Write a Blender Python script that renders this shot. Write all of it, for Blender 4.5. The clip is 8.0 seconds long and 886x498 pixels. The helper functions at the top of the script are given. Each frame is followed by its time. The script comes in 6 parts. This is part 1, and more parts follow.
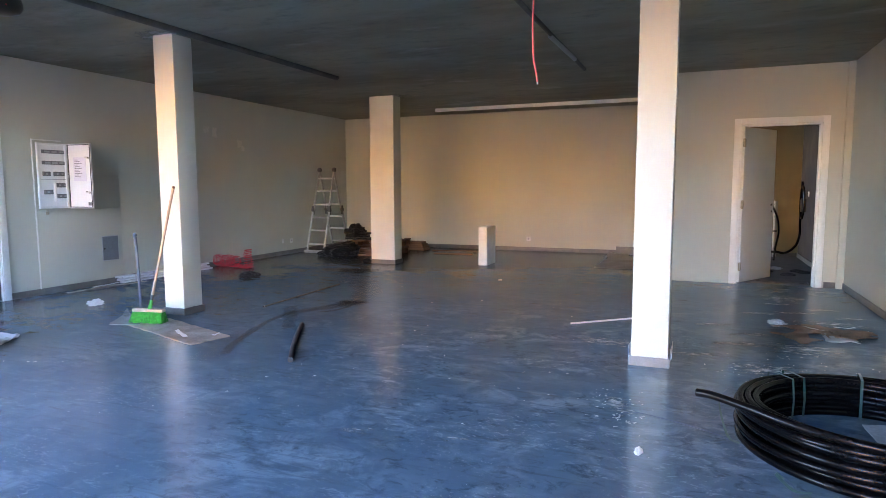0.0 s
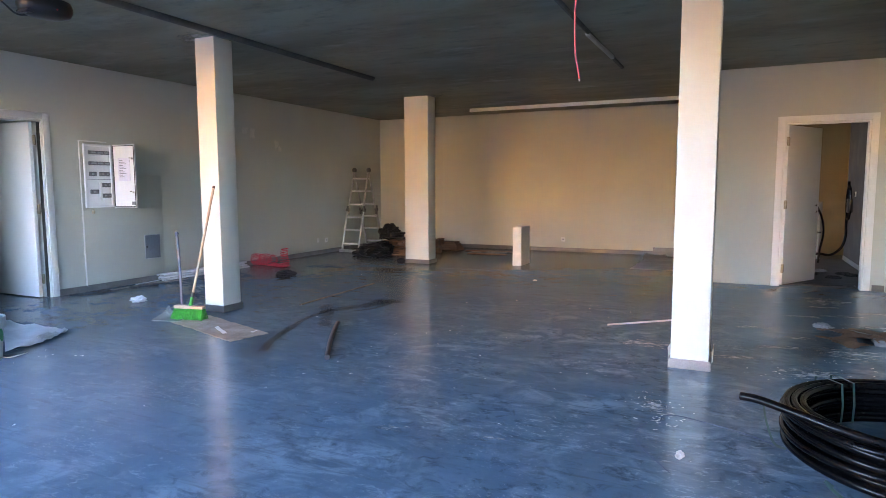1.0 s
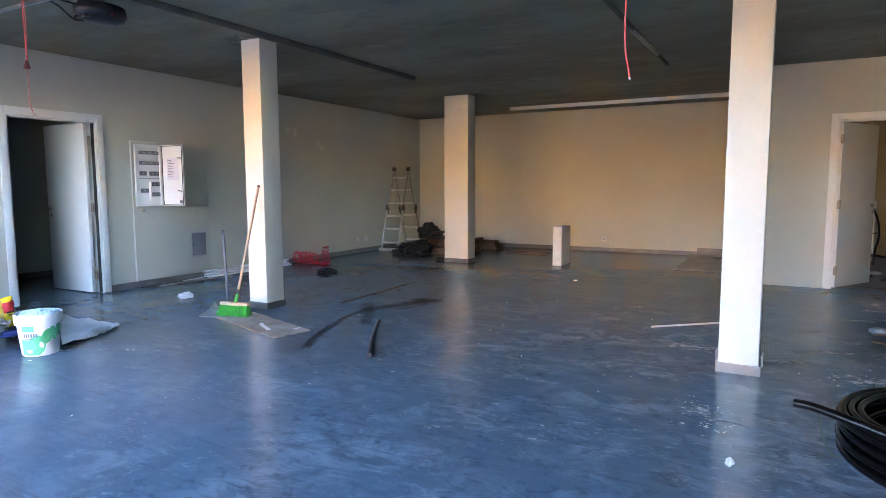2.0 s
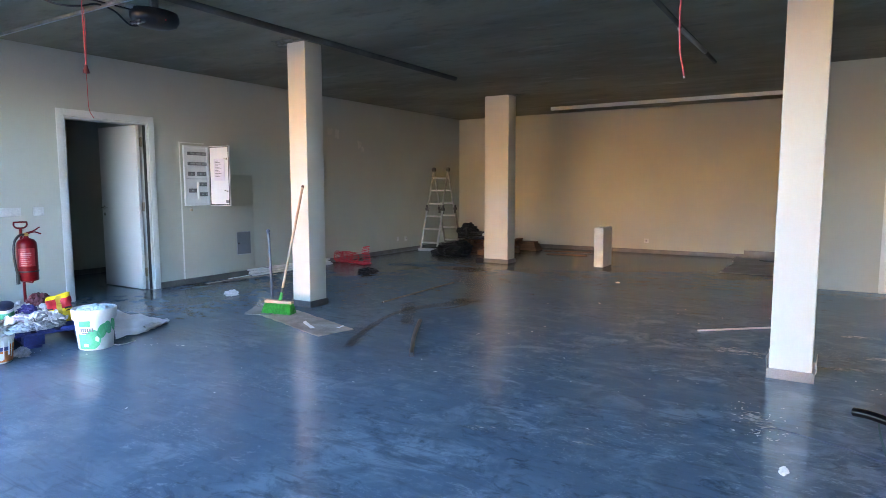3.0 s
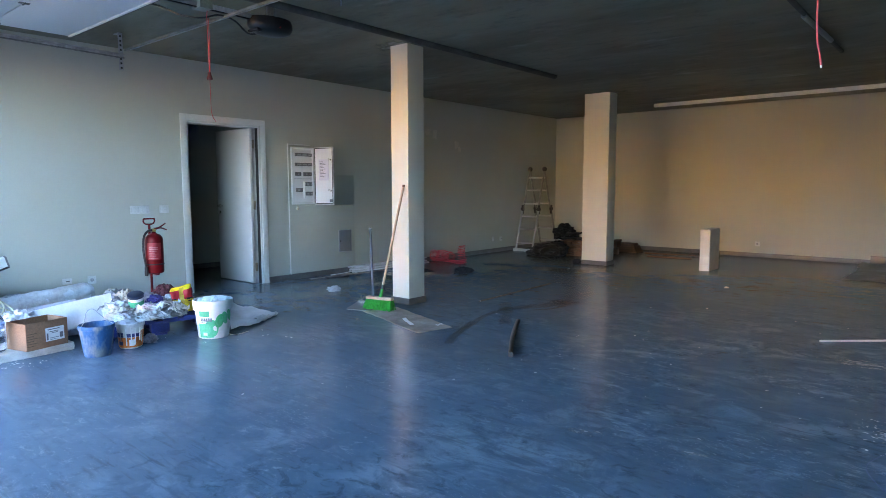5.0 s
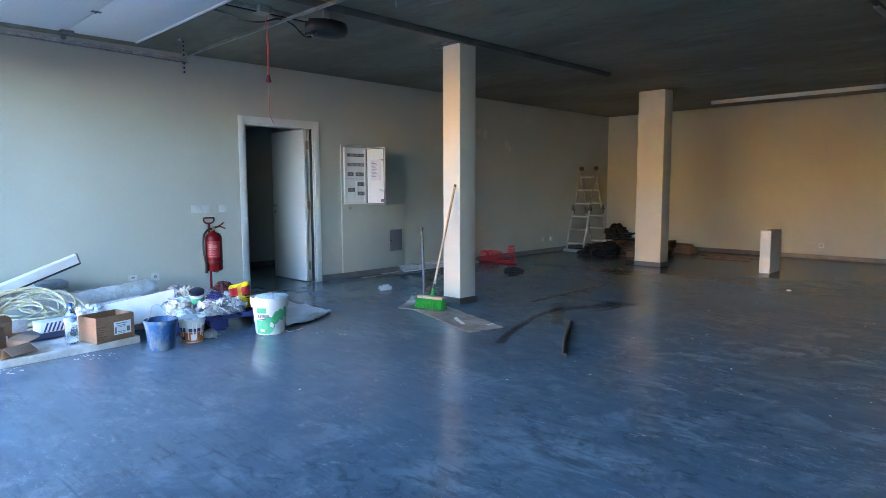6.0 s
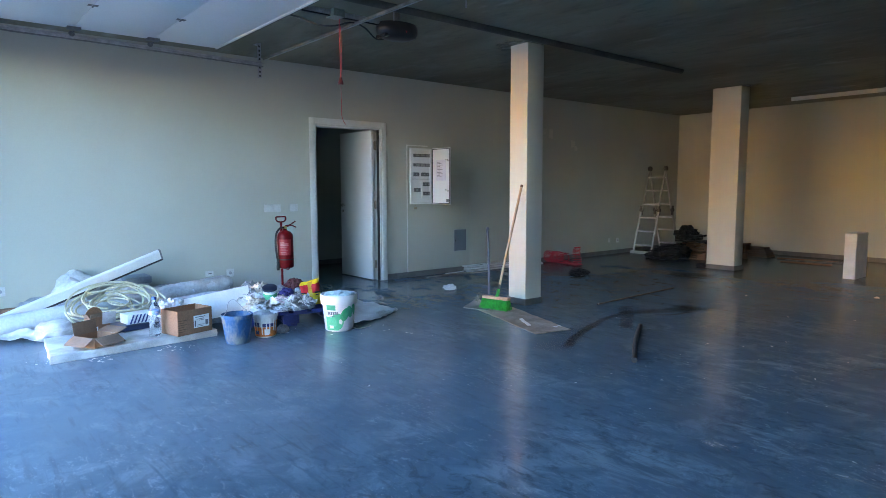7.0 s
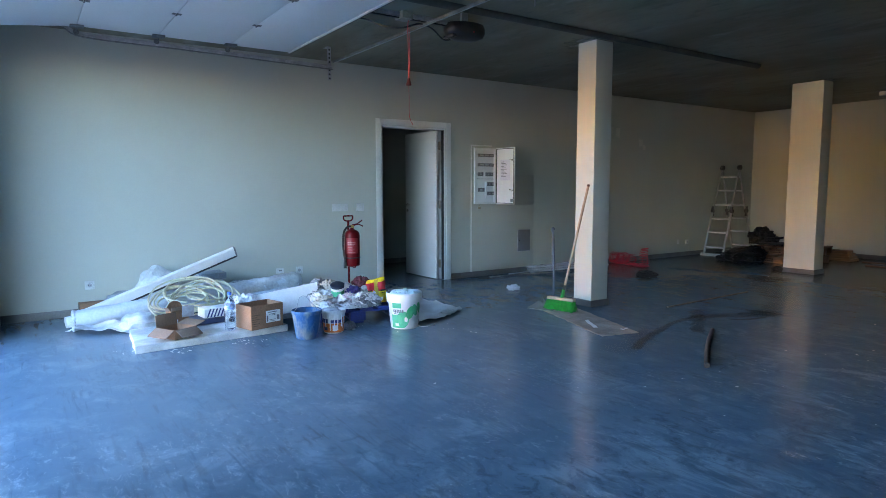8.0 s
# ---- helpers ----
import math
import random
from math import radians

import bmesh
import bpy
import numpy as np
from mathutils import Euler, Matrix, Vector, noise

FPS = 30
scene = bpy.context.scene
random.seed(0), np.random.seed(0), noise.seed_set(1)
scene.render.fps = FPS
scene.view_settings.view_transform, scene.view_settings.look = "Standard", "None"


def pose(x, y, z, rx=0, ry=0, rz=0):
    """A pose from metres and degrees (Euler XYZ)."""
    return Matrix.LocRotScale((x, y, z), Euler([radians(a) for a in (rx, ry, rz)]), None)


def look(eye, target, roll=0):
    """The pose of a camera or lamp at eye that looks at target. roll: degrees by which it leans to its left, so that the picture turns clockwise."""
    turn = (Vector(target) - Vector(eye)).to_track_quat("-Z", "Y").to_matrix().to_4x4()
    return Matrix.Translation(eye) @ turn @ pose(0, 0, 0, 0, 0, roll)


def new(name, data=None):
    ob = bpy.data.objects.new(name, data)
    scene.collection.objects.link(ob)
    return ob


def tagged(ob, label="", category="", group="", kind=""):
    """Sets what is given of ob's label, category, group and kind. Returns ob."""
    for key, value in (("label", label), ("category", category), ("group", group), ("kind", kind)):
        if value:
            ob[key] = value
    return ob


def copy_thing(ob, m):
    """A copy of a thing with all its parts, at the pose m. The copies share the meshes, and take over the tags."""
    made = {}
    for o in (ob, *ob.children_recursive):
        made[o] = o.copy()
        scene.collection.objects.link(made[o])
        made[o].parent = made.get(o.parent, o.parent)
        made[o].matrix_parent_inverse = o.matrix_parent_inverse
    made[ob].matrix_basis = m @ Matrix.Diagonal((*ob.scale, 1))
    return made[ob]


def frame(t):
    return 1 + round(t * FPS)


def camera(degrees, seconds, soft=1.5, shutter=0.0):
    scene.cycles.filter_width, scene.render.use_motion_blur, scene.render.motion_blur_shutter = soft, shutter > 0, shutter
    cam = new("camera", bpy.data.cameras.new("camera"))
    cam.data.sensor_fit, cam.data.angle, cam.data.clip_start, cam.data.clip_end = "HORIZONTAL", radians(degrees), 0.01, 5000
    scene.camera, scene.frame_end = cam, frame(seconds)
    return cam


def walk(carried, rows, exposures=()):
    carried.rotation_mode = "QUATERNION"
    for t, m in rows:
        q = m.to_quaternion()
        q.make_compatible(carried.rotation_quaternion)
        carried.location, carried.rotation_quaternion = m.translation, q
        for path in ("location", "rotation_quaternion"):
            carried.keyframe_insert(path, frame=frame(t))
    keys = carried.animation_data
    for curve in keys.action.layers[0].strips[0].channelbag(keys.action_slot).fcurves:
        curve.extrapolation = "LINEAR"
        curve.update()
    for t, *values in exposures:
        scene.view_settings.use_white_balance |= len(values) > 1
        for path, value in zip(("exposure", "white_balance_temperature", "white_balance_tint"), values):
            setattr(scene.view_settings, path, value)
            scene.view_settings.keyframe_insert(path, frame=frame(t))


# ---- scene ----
cam = camera(71.0, 8.0, soft=0.8)
PATH = [
    (0, (-0.259, -0.165, 1.255), (-1.011, 1.677, 1.056), -0.2),
    (0.5, (-0.275, -0.167, 1.247), (-1.071, 1.657, 1.049), -0.2),
    (1, (-0.286, -0.173, 1.246), (-1.133, 1.628, 1.049), -0.2),
    (1.5, (-0.302, -0.176, 1.25), (-1.204, 1.598, 1.05), -0.2),
    (3, (-0.353, -0.208, 1.252), (-1.409, 1.478, 1.053), -0.1),
    (3.5, (-0.374, -0.217, 1.252), (-1.49, 1.43, 1.051), -0.1),
    (4, (-0.383, -0.224, 1.249), (-1.566, 1.376, 1.048), -0.2),
    (4.5, (-0.397, -0.234, 1.246), (-1.636, 1.323, 1.047), -0.1),
    (6, (-0.442, -0.278, 1.239), (-1.846, 1.133, 1.042), -0.2),
    (6.5, (-0.462, -0.295, 1.238), (-1.927, 1.052, 1.041), -0.1),
    (7, (-0.474, -0.32, 1.239), (-2.009, 0.947, 1.043), -0.1),
    (7.5, (-0.482, -0.343, 1.245), (-2.081, 0.843, 1.047), -0.1),
    (8, (-0.487, -0.359, 1.234), (-2.139, 0.752, 1.039), -0.1),
]
EXPOSURE = [(0.0, 5.55, 7120, 26), (3.0, 5.30, 6960, 20), (4.5, 5.00, 6790, 16), (6.5, 4.80, 6740, 13), (8.0, 4.51, 6660, 12)]
walk(cam, [(t, look(eye, target, roll)) for t, eye, target, roll in PATH], EXPOSURE)

# ---- light ----
world = bpy.data.worlds.new("sky")
scene.world = world
world.use_nodes = True
SUN_ELEVATION, SUN_AZIMUTH = radians(24), radians(16)   # azimuth from north (+y) towards east (+x)
wn, wl = world.node_tree.nodes, world.node_tree.links
sky = wn.new("ShaderNodeTexSky")
sky.sky_type, sky.sun_disc = "NISHITA", False
sky.ozone_density, sky.air_density, sky.dust_density = 5.0, 1.0, 0.0
sky.sun_elevation, sky.sun_rotation = SUN_ELEVATION, SUN_AZIMUTH
wl.new(sky.outputs[0], wn["Background"].inputs[0])
wn["Background"].inputs[1].default_value = 0.14
sun_data = bpy.data.lights.new("sun", "SUN")
sun_data.energy, sun_data.angle, sun_data.color = 5.0, radians(0.5), (1.0, 0.74, 0.46)
sun = new("sun", sun_data)
sun_way = Vector((math.sin(SUN_AZIMUTH) * math.cos(SUN_ELEVATION), math.cos(SUN_AZIMUTH) * math.cos(SUN_ELEVATION), math.sin(SUN_ELEVATION)))
sun.matrix_basis = look(sun_way * 30, (0, 0, 0))

# ---- the plan, in metres ----
WEST, EAST, NORTH, SOUTH = -7.395, 1.42, 11.72, -0.60
CEIL = 2.712
WC_FRONT, WC_SIDE = 8.611, -0.75       # the corner room with its own door
DOOR1 = (-6.60, -3.18)                 # the two vehicle openings in the south wall
DOOR2 = (-1.15, -0.12)
OPENING_TOP = 2.46
OPENING_TOP_2 = 2.69


# ---- mesh helpers ----
def box(bm, x0, x1, y0, y1, z0, z1, bevel=0.0, m=None):
    """Adds a block with rounded edges to bm."""
    made = bmesh.ops.create_cube(bm, size=1.0)["verts"]
    place = Matrix.Translation(((x0 + x1) / 2, (y0 + y1) / 2, (z0 + z1) / 2)) @ Matrix.Diagonal((abs(x1 - x0), abs(y1 - y0), abs(z1 - z0), 1))
    bmesh.ops.transform(bm, matrix=(m @ place) if m else place, verts=made)
    if bevel:
        edges = list({e for v in made for e in v.link_edges})
        bmesh.ops.bevel(bm, geom=edges, offset=bevel, segments=2, affect="EDGES", profile=0.6)
    return bm


def block(*a, **k):
    return box(bmesh.new(), *a, **k)


def lathe(bm, profile, n=24, m=None, wobble=None):
    """Adds a turned body: profile is a row of (radius, height)."""
    rings = []
    for r, z in profile:
        ring = []
        for i in range(n):
            a = 2 * math.pi * i / n
            rr = r * (wobble(a, z) if wobble else 1.0)
            p = Vector((rr * math.cos(a), rr * math.sin(a), z))
            ring.append(bm.verts.new(m @ p if m else p))
        rings.append(ring)
    for lo, hi in zip(rings, rings[1:]):
        for i in range(n):
            bm.faces.new((lo[i], lo[(i + 1) % n], hi[(i + 1) % n], hi[i]))
    if profile[0][0] > 1e-5:
        bm.faces.new(list(reversed(rings[0])))
    if profile[-1][0] > 1e-5:
        bm.faces.new(rings[-1])
    return bm


def tube(bm, points, r, n=8, close=False, taper=None):
    """Adds a bent round bar along the points."""
    pts = [Vector(p) for p in points]
    rings, side = [], None
    count = len(pts)
    for k, p in enumerate(pts):
        if close:
            d = pts[(k + 1) % count] - pts[k - 1]
        else:
            d = pts[min(k + 1, count - 1)] - pts[max(k - 1, 0)]
        d.normalize()
        if side is None:
            side = d.orthogonal().normalized()
        side = (side - d * side.dot(d)).normalized()
        up = d.cross(side)
        rr = r * (taper(k / max(count - 1, 1)) if taper else 1.0)
        rings.append([bm.verts.new(p + rr * (math.cos(2 * math.pi * i / n) * side + math.sin(2 * math.pi * i / n) * up)) for i in range(n)])
    pairs = list(zip(rings, rings[1:]))
    if close:
        pairs.append((rings[-1], rings[0]))
    for lo, hi in pairs:
        for i in range(n):
            bm.faces.new((lo[i], lo[(i + 1) % n], hi[(i + 1) % n], hi[i]))
    if not close:
        bm.faces.new(list(reversed(rings[0])))
        bm.faces.new(rings[-1])
    return bm


def bend(points, steps=8):
    """A smooth row of points through the given ones (Catmull-Rom)."""
    p = [Vector(q) for q in points]
    p = [2 * p[0] - p[1]] + p + [2 * p[-1] - p[-2]]
    out = []
    for i in range(1, len(p) - 2):
        for s in range(steps):
            t = s / steps
            a, b, c, d = p[i - 1], p[i], p[i + 1], p[i + 2]
            out.append(0.5 * (2 * b + (c - a) * t + (2 * a - 5 * b + 4 * c - d) * t * t + (3 * b - a - 3 * c + d) * t ** 3))
    out.append(p[-2])
    return out


def mesh_from(name, bm, material, smooth=None):
    bmesh.ops.recalc_face_normals(bm, faces=bm.faces)
    data = bpy.data.meshes.new(name)
    bm.to_mesh(data)
    bm.free()
    if material:
        data.materials.append(material)
    if smooth:
        data.polygons.foreach_set("use_smooth", [True] * len(data.polygons))
        data.set_sharp_from_angle(angle=radians(smooth))
    return data


def part(name, bm, material, parent, label="", smooth=40):
    ob = new(name, mesh_from(name, bm, material, smooth))
    ob.parent = parent
    return tagged(ob, label)


def thing(name, m, label, category, group="", kind=""):
    ob = new(name)
    ob.empty_display_size = 0.1
    ob.matrix_basis = m
    return tagged(ob, label, category, group, kind)


def setting(name, bm, material, label, category, smooth=30):
    return tagged(new(name, mesh_from(name, bm, material, smooth)), label, category, kind="structure")


# ---- materials ----
def paint(name, colour, rough=0.6, metal=0.0, vary=0.12, scale=3.0, fine=60.0, bump=0.15, second=None, patch=(0.45, 0.65), rough_vary=0.1, spec=0.5, stretch=(1, 1, 1), random_shift=0.0, grain=0.35):
    """A worn surface: broad and fine variation of colour and gloss, and a fine relief."""
    m = bpy.data.materials.new(name)
    m.use_nodes = True
    n, l = m.node_tree.nodes, m.node_tree.links
    b = n["Principled BSDF"]
    co = n.new("ShaderNodeTexCoord")
    mp = n.new("ShaderNodeMapping")
    mp.inputs["Scale"].default_value = stretch
    l.new(co.outputs["Object"], mp.inputs[0])
    broad, small = n.new("ShaderNodeTexNoise"), n.new("ShaderNodeTexNoise")
    broad.inputs["Scale"].default_value, broad.inputs["Detail"].default_value = scale, 6
    small.inputs["Scale"].default_value, small.inputs["Detail"].default_value = fine, 4
    l.new(mp.outputs[0], broad.inputs[0]), l.new(mp.outputs[0], small.inputs[0])
    ramp = n.new("ShaderNodeValToRGB")
    ramp.color_ramp.elements[0].position, ramp.color_ramp.elements[1].position = patch
    c2 = second or [min(1, c * (1 + vary)) for c in colour]
    c1 = colour if second else [c * (1 - vary) for c in colour]
    ramp.color_ramp.elements[0].color, ramp.color_ramp.elements[1].color = (*c1, 1), (*c2, 1)
    l.new(broad.outputs["Fac"], ramp.inputs[0])
    mix = n.new("ShaderNodeMix")
    mix.data_type, mix.blend_type = "RGBA", "OVERLAY"
    mix.inputs[0].default_value = grain
    l.new(ramp.outputs[0], mix.inputs[6]), l.new(small.outputs["Fac"], mix.inputs[7])
    last = mix.outputs[2]
    if random_shift:
        info, hsv, rng = n.new("ShaderNodeObjectInfo"), n.new("ShaderNodeHueSaturation"), n.new("ShaderNodeMapRange")
        rng.inputs[3].default_value, rng.inputs[4].default_value = 1 - random_shift, 1 + random_shift
        l.new(info.outputs["Random"], rng.inputs[0]), l.new(rng.outputs[0], hsv.inputs["Value"]), l.new(last, hsv.inputs["Color"])
        last = hsv.outputs[0]
    l.new(last, b.inputs["Base Color"])
    rr = n.new("ShaderNodeMapRange")
    rr.inputs[3].default_value, rr.inputs[4].default_value = max(0.02, rough - rough_vary), min(1, rough + rough_vary)
    l.new(broad.outputs["Fac"], rr.inputs[0]), l.new(rr.outputs[0], b.inputs["Roughness"])
    b.inputs["Metallic"].default_value = metal
    b.inputs["Specular IOR Level"].default_value = spec
    if bump:
        bp = n.new("ShaderNodeBump")
        bp.inputs["Strength"].default_value, bp.inputs["Distance"].default_value = bump, 0.004
        l.new(small.outputs["Fac"], bp.inputs["Height"]), l.new(bp.outputs[0], b.inputs["Normal"])
    return m


def floor_paint():
    """Painted concrete: cloudy trowel marks, scuffs, pale dust and dark drag marks."""
    m = bpy.data.materials.new("floor_concrete")
    m.use_nodes = True
    n, l = m.node_tree.nodes, m.node_tree.links
    b = n["Principled BSDF"]
    co = n.new("ShaderNodeTexCoord")

    def noise_at(scale, detail=6, stretch=(1, 1, 1), turn=0, distortion=0.0, rough=0.55):
        mp, nz = n.new("ShaderNodeMapping"), n.new("ShaderNodeTexNoise")
        mp.inputs["Scale"].default_value, mp.inputs["Rotation"].default_value = stretch, (0, 0, turn)
        nz.inputs["Scale"].default_value, nz.inputs["Detail"].default_value = scale, detail
        nz.inputs["Distortion"].default_value, nz.inputs["Roughness"].default_value = distortion, rough
        l.new(co.outputs["Object"], mp.inputs[0]), l.new(mp.outputs[0], nz.inputs[0])
        return nz.outputs["Fac"]

    def ramp(source, a, z, low=0.0, high=1.0):
        r = n.new("ShaderNodeMapRange")
        r.interpolation_type = "SMOOTHSTEP"
        for k, v in zip((1, 2, 3, 4), (a, z, low, high)):
            r.inputs[k].default_value = v
        l.new(source, r.inputs[0])
        return r.outputs[0]

    def times(a, c):
        k = n.new("ShaderNodeMath")
        k.operation = "MULTIPLY"
        l.new(a, k.inputs[0]), l.new(c, k.inputs[1])
        return k.outputs[0]

    def over(base, colour, fac):
        x = n.new("ShaderNodeMix")
        x.data_type = "RGBA"
        l.new(fac, x.inputs[0]), l.new(base, x.inputs[6])
        x.inputs[7].default_value = (*colour, 1)
        return x.outputs[2]

    first = n.new("ShaderNodeRGB")
    first.outputs[0].default_value = (0.102, 0.162, 0.212, 1)
    place = n.new("ShaderNodeSeparateXYZ")
    l.new(co.outputs["Object"], place.inputs[0])
    trodden = times(ramp(place.outputs["Y"], 4.0, 7.5, 1.0, 0.12), ramp(place.outputs["X"], -4.2, -1.2, 0.36, 1.0))   # most scuffed inside the second opening
    cloud = noise_at(0.7, 6, (1, 1.5, 1), 0.3, 0.0, 0.55)
    c = over(first.outputs[0], (0.120, 0.183, 0.234), ramp(cloud, 0.30, 0.70))
    soft = noise_at(1.6, 5, (0.9, 1.4, 1), 0.35, 0.0, 0.55)
    fine = noise_at(10.0, 9, (0.9, 1.2, 1), 0.9, 0.8, 0.68)
    grain = noise_at(3.6, 9, (0.9, 1.15, 1), 0.2, 0.9, 0.66)
    c = over(c, (0.250, 0.335, 0.390), times(ramp(grain, 0.44, 0.62, 0, 0.95), times(trodden, ramp(soft, 0.36, 0.66, 0.10, 1.0))))
    c = over(c, (0.046, 0.074, 0.096), times(ramp(fine, 0.49, 0.66, 0, 0.85), times(trodden, ramp(noise_at(1.4, 4, (1, 1, 1), 1.3), 0.38, 0.64, 0.15, 1.0))))
    c = over(c, (0.34, 0.425, 0.475), times(ramp(noise_at(15.0, 9, (0.7, 1.5, 1), -0.25, 0.8, 0.74), 0.53, 0.66, 0, 0.95), times(trodden, ramp(noise_at(1.1, 4, (1, 1, 1), 0.8), 0.42, 0.66))))
    c = over(c, (0.066, 0.080, 0.090), times(ramp(noise_at(9.0, 7, (0.35, 2.4, 1), 0.12, 0.3, 0.6), 0.52, 0.70, 0, 0.45), ramp(cloud, 0.35, 0.65, 0.4, 1.0)))
    c = over(c, (0.066, 0.108, 0.142), times(ramp(noise_at(7.0, 5, (0.25, 3.0, 1), 0.5, 1.2, 0.6), 0.56, 0.66, 0, 0.5), ramp(soft, 0.45, 0.6)))
    dust = times(ramp(noise_at(1.3, 5), 0.50, 0.68), times(trodden, ramp(noise_at(40, 8, (1, 1.3, 1), 0.2, 0.0, 0.7), 0.55, 0.68)))
    c = over(c, (0.46, 0.50, 0.54), dust)
    specks = ramp(noise_at(120, 2), 0.74, 0.77)
    c = over(c, (0.60, 0.61, 0.62), times(specks, ramp(noise_at(2.3, 3), 0.48, 0.60)))
    l.new(c, b.inputs["Base Color"])
    gl = n.new("ShaderNodeMix")
    gl.data_type = "FLOAT"
    l.new(ramp(place.outputs["Y"], 3.2, 6.8), gl.inputs[0])   # polished by the openings, dusty deeper inside
    l.new(ramp(soft, 0.35, 0.75, 0.185, 0.215), gl.inputs[2])
    gl.inputs[3].default_value = 0.262
    l.new(gl.outputs[0], b.inputs["Roughness"])
    b.inputs["Specular IOR Level"].default_value = 0.42
    bp = n.new("ShaderNodeBump")
    bp.inputs["Strength"].default_value, bp.inputs["Distance"].default_value = 0.02, 0.004
    l.new(noise_at(30, 6), bp.inputs["Height"]), l.new(bp.outputs[0], b.inputs["Normal"])
    return m


def concrete():
    """Raw slab soffit: cloudy warm grey concrete, streaked along the shuttering boards, with a few pale cement runs."""
    m = bpy.data.materials.new("raw_concrete")
    m.use_nodes = True
    n, l = m.node_tree.nodes, m.node_tree.links
    b = n["Principled BSDF"]
    co = n.new("ShaderNodeTexCoord")
    grid = n.new("ShaderNodeMapping")
    grid.inputs["Rotation"].default_value, grid.inputs["Scale"].default_value = (0, 0, -0.12), (0.55, 1.35, 1)
    l.new(co.outputs["Object"], grid.inputs[0])
    last = None
    for scale, detail, rough, low, high, colour in ((0.6, 5, 0.55, 0.34, 0.66, (0.280, 0.262, 0.190)), (2.2, 8, 0.68, 0.46, 0.74, (0.30, 0.296, 0.245)), (4.6, 8, 0.7, 0.50, 0.76, (0.075, 0.075, 0.062)), (1.3, 9, 0.6, 0.60, 0.72, (0.44, 0.43, 0.37))):
        nz, rg, mx = n.new("ShaderNodeTexNoise"), n.new("ShaderNodeMapRange"), n.new("ShaderNodeMix")
        nz.inputs["Scale"].default_value, nz.inputs["Detail"].default_value, nz.inputs["Roughness"].default_value = scale, detail, rough
        l.new(grid.outputs[0], nz.inputs[0])
        rg.interpolation_type = "SMOOTHSTEP"
        rg.inputs[1].default_value, rg.inputs[2].default_value = low, high
        rg.inputs[4].default_value = 1.0 if scale < 1 else 0.6
        l.new(nz.outputs["Fac"], rg.inputs[0])
        mx.data_type = "RGBA"
        l.new(rg.outputs[0], mx.inputs[0])
        mx.inputs[6].default_value, mx.inputs[7].default_value = (0.172, 0.156, 0.110, 1), (*colour, 1)
        if last:
            l.new(last, mx.inputs[6])
        last = mx.outputs[2]
    l.new(last, b.inputs["Base Color"])
    b.inputs["Roughness"].default_value = 0.7
    bp, gr = n.new("ShaderNodeBump"), n.new("ShaderNodeTexNoise")
    gr.inputs["Scale"].default_value, gr.inputs["Detail"].default_value = 25, 5
    bp.inputs["Strength"].default_value, bp.inputs["Distance"].default_value = 0.3, 0.004
    l.new(co.outputs["Object"], gr.inputs[0]), l.new(gr.outputs["Fac"], bp.inputs["Height"]), l.new(bp.outputs[0], b.inputs["Normal"])
    return m


FLOOR = floor_paint()
WALL = paint("wall_cream_paint", (0.50, 0.51, 0.44), 0.68, vary=0.035, scale=0.8, fine=110, bump=0.02, rough_vary=0.08, grain=0.06, spec=0.25)
WHITE_WALL = paint("column_paint", (0.64, 0.64, 0.57), 0.5, vary=0.035, scale=1.2, fine=110, bump=0.02, grain=0.06)
CEILING = concrete()
SKIRT = paint("grey_stone_skirting", (0.14, 0.13, 0.12), 0.4, vary=0.15, scale=6, fine=120)
LACQUER = paint("white_lacquer", (0.74, 0.74, 0.71), 0.42, vary=0.02, scale=1.5, fine=90, bump=0.03)
SHEET_WHITE = paint("white_coated_steel", (0.82, 0.83, 0.83), 0.4, vary=0.03, scale=0.8, fine=70, bump=0.08)
TRACK = paint("weathered_steel", (0.20, 0.205, 0.21), 0.5, 0.5, vary=0.25, scale=9, fine=60, bump=0.1)
STEEL = paint("galvanised_steel", (0.48, 0.49, 0.50), 0.45, 0.4, vary=0.18, scale=9, fine=60, bump=0.1)
CHROME = paint("brushed_nickel", (0.62, 0.60, 0.56), 0.28, 1.0, vary=0.06, scale=20, fine=150, bump=0.04)
BLACK = paint("black_plastic", (0.018, 0.018, 0.019), 0.4, vary=0.25, scale=8, fine=90, bump=0.08)
PLASTIC_WHITE = paint("white_plastic", (0.78, 0.78, 0.76), 0.42, vary=0.03, scale=8, fine=60, bump=0.02)
GROUND = paint("asphalt", (0.085, 0.08, 0.075), 0.85, vary=0.2, scale=0.6, fine=30)
PAVING = paint("bounce_paving", (0.11, 0.11, 0.105), 0.85, vary=0.15, scale=0.6, fine=30)
FACADE = paint("warm_bounce_yellow", (0.88, 0.53, 0.13), 0.8, vary=0.06, scale=0.5, fine=30)
FACADE_DULL = paint("unseen_flank_brown", (0.16, 0.135, 0.10), 0.8, vary=0.1, scale=0.5, fine=30)

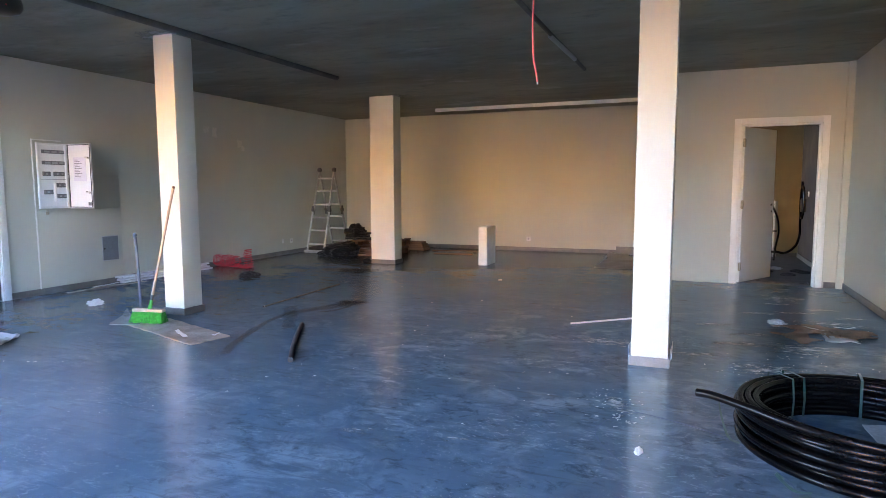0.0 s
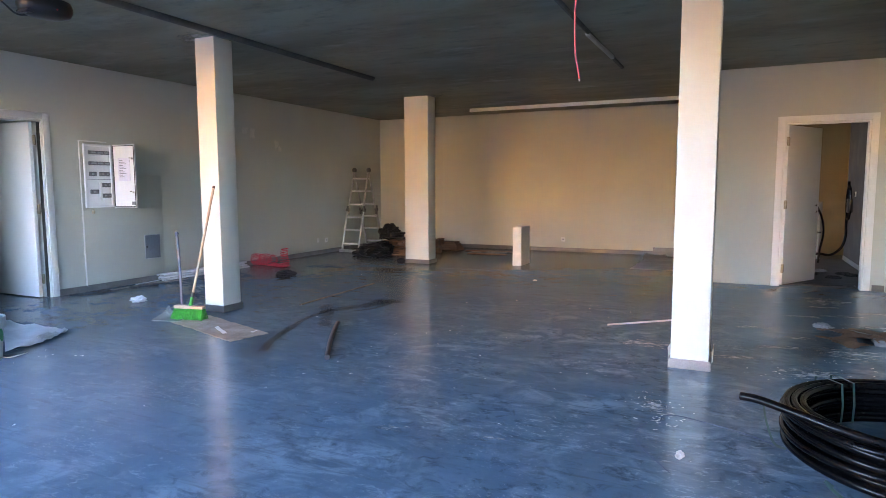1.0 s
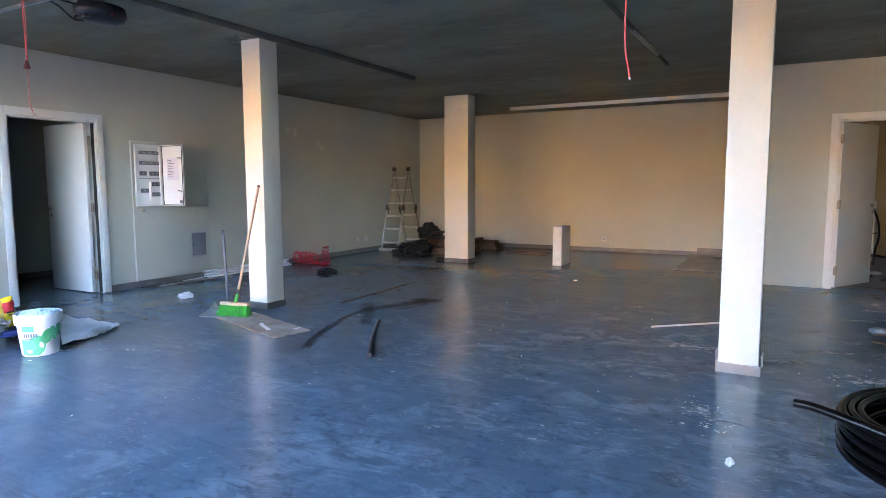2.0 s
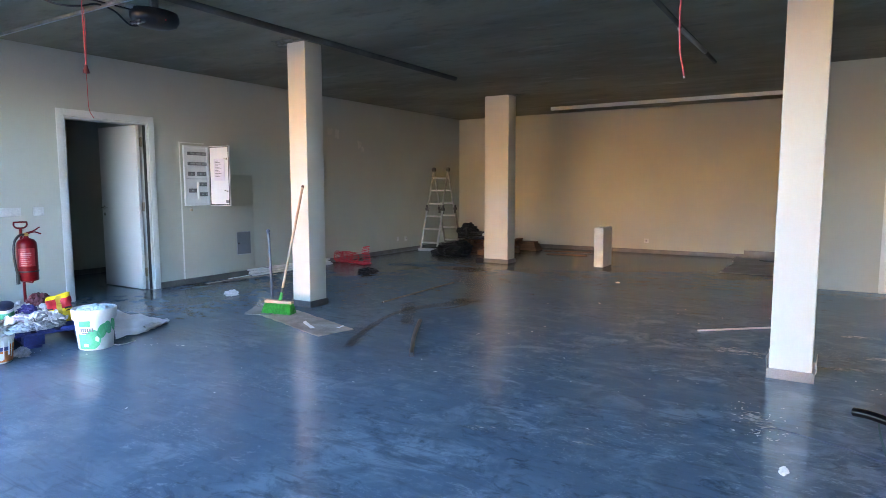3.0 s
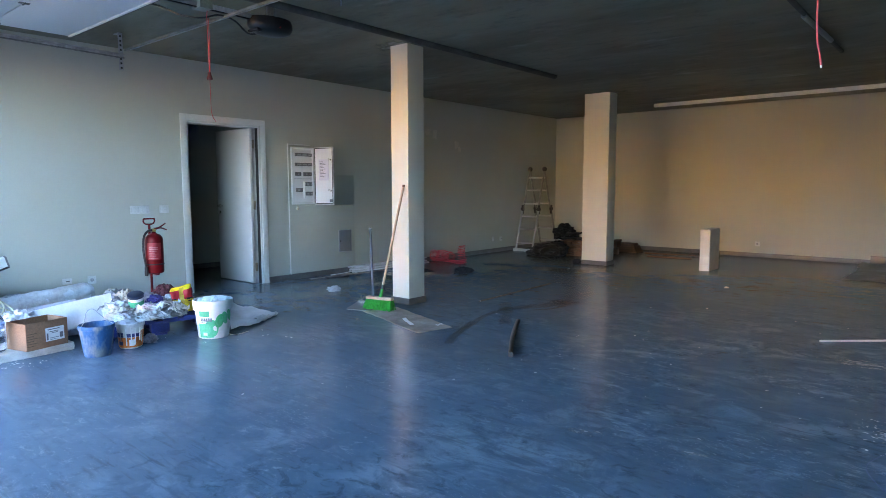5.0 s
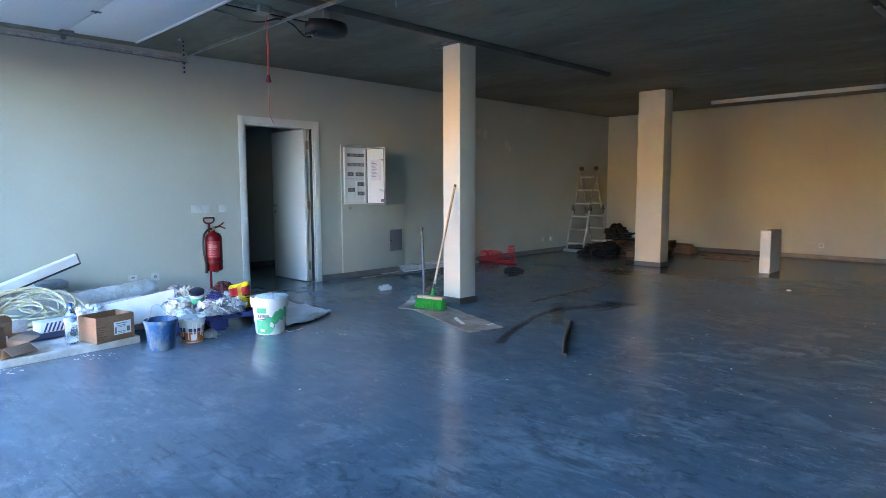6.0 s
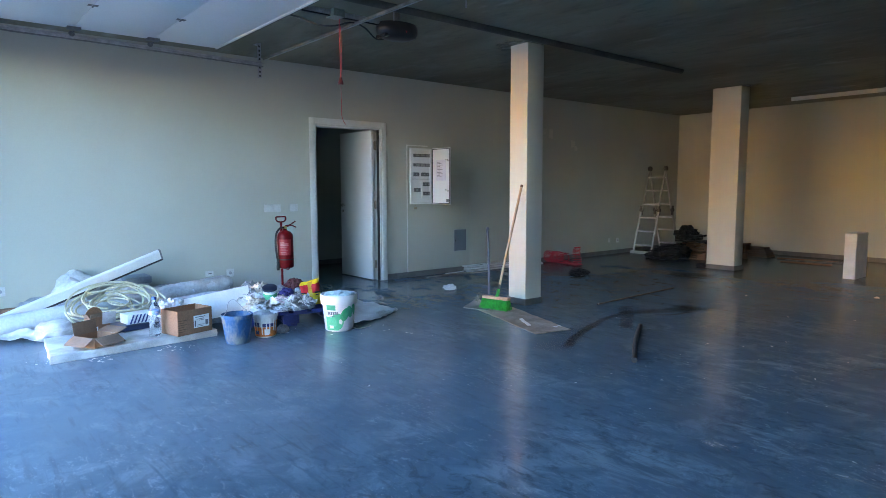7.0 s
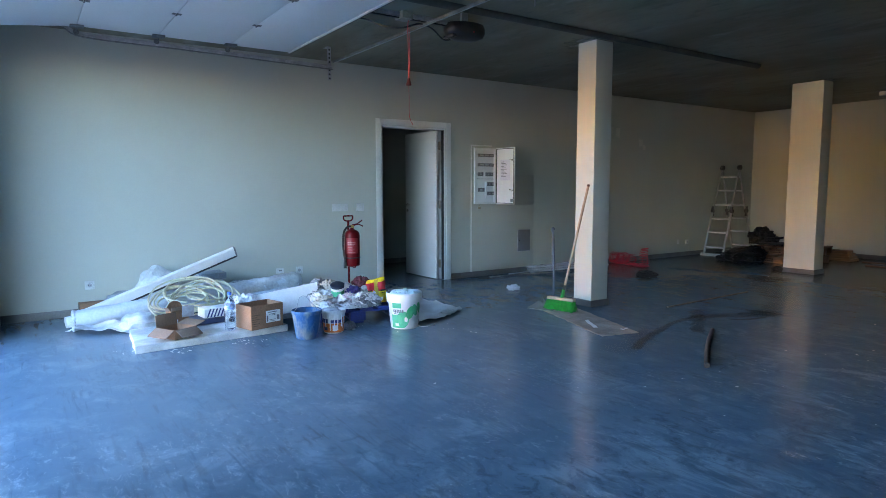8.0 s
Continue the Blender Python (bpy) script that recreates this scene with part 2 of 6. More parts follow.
# ---- large structure ----
setting("floor", block(WEST - 2.2, EAST + 0.2, SOUTH - 0.25, NORTH + 0.8, -0.2, 0.0), FLOOR, "scuffed grey-blue polished concrete floor with dust and drag marks", "floor")
setting("ceiling", block(WEST - 2.2, EAST + 0.2, SOUTH - 0.25, NORTH + 0.8, CEIL, CEIL + 0.35), CEILING, "dark raw concrete ceiling slab with cloudy cement streaks", "ceiling")
ground = bmesh.new()
bmesh.ops.create_grid(ground, x_segments=8, y_segments=8, size=300, matrix=Matrix.Translation((0, 0, -0.21)))
setting("ground", ground, GROUND, "dark asphalt outside the building", "ground")
# Unseen apron, its grey chosen for the daylight it bounces up inside.
setting("pavement", block(-24, 16, -30, SOUTH - 0.255, -0.2, -0.02), PAVING, "unseen apron before the vehicle doors, added to bounce light inside", "pavement")
# Unseen fronts: yellow bounces warm sunlight indoors, the dark flanks hold light back.
setting("unseen_facade", block(-13.0, 0.4, -36, -30, -0.2, 5.4), FACADE, "unseen yellow front, added to bounce warm sunlight into the room", "wall")
for x0, x1 in ((-24.0, -13.0), (0.4, 16.0)):
    setting("unseen_facade", block(x0, x1, -36, -30.3, -0.2, 4.6), FACADE_DULL, "unseen dark wall, added to hold back light from the sides", "wall")

# west wall with a door opening, and the dark room behind it
DW = (3.360, 4.332, 2.02)
west = block(WEST - 0.2, WEST, SOUTH - 0.25, DW[0], 0, CEIL)
box(west, WEST - 0.2, WEST, DW[1], NORTH + 0.2, 0, CEIL)
box(west, WEST - 0.2, WEST, DW[0], DW[1], DW[2], CEIL)
setting("wall_west", west, WALL, "long cream painted wall with a doorway", "wall")
side = block(WEST - 2.2, WEST - 2.1, 2.4, 6.4, 0, CEIL)
box(side, WEST - 2.1, WEST - 0.2, 2.4, 2.5, 0, CEIL)
box(side, WEST - 2.1, WEST - 0.2, 6.3, 6.4, 0, CEIL)
setting("wall_side_room", side, WALL, "cream walls of the unlit side room", "wall")
WC_NORTH = 12.25
setting("wall_north", block(WEST, WC_SIDE + 0.12, NORTH, NORTH + 0.2, 0, CEIL), WALL, "cream painted back wall", "wall")
DR = (0.225, 1.12, 2.02)
wc = block(WC_SIDE, DR[0], WC_FRONT, WC_FRONT + 0.12, 0, CEIL)
box(wc, DR[1], EAST, WC_FRONT, WC_FRONT + 0.12, 0, CEIL)
box(wc, DR[0], DR[1], WC_FRONT, WC_FRONT + 0.12, DR[2], CEIL)
box(wc, WC_SIDE, WC_SIDE + 0.12, WC_FRONT + 0.12, NORTH - 0.002, 0, CEIL)
box(wc, WC_SIDE + 0.122, EAST, WC_NORTH, WC_NORTH + 0.12, 0, CEIL)
setting("wall_corner_room", wc, WALL, "cream painted partition walls of the corner room", "wall")
# Darkened lining: the shade on the cream side wall put into its colour.
SIDE_SHADE = paint("corner_room_side_shade", (0.07, 0.06, 0.05), 0.9, vary=0.2, scale=3, fine=60, bump=0.3)
setting("wall_corner_room_side_lining", block(EAST - 0.012, EAST - 0.001, WC_FRONT + 0.125, WC_NORTH - 0.002, 0, CEIL), SIDE_SHADE, "darkened lining for the shade on the corner room's side wall", "wall")
# Ochre lining stands in for the dim warm shade on the cream wall.
BACK_SHADE = paint("corner_room_back_shade", (0.34, 0.27, 0.17), 0.85, vary=0.15, scale=2, fine=60, bump=0.2)
setting("wall_corner_room_back_lining", block(WC_SIDE + 0.124, EAST - 0.014, WC_NORTH - 0.014, WC_NORTH - 0.001, 0, CEIL), BACK_SHADE, "ochre lining for the shade on the corner room's cream back wall", "wall")
# Thin dark sheet: the floor's shade in this room, put into colour.
FLOOR_SHADE = paint("corner_room_floor_shade", (0.050, 0.048, 0.044), 0.7, vary=0.3, scale=4, fine=50, bump=0.3)
setting("floor_corner_room", block(WC_SIDE + 0.124, EAST - 0.014, WC_FRONT + 0.125, WC_NORTH - 0.016, 0.0, 0.004), FLOOR_SHADE, "dark sheet for the shade on the corner room's floor", "floor")
setting("wall_east", block(EAST, EAST + 0.2, SOUTH - 0.25, WC_NORTH + 0.12, 0, CEIL), WALL, "cream painted side wall", "wall")
setting("trim_pipe_casing", block(1.345, EAST, WC_FRONT - 0.045, WC_FRONT - 0.002, 0, CEIL, bevel=0.004), WALL, "narrow boxed casing in the wall corner", "trim")
south = block(WEST, DOOR1[0], SOUTH - 0.25, SOUTH, 0, CEIL)
box(south, DOOR1[1], DOOR2[0], SOUTH - 0.25, SOUTH, 0, CEIL)
box(south, DOOR2[1], EAST, SOUTH - 0.25, SOUTH, 0, CEIL)
for (a, c), top in ((DOOR1, OPENING_TOP), (DOOR2, OPENING_TOP_2)):
    box(south, a, c, SOUTH - 0.25, SOUTH, top, CEIL)
setting("wall_south", south, WALL, "cream painted front wall with two vehicle openings", "wall")


def skirting(x0, x1, y0, y1, h=0.075):
    ob = setting("baseboard", block(min(x0, x1), max(x0, x1), min(y0, y1), max(y0, y1), 0.0, h, bevel=0.003), SKIRT, "low grey stone skirting along the wall", "baseboard")
    return ob


skirting(WEST + 0.002, WEST + 0.014, SOUTH, DW[0] - 0.09)
skirting(WEST + 0.002, WEST + 0.014, DW[1] + 0.07, NORTH)
skirting(WEST + 0.014, WC_SIDE, NORTH - 0.014, NORTH - 0.002)
skirting(EAST - 0.014, EAST - 0.002, SOUTH, WC_FRONT - 0.05)
skirting(EAST - 0.026, EAST - 0.014, WC_FRONT + 0.125, WC_NORTH - 0.030)
skirting(WC_SIDE + 0.13, EAST - 0.028, WC_NORTH - 0.028, WC_NORTH - 0.016)
skirting(1.215, 1.34, WC_FRONT - 0.014, WC_FRONT - 0.002)
skirting(WEST - 2.098, WEST - 2.086, 2.5, 6.3)
skirting(WEST - 2.086, WEST - 0.2, 6.286, 6.298)


def column(x0, x1, y0, y1, stone=SKIRT, says="grey stone skirting"):
    ob = setting("column", block(x0, x1, y0, y1, 0, CEIL, bevel=0.006), WHITE_WALL, "square white-painted column with a grey stone skirting", "column")
    ob["group"] = "columns"
    s = block(x0 - 0.014, x1 + 0.014, y0 - 0.014, y1 + 0.014, 0, 0.066, bevel=0.003)
    part("skirting", s, stone, ob, says)
    return ob


column(-5.160, -4.915, 4.470, 4.715)
column(-5.235, -4.805, 8.880, 9.145)
# Paler copy of SKIRT: the strong daylight on this foot is in its colour.
column(-0.655, -0.410, 4.305, 4.590, paint("lit_stone_skirting", (0.27, 0.245, 0.235), 0.45, vary=0.12, scale=6, fine=120), "stone skirting coloured paler for the strong light on it")


# ---- doors ----
HINGE_METAL = paint("worn_brass", (0.44, 0.38, 0.28), 0.45, 0.5, vary=0.2, scale=20, fine=90, bump=0.05)


def door(name, width, height, label, depth):
    """A door in its lined frame: local x across the opening from the hinge side, y out of the wall, z up."""
    th = thing(name, pose(0, 0, 0), label, "door", kind="structure")
    f = bmesh.new()
    for x0, x1 in ((-0.075, 0.0), (width, width + 0.075)):
        box(f, x0, x1, 0.002, 0.018, 0, height + 0.075, bevel=0.004)
    box(f, 0.0, width, 0.002, 0.018, height, height + 0.075, bevel=0.004)
    part("casing", f, LACQUER, th)
    j = bmesh.new()
    for x0, x1 in ((0.002, 0.022), (width - 0.022, width - 0.002)):
        box(j, x0, x1, -depth, 0.0, 0, height - 0.002)
    box(j, 0.022, width - 0.022, -depth, 0.0, height - 0.022, height - 0.002)
    part("lining", j, LACQUER, th)
    return th


def door_leaf(th, width, height, m, hinge_side):
    """The leaf with hinges, lever and lock, hung in the frame at the local pose m."""
    bm = block(0.012, width, -0.02, 0.02, 0.012, height, bevel=0.003)
    bmesh.ops.transform(bm, matrix=m, verts=bm.verts)
    leaf = part("leaf", bm, LACQUER, th)
    for z in (0.22, height * 0.51, height - 0.2):
        h = bmesh.new()
        tube(h, [(-0.006, hinge_side * 0.030, z - 0.055), (-0.006, hinge_side * 0.030, z + 0.055)], 0.012, 10)
        box(h, 0.004, 0.040, hinge_side * 0.021, hinge_side * 0.024, z - 0.05, z + 0.05)
        box(h, -0.030, -0.004, hinge_side * 0.021, hinge_side * 0.024, z - 0.05, z + 0.05)
        bmesh.ops.transform(h, matrix=m, verts=h.verts)
        part("hinge", h, HINGE_METAL, leaf, "worn brass butt hinge")
    for s in (-1, 1):
        h = bmesh.new()
        x = width - 0.055
        turn = pose(x, s * 0.02, 1.0, 90 * -s)
        lathe(h, [(0.024, 0), (0.024, 0.007), (0.010, 0.009), (0.010, 0.04), (0.0, 0.042)], 16, turn)
        tube(h, bend([(x, s * 0.055, 1.0), (x - 0.02, s * 0.062, 1.0), (x - 0.12, s * 0.062, 1.0)], 4), 0.009, 8)
        lathe(h, [(0.022, 0), (0.022, 0.007), (0.008, 0.008), (0, 0.009)], 16, pose(x, s * 0.02, 0.915, 90 * -s))
        bmesh.ops.transform(h, matrix=m, verts=h.verts)
        part("handle", h, CHROME, leaf, "nickel lever handle with lock rose")
    return leaf


d1 = door("door_1", DW[1] - DW[0], DW[2], "white lacquered door standing open into the dark side room", 0.2)
d1.matrix_basis = Matrix.Translation((WEST, DW[1], 0)) @ Matrix(((0, 1, 0, 0), (-1, 0, 0, 0), (0, 0, 1, 0), (0, 0, 0, 1)))
door_leaf(d1, 0.80, 1.995, Matrix.Translation((0.095, -0.050, 0)) @ pose(0, 0, 0, 0, 0, -89.5), -1)
# Black strip stands in for the shade in the gap beside the leaf.
part("gasket_or_gap_shade", block(0.0225, 0.030, -0.06, -0.012, 0.004, DW[2] - 0.024), BLACK, d1, "black strip for the shadow gap beside the leaf")
d2 = door("door_2", DR[1] - DR[0], DR[2], "cream lacquered door standing half open into the corner room", 0.12)
d2.matrix_basis = Matrix.Translation((DR[0], WC_FRONT, 0)) @ Matrix(((1, 0, 0, 0), (0, -1, 0, 0), (0, 0, 1, 0), (0, 0, 0, 1)))
door_leaf(d2, 0.84, 1.995, Matrix.Translation((0.028, -0.03, 0)) @ pose(0, 0, 0, 0, 0, -59), 1)


# ---- more materials ----
def clear(name, colour=(1, 1, 1), rough=0.02, transmission=1.0):
    m = bpy.data.materials.new(name)
    m.use_nodes = True
    b = m.node_tree.nodes["Principled BSDF"]
    b.inputs["Base Color"].default_value = (*colour, 1)
    b.inputs["Roughness"].default_value, b.inputs["Transmission Weight"].default_value, b.inputs["IOR"].default_value = rough, transmission, 1.4
    return m


def smear(name, colour, low=0.45, high=0.62, scale=5.0, most=0.9, rough=0.6, stretch=(1, 1, 1)):
    """A thin patchy layer of dirt or dust on a surface, with holes in it; it fades towards the ribbon's rim."""
    m = bpy.data.materials.new(name)
    m.use_nodes = True
    n, l = m.node_tree.nodes, m.node_tree.links
    b, out = n["Principled BSDF"], n["Material Output"]
    b.inputs["Base Color"].default_value, b.inputs["Roughness"].default_value = (*colour, 1), rough
    co, mp, nz, rim = n.new("ShaderNodeTexCoord"), n.new("ShaderNodeMapping"), n.new("ShaderNodeTexNoise"), n.new("ShaderNodeAttribute")
    mp.inputs["Scale"].default_value = stretch
    rim.attribute_name = "rim"
    nz.inputs["Scale"].default_value, nz.inputs["Detail"].default_value, nz.inputs["Roughness"].default_value = scale, 8, 0.65
    l.new(co.outputs["Object"], mp.inputs[0]), l.new(mp.outputs[0], nz.inputs[0])
    add, rg = n.new("ShaderNodeMath"), n.new("ShaderNodeMapRange")
    add.operation = "ADD"
    rg.interpolation_type = "SMOOTHSTEP"
    for k, v in zip((1, 2, 3, 4), (low, high, 0.0, most)):
        rg.inputs[k].default_value = v
    l.new(nz.outputs["Fac"], add.inputs[0]), l.new(rim.outputs["Fac"], add.inputs[1]), l.new(add.outputs[0], rg.inputs[0])
    tr, mx = n.new("ShaderNodeBsdfTransparent"), n.new("ShaderNodeMixShader")
    l.new(rg.outputs[0], mx.inputs[0]), l.new(tr.outputs[0], mx.inputs[1]), l.new(b.outputs[0], mx.inputs[2]), l.new(mx.outputs[0], out.inputs[0])
    return m


CARD = paint("brown_cardboard", (0.30, 0.155, 0.085), 0.8, vary=0.1, scale=5, fine=90, bump=0.1)
CARD_IN = paint("inner_cardboard", (0.24, 0.15, 0.10), 0.85, vary=0.08, scale=5, fine=90, bump=0.1)
CARD_GREY = paint("trodden_cardboard", (0.25, 0.215, 0.18), 0.85, scale=5, fine=60, bump=0.2, second=(0.38, 0.34, 0.29), patch=(0.4, 0.62))
PAPER = paint("white_paper", (0.80, 0.80, 0.78), 0.7, vary=0.04, scale=20, fine=80, bump=0.03)
PRINT_GREY = paint("grey_print", (0.18, 0.18, 0.19), 0.7, vary=0.1, scale=20, fine=80, bump=0)
PRINT_BLUE = paint("dark_blue_print", (0.04, 0.06, 0.18), 0.6, vary=0.1, scale=20, fine=80, bump=0)
FILM = paint("white_plastic_film", (0.58, 0.60, 0.61), 0.36, vary=0.16, scale=7, fine=40, bump=0.1)
FILM_GREY = paint("grey_plastic_film", (0.34, 0.37, 0.40), 0.36, vary=0.25, scale=6, fine=40, bump=0.1)
BIN_BAG = paint("black_plastic_film", (0.008, 0.008, 0.009), 0.5, vary=0.3, scale=6, fine=40, bump=0.1, spec=0.2)
FOAM = paint("white_foam_board", (0.60, 0.60, 0.57), 0.85, vary=0.18, scale=7, fine=120, bump=0.3)
AERATED = paint("aerated_concrete", (0.74, 0.72, 0.68), 0.9, vary=0.05, scale=8, fine=110, bump=0.4)
RED = paint("red_enamel", (0.15, 0.003, 0.006), 0.34, vary=0.1, scale=6, fine=60, bump=0.03, rough_vary=0.05, spec=0.2)
RED_PLASTIC = paint("red_plastic", (0.50, 0.014, 0.03), 0.45, vary=0.12, scale=10, fine=60, bump=0.03)
RED_CORD = paint("red_cord", (0.62, 0.07, 0.08), 0.6, vary=0.1, scale=30, fine=200, bump=0.1)
YELLOW = paint("yellow_print", (0.78, 0.60, 0.02), 0.4, vary=0.06, scale=8, fine=60, bump=0.05)
GREEN = paint("green_bristles", (0.010, 0.27, 0.03), 0.5, vary=0.2, scale=30, fine=200, bump=0.2)
GREEN_PRINT = paint("green_print", (0.045, 0.42, 0.16), 0.45, scale=9, fine=80, bump=0.02, second=(0.13, 0.58, 0.30), patch=(0.42, 0.6))
TURQUOISE_PRINT = paint("pale_green_print", (0.08, 0.50, 0.25), 0.45, vary=0.08, scale=8, fine=80, bump=0.02)
BLUE_WORN = paint("worn_blue_bucket", (0.012, 0.10, 0.25), 0.6, scale=15, fine=60, bump=0.3, second=(0.17, 0.21, 0.23), patch=(0.46, 0.66), stretch=(1, 1, 0.55))
BLUE_WOOD = paint("blue_painted_wood", (0.015, 0.035, 0.16), 0.6, vary=0.25, scale=4, fine=60, bump=0.25)
WOOD = paint("bare_wood", (0.20, 0.105, 0.055), 0.75, vary=0.2, scale=3, fine=45, bump=0.3, stretch=(1, 6, 6), random_shift=0.2)
HANDLE_WOOD = paint("pale_wood", (0.50, 0.35, 0.23), 0.5, vary=0.12, scale=10, fine=90, bump=0.1)
GREY_BLUE = paint("grey_blue_coat", (0.07, 0.09, 0.13), 0.4, vary=0.1, scale=10, fine=90, bump=0.05)
GREY_METAL = paint("grey_lacquer", (0.30, 0.31, 0.32), 0.45, vary=0.06, scale=5, fine=90, bump=0.05)
HOSE_YELLOW = paint("yellowed_hose", (0.60, 0.57, 0.40), 0.4, vary=0.1, scale=10, fine=60, bump=0.04)
HOSE_BLACK = paint("black_polyethylene", (0.004, 0.004, 0.0045), 0.24, vary=0.25, scale=5, fine=80, bump=0.02, rough_vary=0.03, spec=0.13)
STRAP = paint("green_strapping", (0.03, 0.09, 0.085), 0.3, vary=0.15, scale=9, fine=60, bump=0.03)
DULL_ALUMINIUM = paint("dull_aluminium", (0.30, 0.285, 0.26), 0.5, 0.3, vary=0.15, scale=9, fine=90, bump=0.08)
ALUMINIUM = paint("worn_aluminium", (0.42, 0.425, 0.42), 0.42, 0.5, vary=0.12, scale=9, fine=90, bump=0.08)
ORANGE_PRINT = paint("orange_print", (0.62, 0.17, 0.03), 0.5, vary=0.2, scale=12, fine=60, bump=0.05)
PIPE_GREY = paint("brown_pipe", (0.085, 0.066, 0.054), 0.55, vary=0.25, scale=12, fine=60, bump=0.15)
RUST = paint("dark_rod", (0.13, 0.115, 0.10), 0.7, vary=0.3, scale=15, fine=80, bump=0.2)
ROLL = paint("grey_white_roll", (0.62, 0.66, 0.70), 0.45, vary=0.08, scale=4, fine=50, bump=0.1)
CLEAR_FILM = clear("creased_clear_film", (0.86, 0.90, 0.92), 0.12, 0.55)
CLEAR = clear("clear_plastic", (0.90, 0.95, 0.98), 0.06, 0.94)
SMOKE_CLEAR = clear("frosted_clear_plastic", (0.80, 0.86, 0.90), 0.25, 0.75)
DIRT = smear("dark_drag_mark", (0.036, 0.035, 0.036), 0.08, 0.60, 7.0, 0.50, 0.34, (1.6, 0.8, 1))
DIRT_FAINT = smear("faint_brown_mark", (0.072, 0.054, 0.044), 0.05, 0.75, 3.5, 0.32, 0.36)
DIRT_SOFT = smear("soft_dark_stain", (0.045, 0.045, 0.048), 0.05, 0.85, 3.0, 0.30, 0.34)
DUST = smear("white_plaster_dust", (0.60, 0.62, 0.64), 0.38, 0.62, 14, 0.78, 0.9, (0.8, 2.2, 1))


# ---- more shape helpers ----
def crumple(bm, c, r, seed, jag=0.35, rest=None, subdiv=3, scale=2.2):
    """Adds a crumpled lump round c with radii r, creased and flattened where it rests."""
    made = bmesh.ops.create_icosphere(bm, subdivisions=subdiv, radius=1.0)["verts"]
    off = Vector((seed * 3.17, seed * 1.73, seed * 2.31))
    for v in made:
        d = v.co.normalized()
        k = 1 + jag * 0.7 * (1 - 2 * abs(noise.noise(d * scale + off))) + jag * 0.5 * noise.noise(d * scale * 2.7 + off)
        k += jag * 0.42 * (0.4 - abs(noise.noise(d * scale * 3.6 + off * 2))) + jag * 0.25 * (0.4 - abs(noise.noise(d * scale * 8 + off)))
        p = Vector((d.x * r[0] * k, d.y * r[1] * k, d.z * r[2] * k)) + Vector(c)
        if rest is not None and p.z < rest:
            p.z = rest + 0.001 * (1 + d.x)
        v.co = p
    return bm


def sheet(bm, corners, nx, ny, thick=0.004, wave=0.01, seed=0, scale=6.0, floor=None, ragged=0.0):
    """Adds a thin rumpled sheet between four corners (in turn), with torn edges if ragged."""
    a, b, c, d = (Vector(q) for q in corners)
    nrm = (b - a).cross(d - a).normalized()
    if nrm.z < 0:
        nrm = -nrm
    grid = []
    for j in range(ny + 1):
        row = []
        for i in range(nx + 1):
            u, v = i / nx, j / ny
            p = (a * (1 - u) + b * u) * (1 - v) + (d * (1 - u) + c * u) * v
            q = p * scale + Vector((seed * 5.1, seed * 2.3, 0))
            if ragged and (i in (0, nx) or j in (0, ny)):
                mid = (a + b + c + d) / 4
                p = p + (p - mid).normalized() * ragged * noise.noise(q * 2)
            p = p + nrm * wave * (noise.noise(q) + 0.5 * noise.noise(q * 2.3) + 0.55)
            if floor is not None:
                p.z = max(p.z, floor + 0.001)
            row.append(p)
        grid.append(row)
    top = [[bm.verts.new(p + nrm * thick) for p in row] for row in grid]
    low = [[bm.verts.new(p) for p in row] for row in grid]
    for j in range(ny):
        for i in range(nx):
            bm.faces.new((top[j][i], top[j][i + 1], top[j + 1][i + 1], top[j + 1][i]))
            bm.faces.new((low[j][i], low[j + 1][i], low[j + 1][i + 1], low[j][i + 1]))
    ring = [(0, i) for i in range(nx)] + [(j, nx) for j in range(ny)] + [(ny, i) for i in range(nx, 0, -1)] + [(j, 0) for j in range(ny, 0, -1)]
    for (j0, i0), (j1, i1) in zip(ring, ring[1:] + ring[:1]):
        bm.faces.new((top[j0][i0], low[j0][i0], low[j1][i1], top[j1][i1]))
    return bm


def ribbon(name, points, width, material, label, category, z=0.002, steps=8, edge=-0.5):
    """A flat smear along a line on the floor; its rim attribute lets the material fade out at the edges."""
    pts = bend([(x, y, z) for x, y in points], steps)
    verts, faces, rim = [], [], []
    across = (-1.0, -0.7, -0.35, 0.0, 0.35, 0.7, 1.0)
    for k, p in enumerate(pts):
        d = (pts[min(k + 1, len(pts) - 1)] - pts[max(k - 1, 0)]).normalized()
        side = Vector((-d.y, d.x, 0))
        w = width[0] + (width[1] - width[0]) * k / (len(pts) - 1)
        w *= 1 + 0.35 * noise.noise(Vector((k * 0.37, 1.3, 0)))
        ends = min(1.0, min(k, len(pts) - 1 - k) / 4)
        for a in across:
            verts.append(p + side * a * w / 2)
            rim.append(edge * max(abs(a) ** 3, 1 - ends))
    for k in range(len(pts) - 1):
        for i in range(6):
            faces.append((k * 7 + i, k * 7 + i + 1, k * 7 + i + 8, k * 7 + i + 7))
    data = bpy.data.meshes.new(name)
    data.from_pydata(verts, [], faces)
    data.attributes.new("rim", "FLOAT", "POINT").data.foreach_set("value", rim)
    data.materials.append(material)
    return tagged(new(name, data), label, category, kind="structure")


